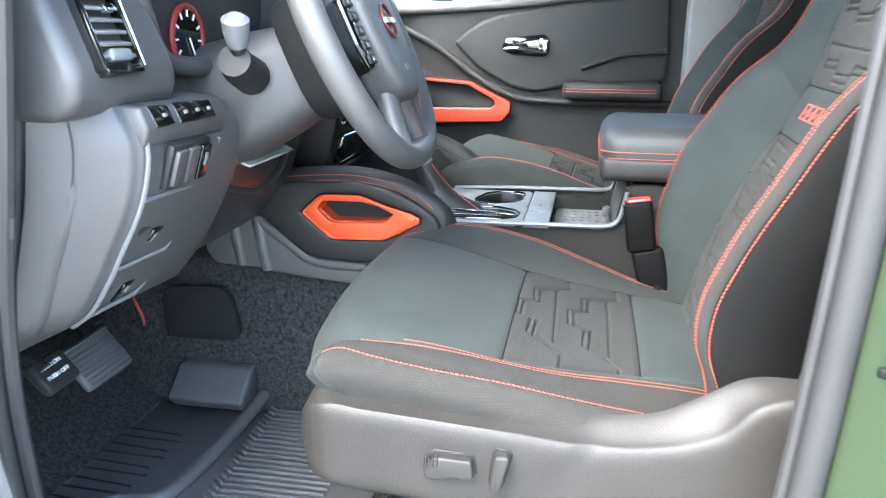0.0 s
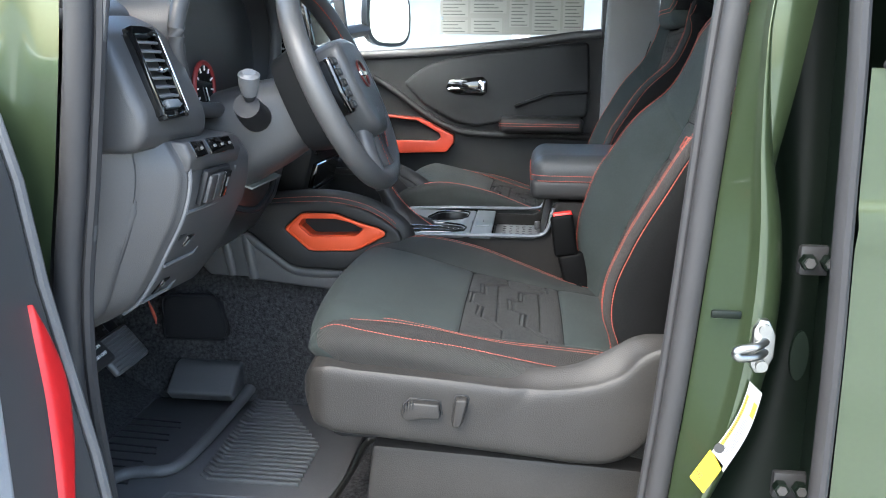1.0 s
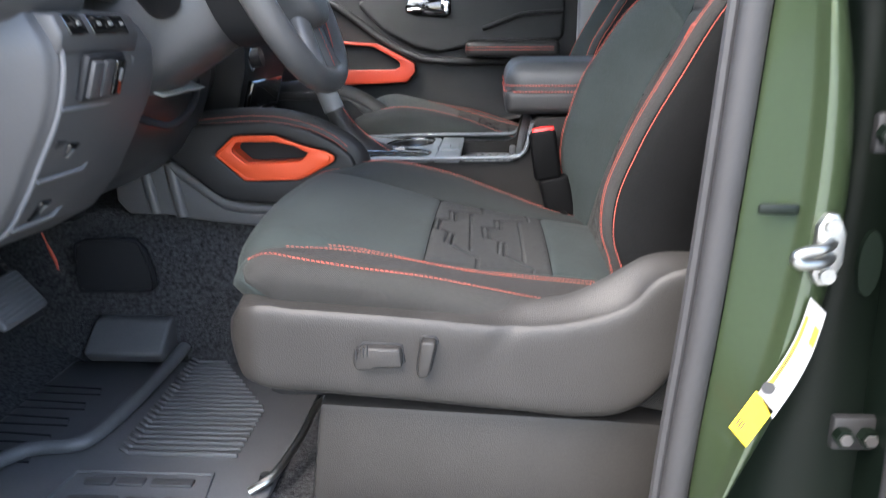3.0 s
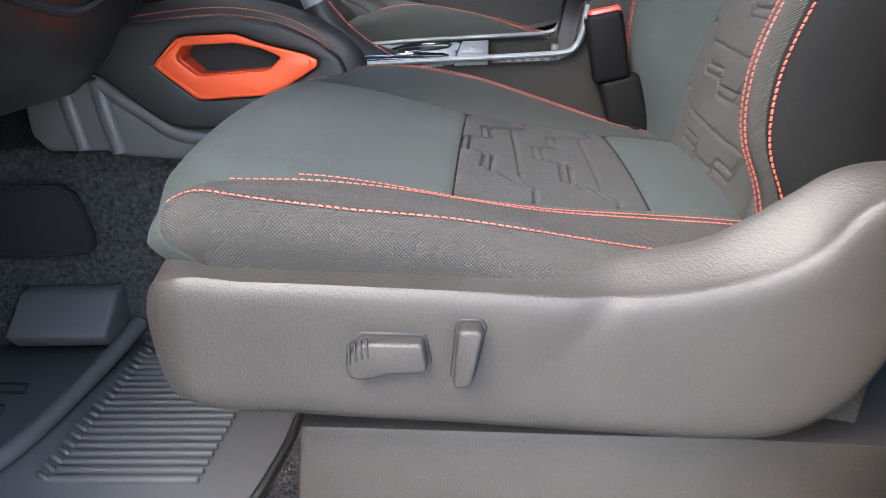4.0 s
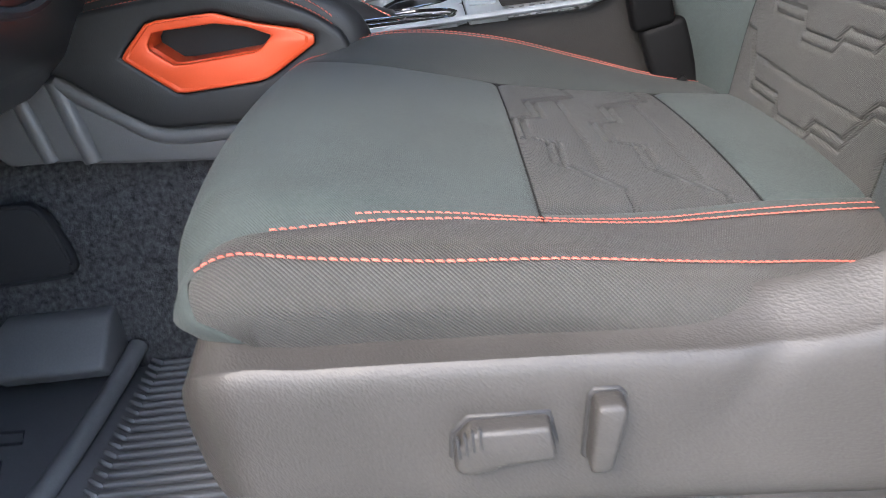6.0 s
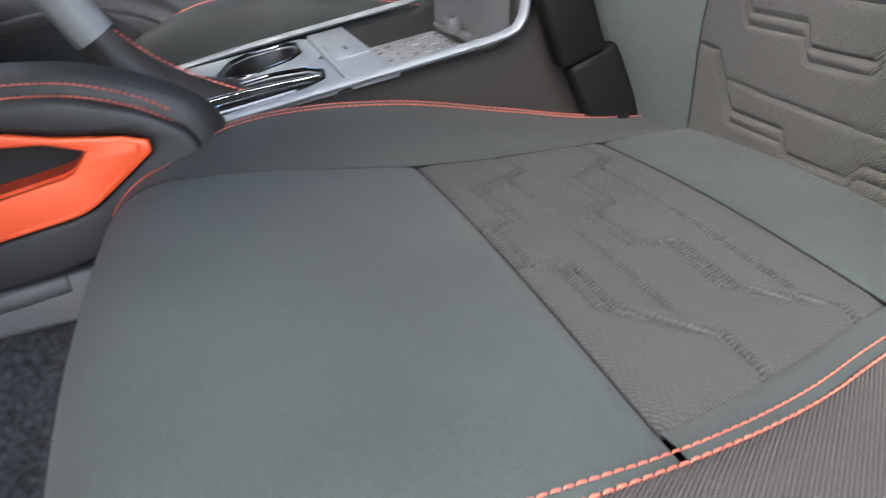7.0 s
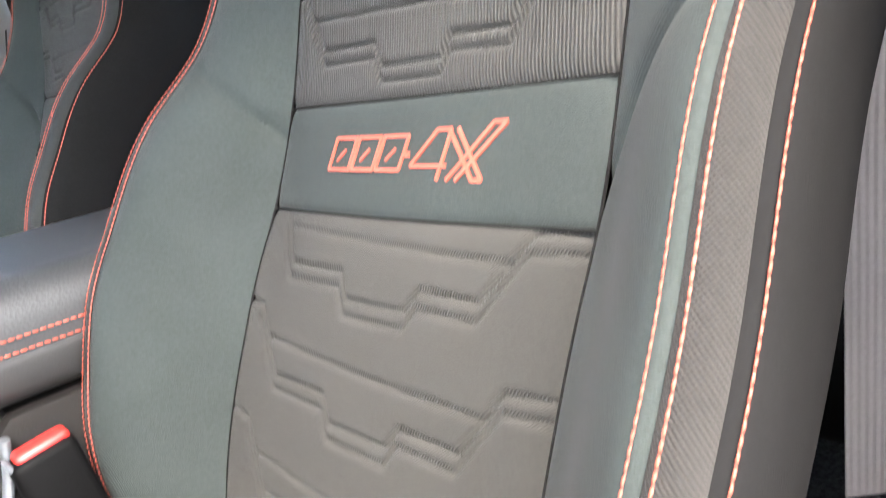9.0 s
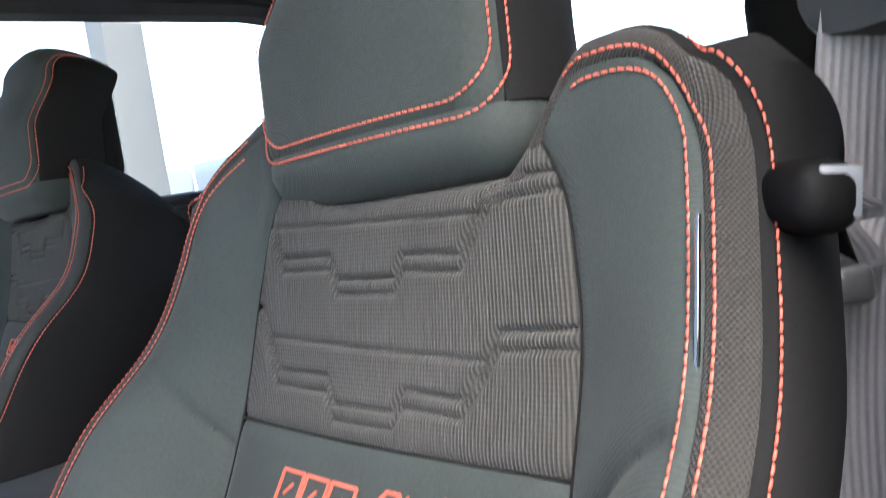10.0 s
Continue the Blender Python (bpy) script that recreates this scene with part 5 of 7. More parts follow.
hub = part("airbag_cover", w_prism(hub_out, -0.015, 0.038, 0.014, 4), WHEEL_L, wheel, "dark grey airbag cover")
em = part("emblem_ring", tube([wp(0.023 * math.cos(a), 0.005 + 0.023 * math.sin(a), 0.040) for a in lin(0, 2 * math.pi * 27 / 28, 28)], 0.0018, 8, True, up=W_OUT), RED_E, hub, "round red and chrome emblem")
part("emblem_disc", w_prism([(0.020 * math.cos(a), 0.005 + 0.020 * math.sin(a)) for a in lin(0, 2 * math.pi * 23 / 24, 24)], 0.036, 0.0395, 0.0), GLOSS, em)
part("emblem_bar", w_prism([(-0.026, 0.001), (0.026, 0.001), (0.026, 0.009), (-0.026, 0.009)], 0.039, 0.0425, 0.001), CHROME, em)
part("airbag_mark", w_prism([(-0.010, -0.062), (0.010, -0.062), (0.010, -0.054), (-0.010, -0.054)], 0.0375, 0.0386, 0.0), PLASTIC_L, hub)
for sg in (-1, 1):
    sp = part("spoke", w_prism([(sg * 0.060, 0.045), (sg * 0.120, 0.040), (sg * 0.170, 0.030), (sg * 0.170, -0.015), (sg * 0.120, -0.035), (sg * 0.060, -0.05)], -0.018, 0.016, 0.008, 3), SOFT_BLACK, wheel)
    pad_ = part("button_pad", w_prism([(sg * 0.078, 0.048), (sg * 0.118, 0.040), (sg * 0.122, -0.020), (sg * 0.108, -0.050), (sg * 0.080, -0.050)], 0.012, 0.024, 0.004, 2), GLOSS, sp, "gloss black button pad")
    for i in range(5):
        b = 0.034 - 0.018 * i
        bt = part("button", w_prism([(sg * 0.086, b - 0.006), (sg * 0.112, b - 0.006), (sg * 0.112, b + 0.006), (sg * 0.086, b + 0.006)], 0.022, 0.0275, 0.0015, 1), PLASTIC_D, pad_)
        part("icon", w_prism([(sg * 0.094, b - 0.003), (sg * 0.104, b - 0.003), (sg * 0.104, b + 0.002), (sg * 0.094, b + 0.002)], 0.027, 0.0282, 0.0), PAPER_D, bt)
    low = part("lower_spoke", tube([wp(sg * 0.030, -0.080, 0.004), wp(sg * 0.040, -0.125, 0.0), wp(sg * 0.055, -0.165, 0.0)], 0.018, 14, flat=0.8, up=W_OUT), WHEEL_L, wheel)
    pts = [wp(sg * (0.020 + 0.0005 * i), -0.085 - 0.0022 * i, 0.014 - 0.0002 * i) for i in range(36)]
    thread_row(pts, [W_OUT] * 36, low, 0.006, 0.0012, 0.0005)
    pts = [wp(sg * (0.028 + 0.0005 * i), -0.085 - 0.0022 * i, 0.0145 - 0.0002 * i) for i in range(36)]
    thread_row(pts, [W_OUT] * 36, low, 0.006, 0.0012, 0.0005)
rim_in = [wp(0.1605 * math.cos(a), 0.1605 * math.sin(a), 0.006) for a in lin(-0.9, math.pi + 0.9, 140)]
thread_row(rim_in, [(WO - p).normalized() for p in rim_in], wheel, 0.0075, 0.0012, 0.0008)

def by_angle(pts, c, n):
    """The outline's places at n even angles about c."""
    out = []
    for k in range(n):
        a = 2 * math.pi * k / n
        d = Vector((math.cos(a) * 1.6, math.sin(a)))
        best = None
        for i in range(len(pts)):
            p, q = Vector(pts[i]), Vector(pts[(i + 1) % len(pts)])
            e = q - p
            den = d.x * e.y - d.y * e.x
            if abs(den) < 1e-9:
                continue
            w = p - Vector(c)
            t = (w.x * e.y - w.y * e.x) / den
            s = (w.x * d.y - w.y * d.x) / den
            if t > 0 and -1e-6 <= s <= 1 + 1e-6 and (best is None or t > best):
                best = t
        out.append((c[0] + d.x * best, c[1] + d.y * best))
    return out


# ---------------------------------------------------------------- centre console
con = thing("centre_console", (-0.10, -0.03, 0.55), "dark grey plastic centre console between the seats", "console")
Y0, Y1 = -0.185, 0.125
part("body", bm_prism([(-0.34, 0.80), (-0.34, 0.915), (-0.27, 0.926), (0.0, 0.926), (0.018, 0.935), (0.030, 0.99), (0.045, 1.005), (0.36, 1.005), (0.36, 0.60), (-0.20, 0.62)], "y", Y0 + 0.010, Y0 + 0.028, 0.004), CONSOLE_P, con)
part("body", bm_prism([(-0.34, 0.80), (-0.34, 0.915), (-0.27, 0.926), (0.0, 0.926), (0.018, 0.935), (0.030, 0.99), (0.045, 1.005), (0.36, 1.005), (0.36, 0.60), (-0.20, 0.62)], "y", Y1 - 0.028, Y1 - 0.010, 0.004), CONSOLE_P, con)
part("bin", bm_box((0.205, (Y0 + Y1) / 2, 0.90), (0.32, Y1 - Y0 - 0.05, 0.20), 0.01), CONSOLE_P, con)
part("rear_wall", bm_prism([(0.012, 0.86), (0.022, 0.935), (0.036, 0.998), (0.050, 0.998), (0.050, 0.86)], "y", Y0 + 0.028, Y1 - 0.028, 0.003), PLASTIC, con)
for yy in (Y0, Y1):
    part("rail", tube(smooth_path([(-0.30, yy + 0.005 * (1 if yy < 0 else -1), 0.930), (-0.20, yy, 0.934), (-0.05, yy, 0.936), (0.005, yy, 0.938), (0.022, yy, 0.946), (0.030, yy, 0.965), (0.036, yy, 0.995)], 6), 0.0075, 12, flat=0.5), SATIN, con, "satin grey rail")
top = part("top_plate", bm_prism([(-0.134, Y0 + 0.012), (-0.134, Y1 - 0.012), (-0.090, Y1 - 0.012), (-0.090, Y0 + 0.012)], "z", 0.922, 0.931, 0.002), SATIN, con, "satin silver top plate")
part("usb_cover", bm_box((-0.112, -0.03, 0.932), (0.034, 0.085, 0.003), 0.0012), SATIN, top)
part("usb_mark", bm_box((-0.112, -0.03, 0.934), (0.002, 0.018, 0.0012), 0.0), PLASTIC_D, top)
part("tray_floor", bm_box((-0.036, (Y0 + Y1) / 2, 0.895), (0.112, Y1 - Y0 - 0.05, 0.006), 0.0), PLASTIC_D, con)
tm = part("tray_mat", bm_box((-0.036, (Y0 + Y1) / 2, 0.900), (0.100, Y1 - Y0 - 0.062, 0.004), 0.0015), PLASTIC_L, con, "blue-grey patterned rubber mat")
for i in range(6):
    for j in range(9):
        part("mat_mark", bm_box((-0.066 + 0.0148 * i, Y0 + 0.055 + 0.0245 * j, 0.9025), (0.009, 0.003, 0.0022), 0.0008, 1, Matrix.Rotation(radians(35 if (i + j) % 2 else -35), 4, "Z")), RUBBER, tm)
part("hinge_pin", tube([(0.012, -0.07, 0.915), (0.012, 0.06, 0.915)], 0.005, 8), PLASTIC, con)
part("hinge_tab", bm_box((0.008, -0.02, 0.925), (0.012, 0.016, 0.018), 0.003, 2), PLASTIC, con)
# satin cup holder plate with two gloss black wells and bright sweeps


def well_plate(outer, inner, c, z0, z1, n=44):
    """A flat plate with one opening, lying between two heights."""
    o, i_ = by_angle(outer, c, n), by_angle(inner, c, n)
    vs = [(p[0], p[1], z1) for p in o] + [(p[0], p[1], z1) for p in i_] + [(p[0], p[1], z1 - 0.004) for p in by_angle([(c[0] + (q[0] - c[0]) * 0.95, c[1] + (q[1] - c[1]) * 0.95) for q in inner], c, n)] + [(p[0], p[1], z0) for p in o]
    fs = []
    for k in range(n):
        j = (k + 1) % n
        fs += [(k, j, n + j, n + k), (n + k, n + j, 2 * n + j, 2 * n + k), (3 * n + k, 3 * n + j, j, k)]
    return Geo().add(vs, fs)


FAR_WELL = [(-0.243, 0.020), (-0.228, 0.078), (-0.205, 0.100), (-0.160, 0.102), (-0.150, 0.088), (-0.152, 0.030), (-0.166, 0.004), (-0.212, -0.022), (-0.236, -0.010)]
NEAR_WELL = [(-0.300, -0.110), (-0.262, -0.068), (-0.226, -0.046), (-0.190, -0.044), (-0.156, -0.062), (-0.146, -0.088), (-0.150, -0.122), (-0.172, -0.138), (-0.300, -0.146)]
ins = part("cup_plate", well_plate([(-0.335, -0.030), (-0.335, Y1 - 0.012), (-0.136, Y1 - 0.012), (-0.136, -0.030)], FAR_WELL, (-0.195, 0.042), 0.912, 0.9295), SATIN, con, "satin silver cup holder plate")
part("cup_plate", well_plate([(-0.335, Y0 + 0.012), (-0.335, -0.030), (-0.136, -0.030), (-0.136, Y0 + 0.012)], NEAR_WELL, (-0.205, -0.095), 0.912, 0.9295), SATIN, con, "satin silver cup holder plate")
for wl, c in ((FAR_WELL, (-0.195, 0.042)), (NEAR_WELL, (-0.205, -0.095))):
    r0 = [by_angle([(c[0] + (q[0] - c[0]) * f, c[1] + (q[1] - c[1]) * f) for q in wl], c, 44) for f in (1.0, 0.93, 0.86, 0.84)]
    zs = (0.9275, 0.9255, 0.915, 0.850)
    vs = [(p[0], p[1], z) for ring_, z in zip(r0, zs) for p in ring_]
    fs = [(k * 44 + i, k * 44 + (i + 1) % 44, (k + 1) * 44 + (i + 1) % 44, (k + 1) * 44 + i) for k in range(3) for i in range(44)] + [tuple(range(132, 176))]
    part("cup_well", Geo().add(vs, fs), WELL, ins, "black cup well")
    part("cup_rim", tube([(p[0], p[1], 0.9295) for p in by_angle([(c[0] + (q[0] - c[0]) * 1.0, c[1] + (q[1] - c[1]) * 1.0) for q in wl], c, 44)], 0.0022, 8, True), GLOSS, ins)
part("chrome_sweep", tube(smooth_path([(-0.305, -0.105, 0.929), (-0.262, -0.096, 0.932), (-0.205, -0.098, 0.932), (-0.152, -0.104, 0.930)], 6), lambda t: 0.0045 - 0.002 * t, 10, flat=0.6), CHROME, ins)
part("chrome_sweep", tube(smooth_path([(-0.300, -0.128, 0.928), (-0.240, -0.124, 0.931), (-0.160, -0.124, 0.930)], 6), 0.0022, 8, flat=0.6), CHROME, ins)
part("gloss_edge", bm_prism([(-0.335, Y0 + 0.012), (-0.335, Y0 + 0.032), (-0.20, Y0 + 0.030), (-0.175, Y0 + 0.012)], "z", 0.926, 0.9312, 0.001, 1), GLOSS, ins)
# forward bin, seen past the arch
part("front_bin", bm_box((-0.46, (Y0 + Y1) / 2, 0.88), (0.26, 0.25, 0.03), 0.01), PLASTIC_D, con)
# armrest
arm = part("armrest", bm_box((0.165, (Y0 + Y1) / 2 + 0.005, 1.056), (0.35, 0.285, 0.085), 0.034, 6), ARM_F, con, "grey padded armrest lid")
part("armrest_base", bm_box((0.165, (Y0 + Y1) / 2 + 0.005, 1.030), (0.352, 0.287, 0.043), 0.013, 4), LEATHER, arm, "black stitched lower edge")
for z in (1.058, 1.0475):
    ya, xa = (Y0 + Y1) / 2 + 0.005, -0.0115
    path = [(0.33, ya - 0.1445, z)] + [(xa + 0.034 - 0.034 * math.sin(t), ya - 0.1445 + 0.034 - 0.034 * math.cos(t), z) for t in lin(0, math.pi / 2, 7)] + [(xa + 0.034 - 0.034 * math.cos(t), ya + 0.1445 - 0.034 + 0.034 * math.sin(t), z) for t in lin(0, math.pi / 2, 7)] + [(0.33, ya + 0.1445, z)]
    P = [Vector(p) for p in path]
    N = []
    for p in P:
        N.append(Vector((p.x - 0.165 if p.x < 0.02 else 0, p.y - ya, 0)).normalized())
    thread_row(P, N, arm, 0.0055, 0.001, 0.0004)
part("latch", bm_box((0.0, -0.03, 1.012), (0.016, 0.07, 0.014), 0.004, 2), PLASTIC_D, arm)

# gear selector
gear = thing("gear_selector", (-0.30, -0.045, 0.92), "black leather gear selector boot with silver lever", "gear selector")
bp0, bp1 = Vector((-0.285, -0.04, 0.918)), Vector((-0.335, -0.045, 1.010))
rings = []
for k, (t, rx, ry) in enumerate(((0.0, 0.060, 0.050), (0.15, 0.052, 0.044), (0.35, 0.036, 0.034), (0.6, 0.026, 0.026), (0.85, 0.021, 0.021), (1.0, 0.019, 0.019))):
    c = bp0.lerp(bp1, t)
    rings.append([(c.x + rx * math.cos(a) * (1.25 if math.cos(a) > 0 and t < 0.3 else 1) + 0.003 * math.sin(5 * a + k), c.y + ry * math.sin(a), c.z + 0.006 * math.cos(3 * a + k) * (1 - t)) for a in lin(0, 2 * math.pi * 23 / 24, 24)])
gg = Geo().add([p for r in rings for p in r], [(k * 24 + i, k * 24 + (i + 1) % 24, (k + 1) * 24 + (i + 1) % 24, (k + 1) * 24 + i) for k in range(5) for i in range(24)])
boot = part("boot", gg, LEATHER, gear)
P = [Vector((bp0.lerp(bp1, t).x + 0.055 * (1 - t) ** 2 + 0.016, bp0.lerp(bp1, t).y - 0.02 * (1 - t) - 0.008, bp0.lerp(bp1, t).z + 0.004)) for t in lin(0.02, 0.98, 20)]
thread_row(P, [Vector((0.8, -0.4, 0.4)).normalized()] * 20, boot, 0.006, 0.001, 0.0005)
part("lever", tube([(-0.334, -0.045, 1.005), (-0.348, -0.047, 1.04), (-0.365, -0.05, 1.075)], lambda t: 0.020 - 0.002 * t, 16), SATIN, gear)
part("knob", tube([(-0.362, -0.05, 1.070), (-0.372, -0.05, 1.095), (-0.382, -0.05, 1.13), (-0.383, -0.05, 1.14)], lambda t: 0.022 + 0.010 * math.sin(t * 3.0), 16), LEATHER, gear)

# knee pads: padded arches with orange trays on either side of the console
ARCH = [(-0.64, 0.96), (-0.575, 0.993), (-0.504, 1.000), (-0.416, 1.004), (-0.347, 0.992), (-0.300, 0.970), (-0.272, 0.948), (-0.262, 0.925), (-0.275, 0.885), (-0.40, 0.862), (-0.491, 0.866), (-0.52, 0.885), (-0.575, 0.932)]
RING_O = [(-0.507, 0.947), (-0.470, 0.980), (-0.400, 0.981), (-0.360, 0.966), (-0.300, 0.950), (-0.297, 0.939), (-0.345, 0.912), (-0.362, 0.905), (-0.455, 0.902)]
RING_I = [(-0.477, 0.954), (-0.466, 0.969), (-0.400, 0.970), (-0.368, 0.963), (-0.343, 0.951), (-0.360, 0.936), (-0.400, 0.934), (-0.452, 0.932)]


def holed_prism(outer, inner, y0, y1, bevel=0.004):
    """A slab in the xz plane with a hole, both outlines having the same number of corners."""
    bm = bmesh.new()
    n = len(outer)
    V = {}
    for key, pts, y in (("o0", outer, y0), ("i0", inner, y0), ("o1", outer, y1), ("i1", inner, y1)):
        V[key] = [bm.verts.new((p[0], y, p[1])) for p in pts]
    for i in range(n):
        j = (i + 1) % n
        bm.faces.new((V["o0"][i], V["o0"][j], V["i0"][j], V["i0"][i]))
        bm.faces.new((V["o1"][j], V["o1"][i], V["i1"][i], V["i1"][j]))
        bm.faces.new((V["o0"][j], V["o0"][i], V["o1"][i], V["o1"][j]))
        bm.faces.new((V["i0"][i], V["i0"][j], V["i1"][j], V["i1"][i]))
    bmesh.ops.recalc_face_normals(bm, faces=bm.faces)
    if bevel:
        bmesh.ops.bevel(bm, geom=[e for e in bm.edges if e.calc_face_angle(0) > 0.7], offset=bevel, segments=3, affect="EDGES", profile=0.5)
    return bm


knee = thing("knee_pad", (-0.42, -0.22, 0.86), "black padded knee arch with stitched top and orange tray", "knee pad", "knee pads")
CK = (-0.405, 0.946)
part("arch", holed_prism(by_angle(ARCH, CK, 48), by_angle(RING_O, CK, 48), -0.236, -0.185, 0.006), LEATHER, knee)
tray = part("tray_trim", holed_prism(by_angle(RING_O, CK, 48), by_angle(RING_I, CK, 48), -0.239, -0.232, 0.002), ORANGE, knee, "orange satin tray trim")
g = Geo()
o_, i_ = by_angle([(CK[0] + (p[0] - CK[0]) * 0.94, CK[1] + (p[1] - CK[1]) * 0.94) for p in RING_O], CK, 48), by_angle(RING_I, CK, 48)
part("tray_bevel", Geo().add([(p[0], -0.2405, p[1]) for p in o_] + [(p[0], -0.222, p[1]) for p in i_] + [(p[0], -0.19, p[1]) for p in i_], [(i, (i + 1) % 48, 48 + (i + 1) % 48, 48 + i) for i in range(48)] + [(48 + i, 48 + (i + 1) % 48, 96 + (i + 1) % 48, 96 + i) for i in range(48)]), ORANGE, tray)
part("tray_back", bm_prism([(-0.52, 0.90), (-0.52, 0.985), (-0.34, 0.985), (-0.30, 0.945), (-0.34, 0.90)], "y", -0.192, -0.180, 0.0), SOFT_BLACK, knee)
part("arch_lid", tube(smooth_path([(-0.60, -0.205, 0.985), (-0.504, -0.208, 0.997), (-0.416, -0.208, 1.001), (-0.347, -0.208, 0.989), (-0.300, -0.208, 0.967), (-0.272, -0.208, 0.945), (-0.262, -0.205, 0.92)], 6), 0.016, 12, flat=1.5), LEATHER, knee)
for dy, dz in ((-0.2285, 0.0012), (-0.2235, 0.0095)):
    pts = smooth_path([(-0.58, dy, 0.988 + dz), (-0.504, dy, 0.9975 + dz), (-0.416, dy, 1.0015 + dz), (-0.347, dy, 0.990 + dz), (-0.300, dy, 0.968 + dz), (-0.275, dy, 0.947 + dz)], 8)
    thread_row(pts, [Vector((0, -0.6, 0.8))] * len(pts), knee, 0.005, 0.0008, 0.001)
mirror_thing(knee, Vector((0, -0.03, 0.02)), "black padded knee arch beyond the console")
# lower tunnel trim, ribbed
low_trim = part("tunnel_trim", bm_prism([(-0.70, 0.92), (-0.60, 0.930), (-0.575, 0.925), (-0.52, 0.875), (-0.49, 0.858), (-0.34, 0.855), (-0.25, 0.85), (-0.25, 0.80), (-0.36, 0.808), (-0.50, 0.820), (-0.58, 0.828), (-0.60, 0.834), (-0.68, 0.836), (-0.70, 0.86)], "y", -0.212, -0.170, 0.006, 3), PLASTIC_T, None)
tagged(low_trim, "grey grained plastic trim along the tunnel", "trim", kind="structure")
part("tunnel_rib", tube(smooth_path([(-0.598, -0.204, 0.925), (-0.590, -0.207, 0.88), (-0.582, -0.205, 0.832)], 6), 0.013, 12), PLASTIC_T, low_trim)
part("tunnel_rib", tube(smooth_path([(-0.645, -0.204, 0.92), (-0.637, -0.207, 0.88), (-0.630, -0.205, 0.838)], 6), 0.012, 12), PLASTIC_T, low_trim)
part("tunnel_rib", tube(smooth_path([(-0.598, -0.205, 0.925), (-0.54, -0.207, 0.884), (-0.49, -0.207, 0.853), (-0.40, -0.205, 0.849)], 6), 0.012, 12), PLASTIC_T, low_trim)

# belt buckle between seat and console
bk_ = thing("belt_buckle", (0.06, -0.21, 0.84), "black seat belt buckle with red press button", "belt buckle")
BM = Matrix.Rotation(radians(-9), 4, "Y")
bc = Vector((0.058, -0.203, 0.945))
bd = part("housing", bm_box(bc, (0.046, 0.026, 0.085), 0.007, 3, BM), BUCKLE_P, bk_)
part("button", bm_box(bc + BM @ Vector((0.002, 0, 0.040)), (0.038, 0.018, 0.014), 0.004, 3, BM), REDB, bd, "red press button")
part("tongue_slot", bm_box(bc + BM @ Vector((-0.0215, 0, 0.041)), (0.004, 0.018, 0.006), 0.0012, 1, BM), SATIN, bd)
part("stalk_cover", bm_box(bc + Vector((0.028, 0, -0.09)), (0.052, 0.022, 0.11), 0.008, 3, Matrix.Rotation(radians(-14), 4, "Y")), BUCKLE_P, bk_)
part("anchor_strap", bm_box((0.095, -0.215, 0.80), (0.05, 0.012, 0.09), 0.004, 2, Matrix.Rotation(radians(-30), 4, "Y")), BUCKLE_P, bk_)

# ---------------------------------------------------------------- passenger door
PD = 0.70
pdoor = thing("door_passenger", (-0.15, PD, 0.5), "closed passenger door with black trim panel and orange pull", "car door", kind="structure")
BELT_Z = table([-0.80, -0.449, -0.257, 0.0, 0.183, 0.30], [1.285, 1.298, 1.311, 1.340, 1.363, 1.375])
g_pts = [(x, BELT_Z(x)) for x in lin(-0.80, 0.20, 14)]
part("panel", bm_prism(g_pts + [(0.20, 0.55), (-0.80, 0.55)], "y", PD, PD + 0.06, 0.0), SOFT_BLACK, pdoor)
part("belt_trim", tube([(x, PD - 0.004, BELT_Z(x) + 0.004) for x in lin(-0.70, 0.19, 14)], 0.014, 10), PLASTIC, pdoor, "grey belt line trim")
ins_out = [(-0.405, 1.215), (-0.37, 1.245), (-0.326, 1.272), (-0.26, 1.292), (-0.10, 1.315), (0.05, 1.333), (0.145, 1.342), (0.155, 1.333), (0.163, 1.20), (0.160, 1.125), (0.135, 1.118), (-0.08, 1.105), (-0.18, 1.085), (-0.25, 1.10), (-0.34, 1.150)]
up = part("upper_insert", bm_prism(ins_out, "y", PD - 0.022, PD + 0.01, 0.012, 4), SOFT_BLACK, pdoor, "soft black padded upper insert")
part("swage", tube(smooth_path([(-0.72, PD - 0.01, 1.30), (-0.56, PD - 0.016, 1.255), (-0.45, PD - 0.02, 1.205), (-0.343, PD - 0.024, 1.130), (-0.26, PD - 0.024, 1.085), (-0.165, PD - 0.02, 1.066), (0.19, PD - 0.012, 1.062)], 6), 0.010, 10), PLASTIC_D, pdoor)
part("fold", tube(smooth_path([(-0.06, PD - 0.022, 1.150), (0.0, PD - 0.024, 1.172), (0.05, PD - 0.024, 1.188), (0.155, PD - 0.022, 1.195)], 6), 0.012, 10, flat=0.5), SOFT_BLACK, up)
rec = part("handle_recess", bm_prism([(-0.272, 1.205), (-0.262, 1.228), (-0.16, 1.238), (-0.146, 1.225), (-0.146, 1.190), (-0.16, 1.180), (-0.24, 1.183), (-0.268, 1.192)], "y", PD - 0.0265, PD - 0.015, 0.004, 2), GLOSS, up, "gloss black handle recess")
part("handle", tube(smooth_path([(-0.262, PD - 0.036, 1.200), (-0.225, PD - 0.046, 1.203), (-0.19, PD - 0.046, 1.198), (-0.165, PD - 0.040, 1.196)], 5), 0.006, 10, flat=0.8), CHROME, rec, "chrome door handle")
part("handle_hinge", bm_box((-0.160, PD - 0.036, 1.208), (0.024, 0.014, 0.040), 0.005, 2), CHROME, rec)
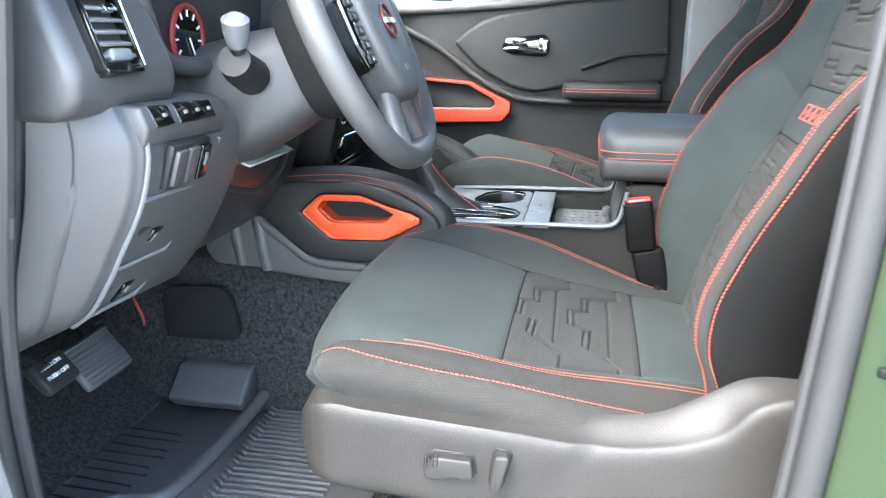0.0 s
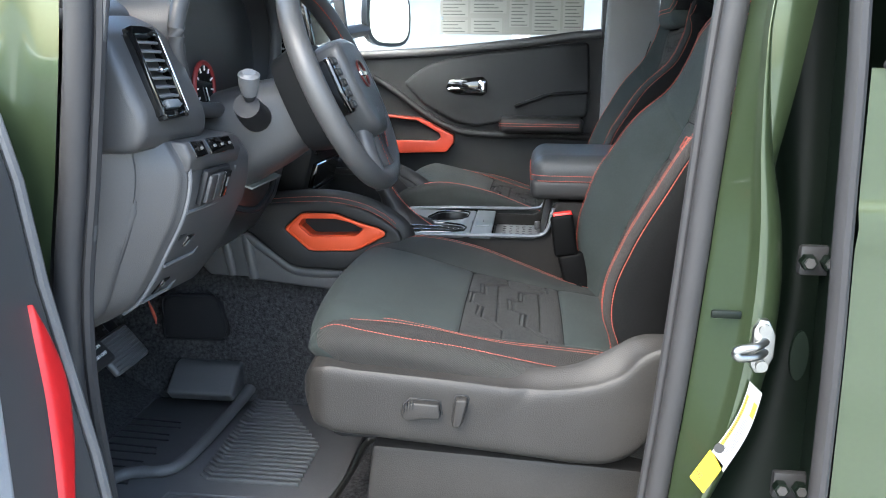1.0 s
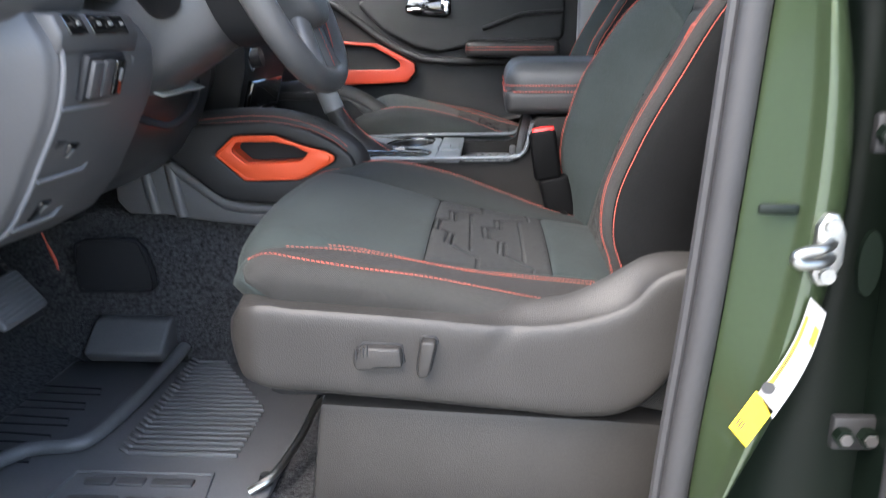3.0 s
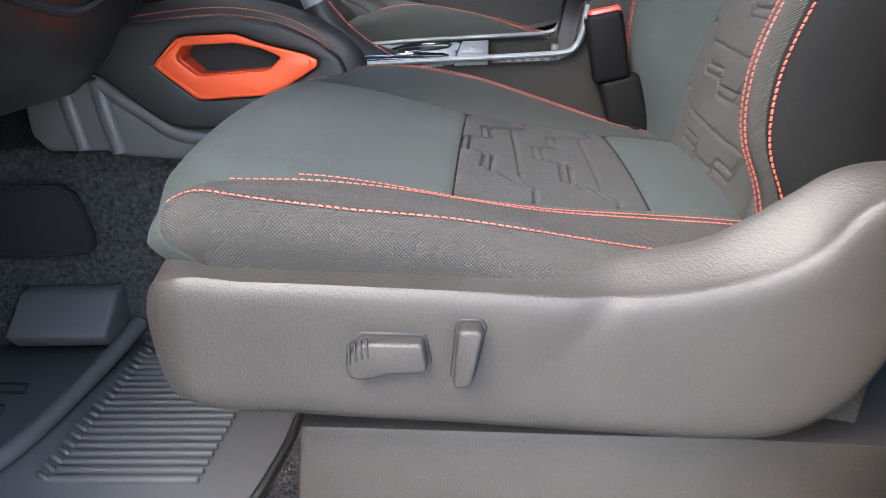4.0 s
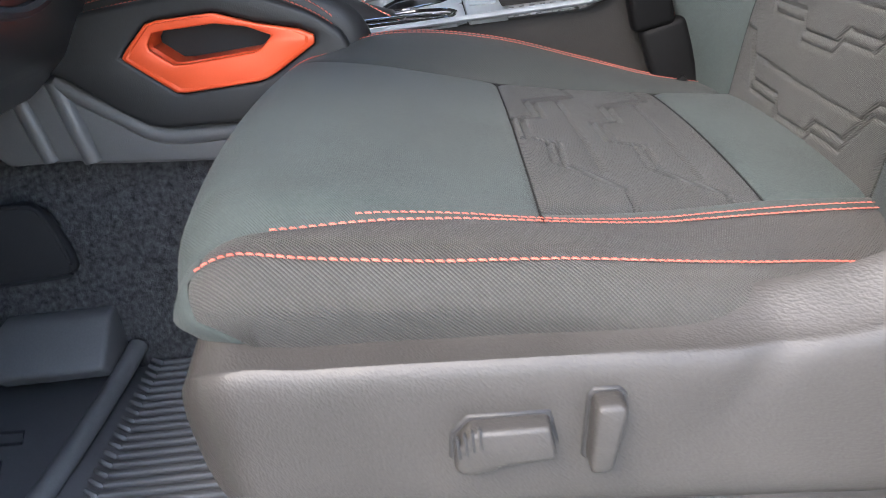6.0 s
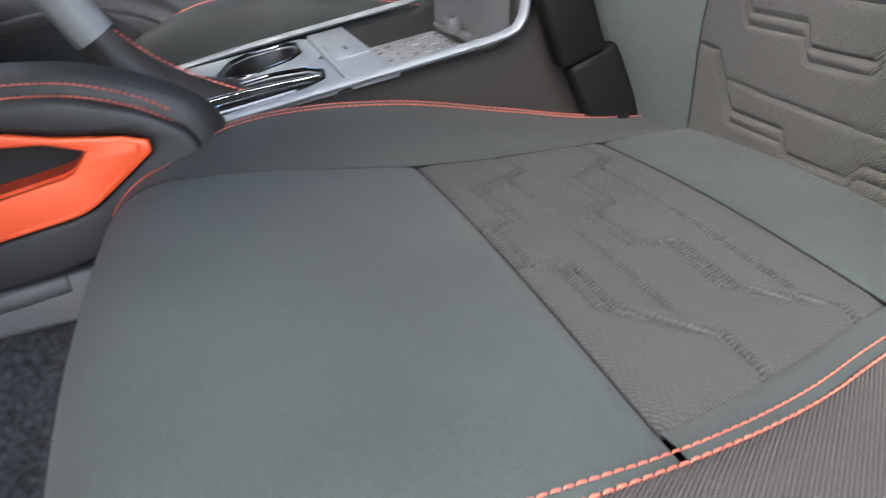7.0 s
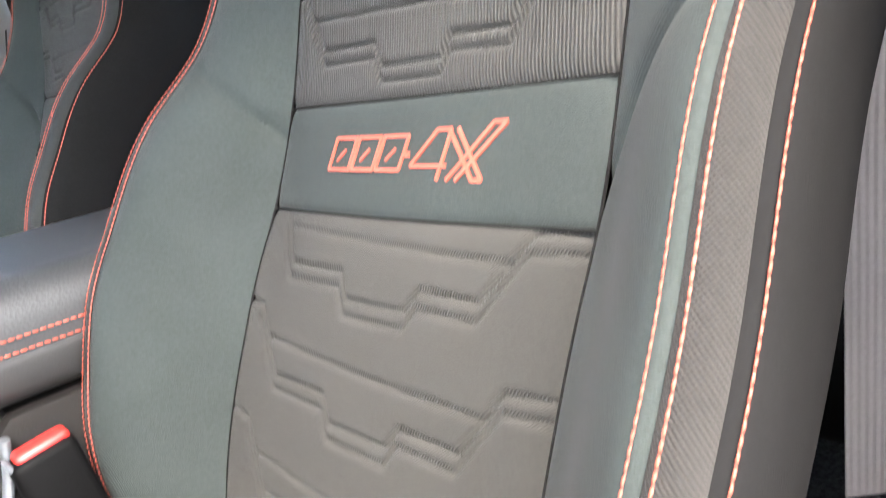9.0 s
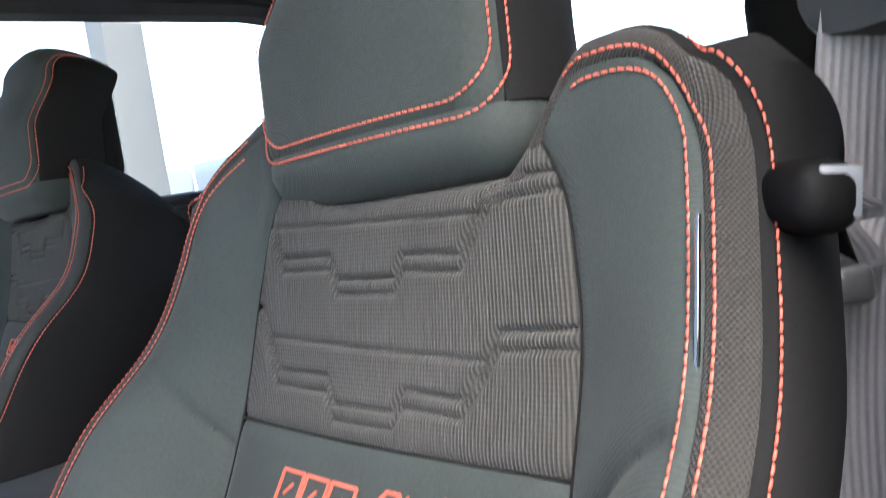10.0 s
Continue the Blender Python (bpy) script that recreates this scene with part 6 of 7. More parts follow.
ar = part("armrest", bm_box((0.02, PD - 0.055, 1.099), (0.25, 0.10, 0.046), 0.016, 4), LEATHER, pdoor, "black stitched door armrest")
for dz in (0.004, -0.003):
    P = [Vector(p) for p in smooth_path([(0.13, PD - 0.1055, 1.10 + dz), (-0.08, PD - 0.1055, 1.10 + dz), (-0.100, PD - 0.098, 1.10 + dz), (-0.1055, PD - 0.08, 1.10 + dz), (-0.1055, PD - 0.03, 1.10 + dz)], 8)]
    thread_row(P, [Vector((-0.3, -0.95, 0)).normalized()] * len(P), ar, 0.006, 0.0009, 0.0004)
TRI_O = [(-0.50, 0.998), (-0.268, 1.008), (-0.245, 1.035), (-0.246, 1.060), (-0.352, 1.112), (-0.50, 1.122)]
TRI_I = [(-0.50, 1.040), (-0.300, 1.042), (-0.285, 1.052), (-0.290, 1.066), (-0.360, 1.104), (-0.50, 1.114)]
pull = part("pull_trim", holed_prism(TRI_O, TRI_I, PD - 0.038, PD + 0.0, 0.003), DOOR_PULL, pdoor, "orange satin door pull trim")
part("pull_pocket", bm_prism(TRI_I, "y", PD - 0.012, PD - 0.004, 0.0), SOFT_BLACK, pull)
pane = part("pane", bm_box((-0.27, PD + 0.035, 1.53), (0.95, 0.005, 0.44), 0.0), GLASS, pdoor)
pane.visible_shadow = False
part("window_frame", tube([(0.205, PD + 0.03, 1.30), (0.205, PD + 0.02, 1.55), (0.19, PD - 0.02, 1.73)], 0.016, 8), PLASTIC_D, pdoor)
part("window_frame", tube([(0.19, PD - 0.02, 1.735), (-0.2, PD - 0.02, 1.74), (-0.45, PD, 1.69), (-0.80, PD + 0.02, 1.48)], 0.020, 8), HEADLINER, pdoor)
part("mirror_sail", bm_prism([(-0.80, 1.28), (-0.62, 1.29), (-0.585, 1.34), (-0.60, 1.48), (-0.70, 1.50), (-0.80, 1.45)], "y", PD + 0.02, PD + 0.045, 0.004), PLASTIC_D, pdoor)
MIRROR_AT = Vector((-0.490, 0.93, 1.423))
dm = thing("door_mirror", (-0.55, 0.90, 1.33), "black door mirror outside the passenger window", "mirror")
part("housing", loft([((-0.62, 0.93, 1.43), 0.055, 0.06, 0), ((-0.585, 0.935, 1.425), 0.105, 0.092, 0), ((-0.555, 0.935, 1.425), 0.110, 0.096, 0)]), PLASTIC_D, dm)
MIRROR = material("mirror_silver", (0.9, 0.92, 0.93), 0.02, metal=1.0, var=0.0)
part("glass", loft([((-0.558, 0.935, 1.425), 0.098, 0.084, 0), ((-0.552, 0.935, 1.425), 0.098, 0.084, 0)], 28), MIRROR, dm, "mirror glass")
for o in dm.children:
    o.data.transform(Matrix.Translation(MIRROR_AT) @ Matrix.Rotation(radians(-32), 4, "Z") @ Matrix.Translation((0.555, -0.935, -1.425)))
part("arm", tube([(-0.62, 0.735, 1.36), (-0.56, 0.87, 1.38)], 0.03, 10, flat=0.7), PLASTIC_D, dm)

# price sheet stuck inside the glass: unreadable print stands as bars
lab = thing("price_sheet", (-0.07, PD + 0.03, 1.36), "large grey printed price sheet stuck to the side window", "sheet")
ly = PD + 0.030
part("paper", bm_box((-0.075, ly, 1.52), (0.425, 0.0012, 0.315), 0.0), PAPER, lab)
rows_ = [(-0.255, 1.385, 0.085, 0.040), (-0.155, 1.388, 0.095, 0.045), (0.025, 1.42, 0.085, 0.10), (-0.255, 1.455, 0.085, 0.08), (-0.150, 1.45, 0.11, 0.05), (0.105, 1.44, 0.06, 0.12), (-0.150, 1.52, 0.11, 0.06), (-0.056, 1.455, 0.06, 0.14)]
for x, z, w_, h_ in rows_:
    fr = part("print_field", bm_box((x, ly - 0.0012, z), (w_, 0.0008, h_), 0.0), material("pale_field", (0.31, 0.31, 0.285), 0.7, var=0.05) if "pale_field" not in MATS else MATS["pale_field"], lab)
    for k in range(int(h_ / 0.010)):
        part("print_bar", bm_box((x - 0.06 * w_ * (k % 3), ly - 0.0019, z - h_ / 2 + 0.006 + 0.010 * k), (w_ * (0.8 - 0.12 * (k % 3)), 0.0006, 0.0028), 0.0), PAPER_D, fr)
part("print_band", bm_box((-0.150, ly - 0.0012, 1.482), (0.13, 0.0008, 0.012), 0.0), PAPER_D, lab)

# passenger side pillar behind the door and rear door inner side
structure(part("trim_pillar_passenger", bm_prism([(0.197, 0.55), (0.197, 1.30), (0.207, 1.55), (0.195, 1.75), (0.33, 1.75), (0.36, 1.30), (0.38, 0.55)], "y", 0.66, 0.78, 0.012, 3), PLASTIC_L, None), "grey trimmed centre pillar on the passenger side", "pillar")
rdp = thing("door_rear_passenger", (0.8, 0.70, 0.5), "closed rear passenger door with dark trim", "car door", kind="structure")
part("panel", bm_prism([(0.38, 0.55), (0.37, 1.375), (0.80, 1.385), (1.25, 1.40), (1.25, 0.55)], "y", 0.70, 0.76, 0.01), SOFT_BLACK, rdp)
part("belt_trim", tube([(0.37, 0.70, 1.378), (0.80, 0.70, 1.388), (1.25, 0.70, 1.403)], 0.014, 8), PLASTIC_D, rdp)
pn = part("pane", bm_box((0.83, 0.735, 1.56), (0.92, 0.005, 0.37), 0.0), GLASS_P, rdp)
pn.visible_shadow = False
part("frame_top", tube([(0.34, 0.70, 1.755), (0.9, 0.68, 1.77), (1.25, 0.66, 1.74)], 0.03, 8), HEADLINER, rdp)
part("frame_front", tube([(0.38, 0.73, 1.36), (0.385, 0.72, 1.60), (0.40, 0.69, 1.75)], 0.022, 8), PLASTIC_D, rdp)

# ---------------------------------------------------------------- rear bench
bench = thing("rear_bench", (1.05, 0, 0.60), "black fabric rear bench with tall backrest", "rear seat")
part("cushion", bm_box((0.92, 0, 0.80), (0.46, 1.30, 0.16), 0.05, 4), F_BLACK, bench)
part("backrest", bm_box((1.16, 0, 1.12), (0.12, 1.30, 0.56), 0.045, 4, Matrix.Rotation(radians(10), 4, "Y")), F_BLACK, bench)
for y in (-0.40, 0.40):
    part("headrest", bm_box((1.16, y, 1.47), (0.09, 0.24, 0.17), 0.04, 4), F_BLACK, bench)
    part("headrest_post", tube([(1.16, y - 0.05, 1.30), (1.16, y - 0.05, 1.42)], 0.007, 8), CHROME, bench)

# ---------------------------------------------------------------- driver's belt on the centre pillar
belt = thing("seat_belt", (0.40, -0.66, 1.0), "grey seat belt hanging from the centre pillar", "seat belt")


def strap(pts, w, th=0.0012, mat_=None, name="webbing", parent=belt, wide=(0, 1, 0)):
    P = smooth_path(pts, 8)
    wv = Vector(wide).normalized()
    vs, uv, d = [], [], 0.0
    for i, p in enumerate(P):
        if i:
            d += (p - P[i - 1]).length
        t = (P[min(i + 1, len(P) - 1)] - P[max(i - 1, 0)]).normalized()
        n = t.cross(wv).normalized()
        for s in (-0.5, -0.17, 0.17, 0.5):
            vs.append(p + wv * (w * s) + n * th)
            uv.append((s * w, d))
        for s in (0.5, 0.17, -0.17, -0.5):
            vs.append(p + wv * (w * s) - n * th)
            uv.append((s * w, d))
    m = len(P)
    fs = [(i * 8 + k, i * 8 + (k + 1) % 8, (i + 1) * 8 + (k + 1) % 8, (i + 1) * 8 + k) for i in range(m - 1) for k in range(8)]
    return part(name, Geo().add(vs, fs, uv), mat_ or BELT, parent)


wide = (0.70, -0.714, 0)
strap([(0.515, -0.655, 1.45), (0.505, -0.640, 1.36), (0.50, -0.628, 1.27), (0.497, -0.612, 1.15), (0.495, -0.606, 1.0), (0.495, -0.60, 0.85)], 0.046, wide=wide)
part("upper_guide", loft([((0.49, -0.645, 1.40), 0.030, 0.035, 0), ((0.52, -0.650, 1.41), 0.045, 0.05, 0), ((0.55, -0.655, 1.42), 0.04, 0.04, 0)]), PLASTIC_D, belt, "black upper belt guide")
strap([(0.49, -0.625, 1.27), (0.468, -0.615, 1.282), (0.46, -0.62, 1.265), (0.475, -0.625, 1.245), (0.49, -0.618, 1.225)], 0.048, 0.002, wide=wide, name="folded_webbing")
part("tongue", bm_box((0.478, -0.622, 1.232), (0.022, 0.052, 0.022), 0.006, 3, Matrix.Rotation(radians(-45), 4, "Z")), PLASTIC, belt, "grey belt tongue")
strap([(0.486, -0.628, 1.262), (0.478, -0.626, 1.250), (0.480, -0.624, 1.238)], 0.050, 0.003, wide=wide, name="folded_webbing")
structure(part("trim_pillar_driver", bm_prism([(0.44, 0.55), (0.43, 1.30), (0.50, 1.75), (0.62, 1.75), (0.58, 1.30), (0.56, 0.55)], "y", -0.80, -0.70, 0.012, 3), PLASTIC_D, None), "dark trimmed centre pillar on the driver's side", "pillar")
belt.location += Vector((-0.022, 0.004, 0.0))
# belt guide clip on the driver's seat shoulder
clip = thing("belt_guide", (0.285, -0.675, 1.29), "black plastic belt guide loop on the seat shoulder", "belt guide")
cm = Matrix.Rotation(radians(-38), 4, "Z") @ Matrix.Rotation(radians(8), 4, "Y")
part("loop", bm_box((0.292, -0.672, 1.291), (0.026, 0.042, 0.026), 0.010, 4, cm), BUCKLE_P, clip)
part("slot", bm_box((0.284, -0.687, 1.292), (0.016, 0.006, 0.018), 0.002, 2, cm), SATIN, clip)

# ---------------------------------------------------------------- centre pillar and rear door, driver's side
PIL = [  # height, then how far the flange, face and outer edge lean back
    (0.45, 0.130), (0.60, 0.138), (0.76, 0.148), (0.90, 0.160), (1.05, 0.170), (1.17, 0.177), (1.35, 0.190), (1.55, 0.215), (1.76, 0.265)]
FX = table([p[0] for p in PIL], [p[1] for p in PIL])
EDGE = table([0.45, 0.62, 0.72, 0.80, 0.90, 1.00, 1.10, 1.20, 1.35, 1.76], [0.165, 0.168, 0.185, 0.222, 0.255, 0.268, 0.262, 0.240, 0.224, 0.30])


def pillar_face(z, t):
    """The body side of the centre pillar between the flange (t=0) and the dark shut gap (t=1)."""
    x0, x1 = FX(z) + 0.018, EDGE(z)
    x1 = max(x1, x0 + 0.02)
    y0 = -0.855
    if t < 0.45:
        k = t / 0.45
        return (x0 + (x1 - x0) * 0.42 * k, y0 - 0.030 * k, z)
    if t < 0.60:
        k = (t - 0.45) / 0.15
        return (x0 + (x1 - x0) * (0.42 + 0.13 * k), y0 - 0.030 - 0.016 * ss(0, 1, k), z)
    k = (t - 0.60) / 0.40
    a = k * math.pi * 0.5
    return (x0 + (x1 - x0) * (0.55 + 0.45 * math.sin(a)), y0 - 0.046 + 0.045 * (1 - math.cos(a)) * 0.9, z)


pl = thing("centre_pillar", (0.2, -0.88, 0.5), "glossy dark green painted centre pillar with door striker", "pillar", kind="structure")
part("face", sheet(pillar_face, lin(0.45, 1.76, 60), lin(0, 1, 30), flip=True), GREEN, pl)
# the gap's shade comes from its dark colour as well as its depth
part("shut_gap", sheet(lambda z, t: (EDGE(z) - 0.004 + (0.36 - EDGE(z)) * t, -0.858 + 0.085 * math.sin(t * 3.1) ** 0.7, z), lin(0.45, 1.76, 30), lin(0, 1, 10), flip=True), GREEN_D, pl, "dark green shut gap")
BLADE = table([1.13, 1.20, 1.30, 1.45, 1.76], [0.002, 0.020, 0.040, 0.055, 0.06])
part("outer_skin", sheet(lambda z, t: (0.236 - BLADE(z) * 0.4 + BLADE(z) * t + 0.035 * max(0, z - 1.2), -0.888 - 0.004 * math.sin(t * math.pi) + 0.012 * t, z), lin(1.13, 1.76, 30), lin(0, 1, 10), flip=True), GREEN, pl)
seal_path = [(FX(z) + 0.004, -0.853, z) for z in lin(0.45, 1.76, 40)]
sl = part("door_seal", tube(seal_path, 0.0135, 12, flat=0.8, up=(0, 1, 0)), SEAL, pl, "grey rubber door seal")
part("seal_lip", tube([(FX(z) - 0.012, -0.846, z) for z in lin(0.45, 1.76, 40)], 0.006, 8, up=(0, 1, 0)), SEAL, sl)
part("inner_trim", sheet(lambda z, t: (FX(z) - 0.015 + 0.03 * t, -0.842 + 0.06 * t, z), lin(0.45, 1.76, 20), lin(0, 1, 4)), PLASTIC_D, pl)
# striker
stx, sty, stz = 0.243, -0.905, 0.978
sk = part("striker_plate", bm_prism([(stx - 0.012, stz - 0.022), (stx - 0.006, stz - 0.031), (stx + 0.004, stz - 0.030), (stx + 0.012, stz - 0.012), (stx + 0.012, stz + 0.014), (stx + 0.004, stz + 0.031), (stx - 0.006, stz + 0.031), (stx - 0.012, stz + 0.020)], "y", sty - 0.003, sty + 0.020, 0.002, 2), STEEL, pl, "bright zinc door striker")
part("striker_loop", tube(smooth_path([(stx + 0.002, sty, stz + 0.006), (stx - 0.012, sty - 0.018, stz + 0.006), (stx - 0.030, sty - 0.022, stz + 0.003), (stx - 0.034, sty - 0.022, stz - 0.001), (stx - 0.030, sty - 0.022, stz - 0.006), (stx - 0.010, sty - 0.014, stz - 0.007), (stx + 0.002, sty, stz - 0.006)], 6), 0.005, 10), STEEL, sk)
for dz in (0.021, -0.021):
    part("bolt", tube([(stx - 0.001, sty - 0.002, stz + dz), (stx - 0.001, sty - 0.008, stz + dz)], 0.0065, 12), STEEL, sk)
part("drain_plug", bm_box((0.205, -0.888, 1.008), (0.034, 0.006, 0.010), 0.003, 2), GREEN_D, pl)
# tyre label, with its print as bars
lb = thing("tyre_label", (0.22, -0.91, 0.86), "white and yellow paper tyre label stuck to the green pillar", "label")


def lab_pt(s, t, lift):
    """Along the label (s, from its top) and across it (t)."""
    c = Vector((0.2335, 0.936)).lerp(Vector((0.200, 0.848)), s)
    c.x += -0.006 * math.sin(s * math.pi) * -1
    d = Vector((0.0145, -0.0285)) * t * 0.9
    z = c.y + d.y * (0.55 + 0.45 * s)
    x = c.x + d.x * 1.15
    return (x, -0.9035 - lift, z)


part("sheet", sheet(lambda s, t: lab_pt(s, t, 0.0), lin(0, 1, 14), lin(0, 1, 6)), LABEL, lb)
part("yellow_band", sheet(lambda s, t: lab_pt(s, t, 0.0008), lin(0.16, 0.86, 12), lin(0.06, 0.22, 3)), YELLOW, lb)
part("yellow_tag", sheet(lambda s, t: (0.198 - 0.020 * s + 0.017 * t, -0.9035, 0.850 - 0.036 * s - 0.020 * t), lin(0, 1, 4), lin(0, 1, 4)), YELLOW, lb)
part("dark_stamp", sheet(lambda s, t: lab_pt(s, t, 0.0008), lin(0.16, 0.34, 4), lin(0.62, 0.9, 3)), YELLOW, lb)
for k in range(7):
    part("print_bar", sheet(lambda s, t: lab_pt(s, t, 0.0012), lin(0.40, 0.92, 8), lin(0.36 + 0.08 * k, 0.385 + 0.08 * k, 2)), PAPER_D, lb)
part("print_bar", sheet(lambda s, t: lab_pt(s, t, 0.0014), lin(0.20, 0.80, 8), lin(0.115, 0.165, 2)), INK, lb)
part("seal_dot", tube([Vector(lab_pt(0.90, 0.16, 0.0)), Vector(lab_pt(0.90, 0.16, 0.0016))], 0.006, 12), INK, lb)
for k in range(3):
    part("print_bar", sheet(lambda s, t, k=k: (0.198 - 0.020 * s + 0.017 * t, -0.9043, 0.850 - 0.036 * s - 0.020 * t), lin(0.65, 0.85, 2), lin(0.12 + 0.12 * k, 0.17 + 0.12 * k, 2)), INK, lb)

rd = thing("door_rear_driver", (0.8, -0.94, 0.5), "closed rear door in glossy dark green paint", "car door", kind="structure")


def skin(x, z):
    return -0.952 + 0.05 * max(0.0, (z - 1.24)) ** 1.5 + 0.012 * math.sin((z - 0.5) * 3.0) - 0.006 * math.exp(-((z - 1.12) / 0.015) ** 2)


RX = table([0.40, 0.81, 1.0, 1.13, 1.27, 1.45, 1.76], [0.310, 0.307, 0.303, 0.297, 0.291, 0.283, 0.315])
part("skin", sheet(lambda z, t: (RX(z) + 0.012 + (1.15 - RX(z)) * t, skin(0, z), z), lin(0.40, 1.278, 40), lin(0, 1, 12), flip=True), GREEN, rd)
part("belt_trim", bm_box((0.80, -0.953, 1.281), (0.98, 0.012, 0.008), 0.003, 2), SEAL, rd)
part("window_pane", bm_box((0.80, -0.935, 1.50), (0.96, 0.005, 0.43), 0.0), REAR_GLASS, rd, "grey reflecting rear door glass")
part("edge_seal", tube([(RX(z), -0.940 + 0.04 * max(0, z - 1.27), z) for z in lin(0.40, 1.76, 30)], 0.0095, 10, flat=1.3, up=(0, 1, 0)), SEAL, rd, "grey rubber edge seal")
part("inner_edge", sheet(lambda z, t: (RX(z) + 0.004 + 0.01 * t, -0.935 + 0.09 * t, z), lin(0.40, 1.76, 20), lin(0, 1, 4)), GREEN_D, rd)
part("sill", bm_box((0.80, -0.935, 1.73), (0.96, 0.03, 0.06), 0.01), GREEN, rd)
for z in (0.795, 1.07):
    hg = part("hinge", bm_box((0.303, -0.872, z), (0.045, 0.012, 0.034), 0.004, 2), PLASTIC_D, rd, "dark door hinge")
    for dx in (-0.012, 0.010):
        part("bolt", tube([(0.300 + dx, -0.878, z), (0.300 + dx, -0.888, z)], 0.009, 6), GREEN_D, hg)
        part("bolt_head", tube([(0.300 + dx, -0.886, z), (0.300 + dx, -0.8905, z)], 0.006, 6), PLASTIC, hg)
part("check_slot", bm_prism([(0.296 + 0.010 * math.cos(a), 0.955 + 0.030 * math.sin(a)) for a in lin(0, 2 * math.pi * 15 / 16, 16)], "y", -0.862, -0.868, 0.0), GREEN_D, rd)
# sill and lower body under the opening
structure(part("sill_driver", bm_prism([(-0.80, 0.54), (-0.80, 0.50), (-0.90, 0.49), (-0.93, 0.44), (-0.93, 0.30), (-0.78, 0.30), (-0.74, 0.54)], "x", -0.75, 0.45, 0.006, 3), GREEN, None), "dark green door sill", "sill")
structure(part("trim_sill_plate", bm_prism([(-0.79, 0.552), (-0.80, 0.541), (-0.735, 0.541), (-0.74, 0.556)], "x", -0.60, 0.13, 0.003, 2), PLASTIC_D, None), "black plastic sill plate", "trim")
structure(part("roof_rail_driver", tube([(-0.80, -0.80, 1.50), (-0.45, -0.78, 1.70), (-0.05, -0.75, 1.79), (0.9, -0.73, 1.80), (1.3, -0.72, 1.75)], 0.055, 12), GREEN, None), "dark green roof rail over the door opening", "roof rail")
structure(part("roof_skin", bm_prism([(-0.45, 1.72), (-0.1, 1.835), (0.9, 1.85), (1.3, 1.79), (1.3, 1.80), (0.9, 1.865), (-0.1, 1.85), (-0.46, 1.735)], "y", -0.76, 0.76, 0.0), GREEN, None), "dark green painted roof", "roof")
for sg in (-1, 1):
    structure(part("side_rear_cab", bm_box((1.27, sg * 0.86, 1.1), (0.10, 0.16, 1.30), 0.04, 3), GREEN, None), "dark green rear cab corner", "body side")

# ---------------------------------------------------------------- hinge pillar and open driver's door
AX = table([0.45, 0.70, 0.90, 0.96, 1.15, 1.344, 1.50], [-0.572, -0.585, -0.597, -0.594, -0.566, -0.540, -0.53])
hp = thing("hinge_pillar", (-0.65, -0.88, 0.5), "glossy dark green front hinge pillar with grey seal", "pillar", kind="structure")
part("face", sheet(lambda z, t: (AX(z) - 0.02 - 0.30 * t, -0.868 - 0.012 * ss(0.1, 0.25, t) + 0.008 * ss(0.55, 0.6, t) * (1 if z < 1.22 else 0), z), lin(0.45, 1.50, 36), lin(0, 1, 24)), GREEN, hp)
part("door_seal", tube([(AX(z), -0.862, z) for z in lin(0.45, 1.50, 30)], 0.017, 12, flat=0.8, up=(0, 1, 0)), SEAL, hp, "grey rubber door seal")
part("seal_lip", tube([(AX(z) + 0.021, -0.852, z) for z in lin(0.45, 1.50, 30)], 0.008, 8, up=(0, 1, 0)), SEAL, hp)
TX = table([0.45, 0.705, 0.93, 1.10, 1.288, 1.345, 1.50], [-0.562, -0.574, -0.572, -0.545, -0.518, -0.508, -0.49])
part("inner_trim", sheet(lambda z, t: (TX(z) + 0.0 - 0.045 * t, -0.850 + 0.05 * t, z), lin(0.45, 1.50, 30), lin(0, 1, 4), flip=True), PLASTIC, hp)
part("trim_edge", tube([(TX(z) - 0.005, -0.852, z) for z in lin(0.45, 1.50, 30)], 0.005, 8, up=(0, 1, 0)), PLASTIC, hp)
part("wiring_boot", tube(smooth_path([(-0.68, -0.875, 1.09), (-0.66, -0.93, 1.10), (-0.67, -0.99, 1.10)], 6), 0.026, 14), RUBBER, hp, "black rubber wiring boot")
part("panel_ridge", tube(smooth_path([(-0.86, -0.878, 1.215), (-0.66, -0.884, 1.210), (-0.645, -0.884, 1.19), (-0.640, -0.884, 1.05)], 6), 0.006, 8), GREEN, hp)
structure(part("fender", sheet(lambda x, z: (x, -0.955 + 0.03 * ss(0.6, 1.2, z) * 0 + 0.10 * max(0, z - 1.05) ** 1.4, z), lin(-1.6, -0.86, 12), lin(0.45, 1.28, 20)), GREEN, None), "dark green front wing", "wing")

ddoor = thing("door_driver", (-0.62, -1.35, 0.5), "open driver's door with grey trim and red inlay", "car door", kind="structure")
OUT = [(-0.665, 1.255), (-0.625, 1.215), (-0.606, 1.14), (-0.590, 1.02), (-0.572, 0.93), (-0.545, 0.80), (-0.532, 0.71), (-0.530, 0.52), (-0.56, 0.45), (-0.675, 0.45), (-0.675, 1.25)]
part("trim_panel", bm_prism(OUT, "y", -1.895, -0.916, 0.010, 3), PLASTIC, ddoor)
part("edge_seal", tube([(p[0] + 0.001, -0.912, p[1]) for p in OUT[:8]], 0.007, 8, up=(0, 1, 0)), RUBBER, ddoor, "black rubber edge seal")
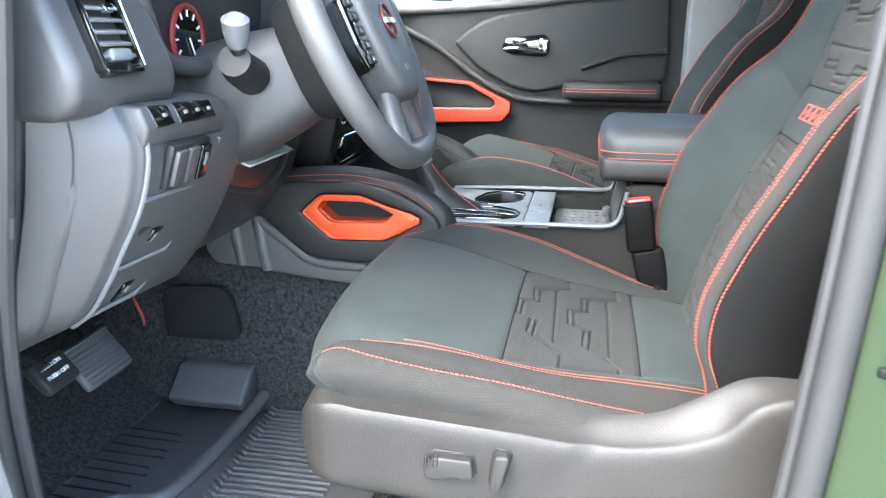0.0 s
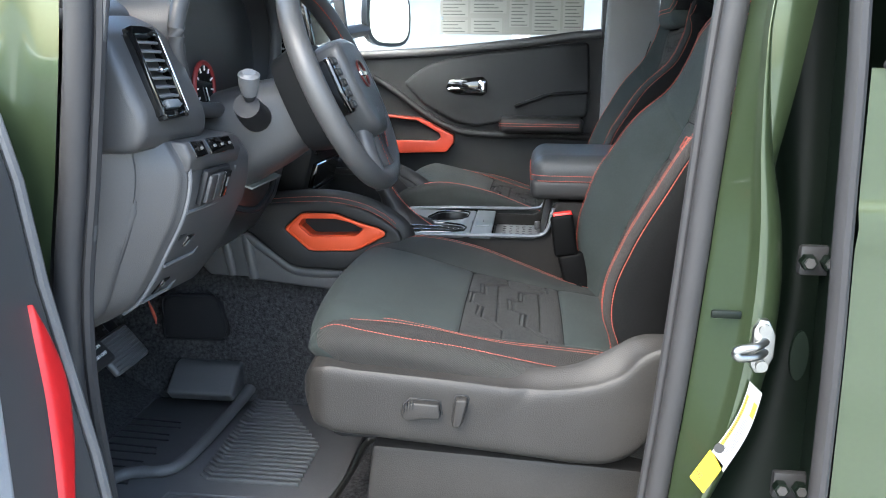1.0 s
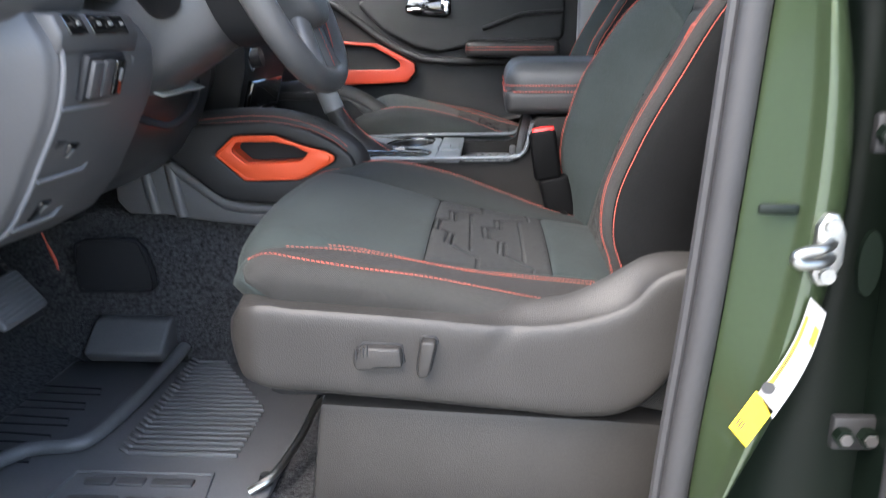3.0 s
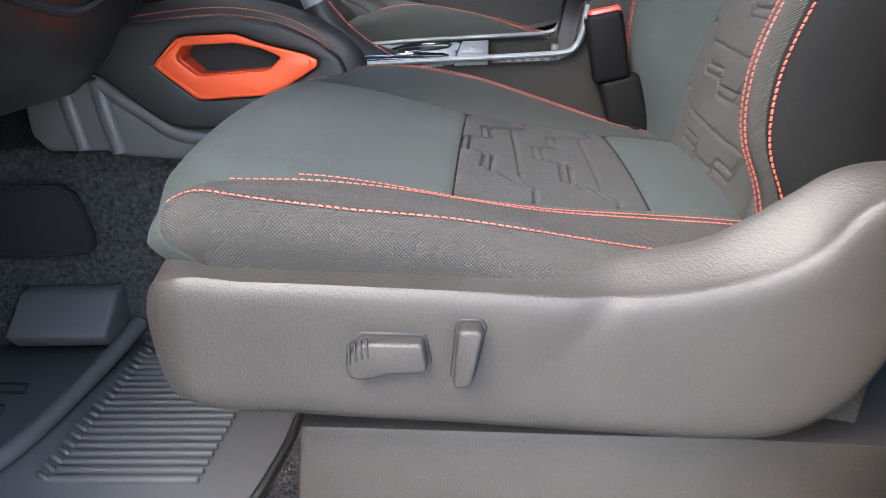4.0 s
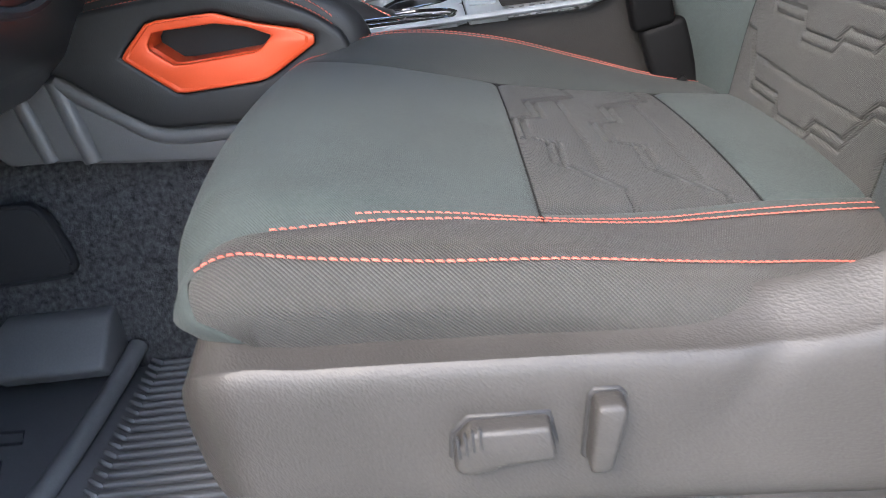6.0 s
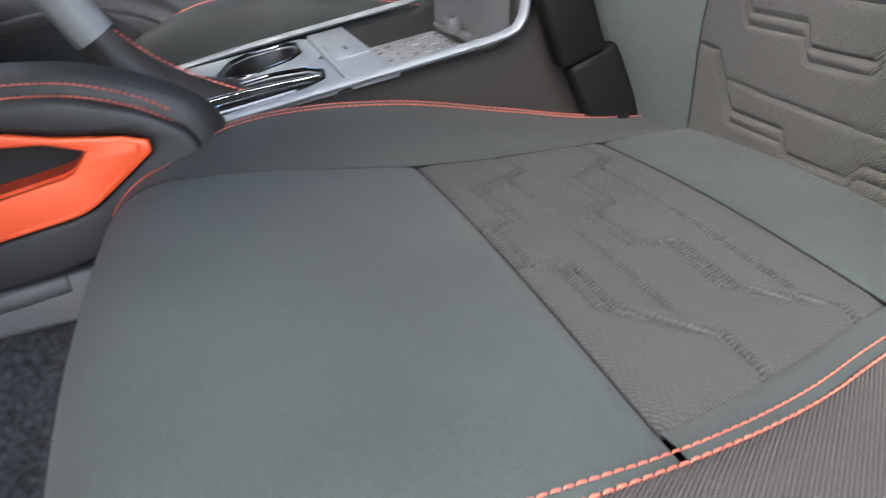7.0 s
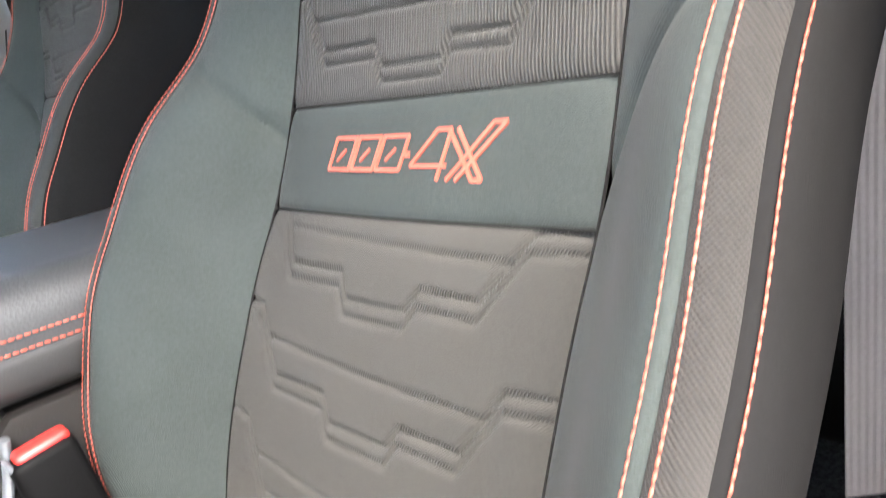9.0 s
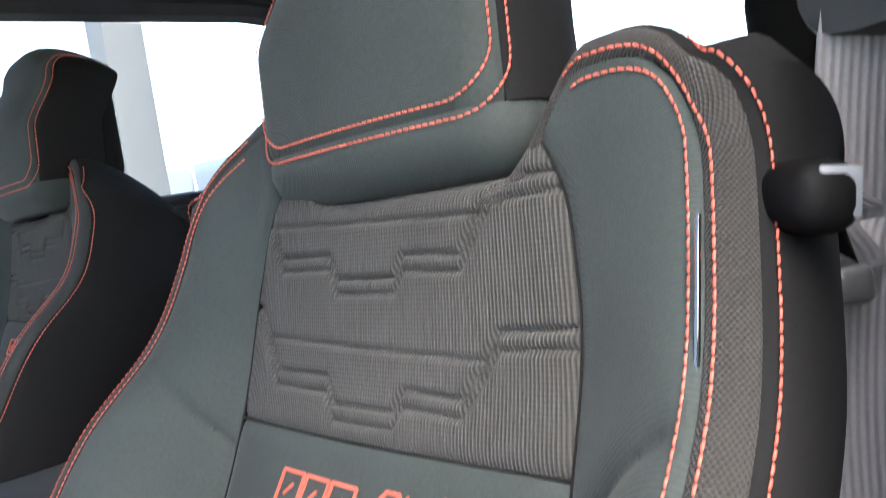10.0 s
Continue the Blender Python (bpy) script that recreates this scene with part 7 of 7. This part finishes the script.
part("shell", bm_prism([(-0.675, 1.28), (-0.675, 0.42), (-0.76, 0.40), (-0.79, 0.80), (-0.76, 1.28)], "y", -1.925, -0.890, 0.012, 3), GREEN, ddoor)
INL = table([0.55, 0.70, 0.80, 0.93, 1.02], [-0.5275, -0.5295, -0.5425, -0.5695, -0.5880])
IY0 = table([0.62, 0.77, 0.85, 0.90, 0.96, 1.005], [-0.985, -0.972, -0.936, -0.921, -0.928, -0.946])
IY1 = table([0.62, 0.77, 0.85, 0.90, 0.96, 1.005], [-1.010, -1.000, -0.980, -0.966, -0.956, -0.948])
part("inlay", sheet(lambda z, t: (INL(z) + 0.004 - 0.006 * (2 * t - 1) ** 4, IY0(z) + (IY1(z) - IY0(z)) * t, z), lin(0.62, 1.003, 30), lin(0, 1, 9), flip=True), RED, ddoor, "red trim inlay")
pocket = bm_prism([(-0.63, 1.145), (-0.604, 1.135), (-0.592, 1.10), (-0.572, 0.95), (-0.536, 0.80), (-0.520, 0.70), (-0.516, 0.45), (-0.62, 0.45)], "y", -1.875, -0.985, 0.014, 4)
for p in pocket.verts:
    p.co.y += 0.30 * (p.co.z - 1.07)
part("pocket", pocket, PLASTIC_P, ddoor, "light grey lower door pocket")

# ---------------------------------------------------------------- outside
def ground_z(x, y):
    return 0.062 * max(0.0, y - 0.95) + 0.12 * ss(0.95, 2.5, y)


gx = [-400, -150, -60, -25, -12, -6, -3, 0, 3, 6, 12, 25, 60, 150, 400]
structure(part("ground", sheet(lambda x, y: (x, y, ground_z(x, min(y, 40.0))), gx, gx), ASPHALT, None), "pale worn concrete of the car lot", "ground")
structure(part("lawn", sheet(lambda x, y: (x, y, ground_z(x, min(y, 40.0)) + 0.03), [-400, -60, -20, -9], [16, 22, 40, 90]), GRASS, None), "dry yellow-green verge beyond the lot", "lawn")


GLASS_CAR = material("car_window_glass", (0.20, 0.225, 0.24), 0.05, var=0.0, coat=1.0)


def parked(base, yaw, paint, label, length=4.6, height=1.75):
    """A simple parked estate car: body with wheel arches, glasshouse with panes, wheels, lamps."""
    c = thing("parked_car", base, label, "car", "parked cars")
    M = pose(*base, 0, 0, yaw)
    L, W = length / 2, 0.92

    def put(ob):
        ob.data.transform(M)
        return ob
    prof = [(-L, 0.45), (-L + 0.05, 0.80), (-L + 0.45, 0.98), (-1.0, 1.05), (L - 0.15, 1.06), (L, 0.85), (L, 0.42), (L - 0.55, 0.30), (L - 0.60, 0.48), (L - 0.80, 0.66), (L - 1.0, 0.66), (L - 1.2, 0.48), (L - 1.25, 0.30), (-L + 1.30, 0.30), (-L + 1.25, 0.48), (-L + 1.05, 0.66), (-L + 0.85, 0.66), (-L + 0.65, 0.48), (-L + 0.60, 0.30), (-L + 0.1, 0.32)]
    put(part("body", bm_prism(prof, "y", -W, W, 0.04, 3), paint, c))
    h = height
    put(part("cabin", bm_prism([(-1.05, 1.04), (-0.35, h - 0.08), (0.0, h), (L - 0.6, h - 0.02), (L - 0.12, 1.05)], "y", -W + 0.12, W - 0.12, 0.05, 3), paint, c))
    for sg in (-1, 1):
        for a, b, d, e in ((-0.80, -0.30, -0.27, 0.28), (0.36, 0.36, 1.08, 1.12), (1.18, 1.18, L - 0.35, L - 0.62)):
            put(part("side_window", bm_prism([(a, 1.09), (b, h - 0.14), (e, h - 0.12), (d if d > a else e, 1.10)] if a != -0.80 else [(-0.85, 1.09), (-0.30, h - 0.16), (0.28, h - 0.12), (0.28, 1.10)], "y", sg * (W - 0.125), sg * (W - 0.105), 0.0), GLASS_CAR, c))
        put(part("mirror", bm_box((-0.75, sg * (W + 0.08), 1.10), (0.14, 0.18, 0.13), 0.04, 3), paint, c))
        put(part("lamp", bm_box((-L + 0.10, sg * (W - 0.20), 0.83), (0.16, 0.30, 0.12), 0.03, 2), CHROME, c))
        put(part("door_handle", bm_box((0.15, sg * (W + 0.01), 0.92), (0.16, 0.03, 0.03), 0.008, 2), CHROME, c))
        for x in (-L + 0.95, L - 0.90):
            w = put(part("wheel", tube([(x, sg * (W - 0.20), 0.33), (x, sg * (W + 0.01), 0.33)], 0.33, 24), TYRE, c))
            put(part("rim", tube([(x, sg * (W - 0.02), 0.33), (x, sg * (W + 0.02), 0.33)], 0.22, 20), STEEL, w))
    put(part("windscreen", bm_prism([(-1.03, 1.07), (-0.37, h - 0.10), (-0.39, h - 0.10), (-1.06, 1.07)], "y", -W + 0.2, W - 0.2, 0.0), GLASS_CAR, c))
    return c


parked((-1.3, 3.1, ground_z(0, 3.1)), 90 - 82, CARSILVER_L, "pale blue-white parked estate car", 4.7, 1.85)
parked((3.9, 4.2, ground_z(0, 4.2)), 92, CARWHITE, "white parked estate car beside the truck", 4.6, 1.7)
parked((1.2, 5.4, ground_z(0, 5.4)), 90, CARWHITE, "white parked estate car beside the truck", 4.6, 1.7)
parked((6.5, 7.2, ground_z(0, 7.2)), 95, CARSILVER, "pale blue-silver parked estate car", 4.6, 1.65)
for i, x in enumerate((-16, -12.5, -9.2, -6.0, 10.5, 14.0, 18.0)):
    parked((x, 13.0 + 0.3 * i, ground_z(0, 13.0)), 90 + 3 * i, CARWHITE if i % 2 else CARSILVER, "parked estate car in the far row", 4.6, 1.65)
post = thing("lot_column", (1.62, 3.0, 0.0), "grey concrete column standing in the lot", "column")
part("shaft", bm_box((1.66, 3.1, 2.0), (0.21, 0.21, 4.0), 0.02), CONCRETE, post)
part("foot", bm_box((1.66, 3.1, 0.15), (0.36, 0.36, 0.3), 0.03), CONCRETE, post)


def tree(base, h, seed):
    r = random.Random(seed)
    t = thing("tree", base, "small leafy tree beyond the lot", "tree", "far trees")
    b = Vector(base)
    limbs = [tube([b, b + Vector((0.1, 0.05, h * 0.3)), b + Vector((0.15, 0, h * 0.6))], lambda s: 0.16 * (1 - 0.6 * s), 8)]
    for k in range(6):
        a = k * 1.05 + r.random()
        s = b + Vector((0.1, 0.03, h * (0.3 + 0.05 * k)))
        limbs.append(tube([s, s + Vector((math.cos(a) * h * 0.15, math.sin(a) * h * 0.15, h * 0.12)), s + Vector((math.cos(a) * h * 0.26, math.sin(a) * h * 0.26, h * 0.28))], lambda q: 0.06 * (1 - 0.7 * q), 6))
    g = Geo()
    for l in limbs:
        g.add(l.v, l.f, l.uv)
    part("trunk", g, BARK, t)
    lv = Geo()
    for k in range(1600):
        a, e = r.random() * 6.28, math.asin(r.uniform(-0.7, 1))
        rad = h * 0.32 * (0.45 + 0.6 * r.random()) * (1 + 0.25 * math.sin(3 * a) * math.cos(2 * e))
        c = b + Vector((math.cos(a) * math.cos(e) * rad, math.sin(a) * math.cos(e) * rad, h * 0.66 + math.sin(e) * rad * 0.9))
        s = h * 0.03
        u = Vector((r.uniform(-1, 1), r.uniform(-1, 1), r.uniform(-1, 1))).normalized() * s
        w = u.cross(Vector((r.uniform(-1, 1), r.uniform(-1, 1), r.uniform(-1, 1)))).normalized() * s * 0.6
        lv.add([c - u, c + w, c + u, c - w], [(0, 1, 2, 3)])
    part("crown", lv, LEAF, t)
    return t


for i, (x, y, h) in enumerate(((-24, 30, 6), (-15, 34, 7), (8, 36, 5), (22, 30, 6), (31, 36, 7), (15.5, 22, 4.0))):
    tree((x, y, ground_z(0, min(y, 40))), h, i)
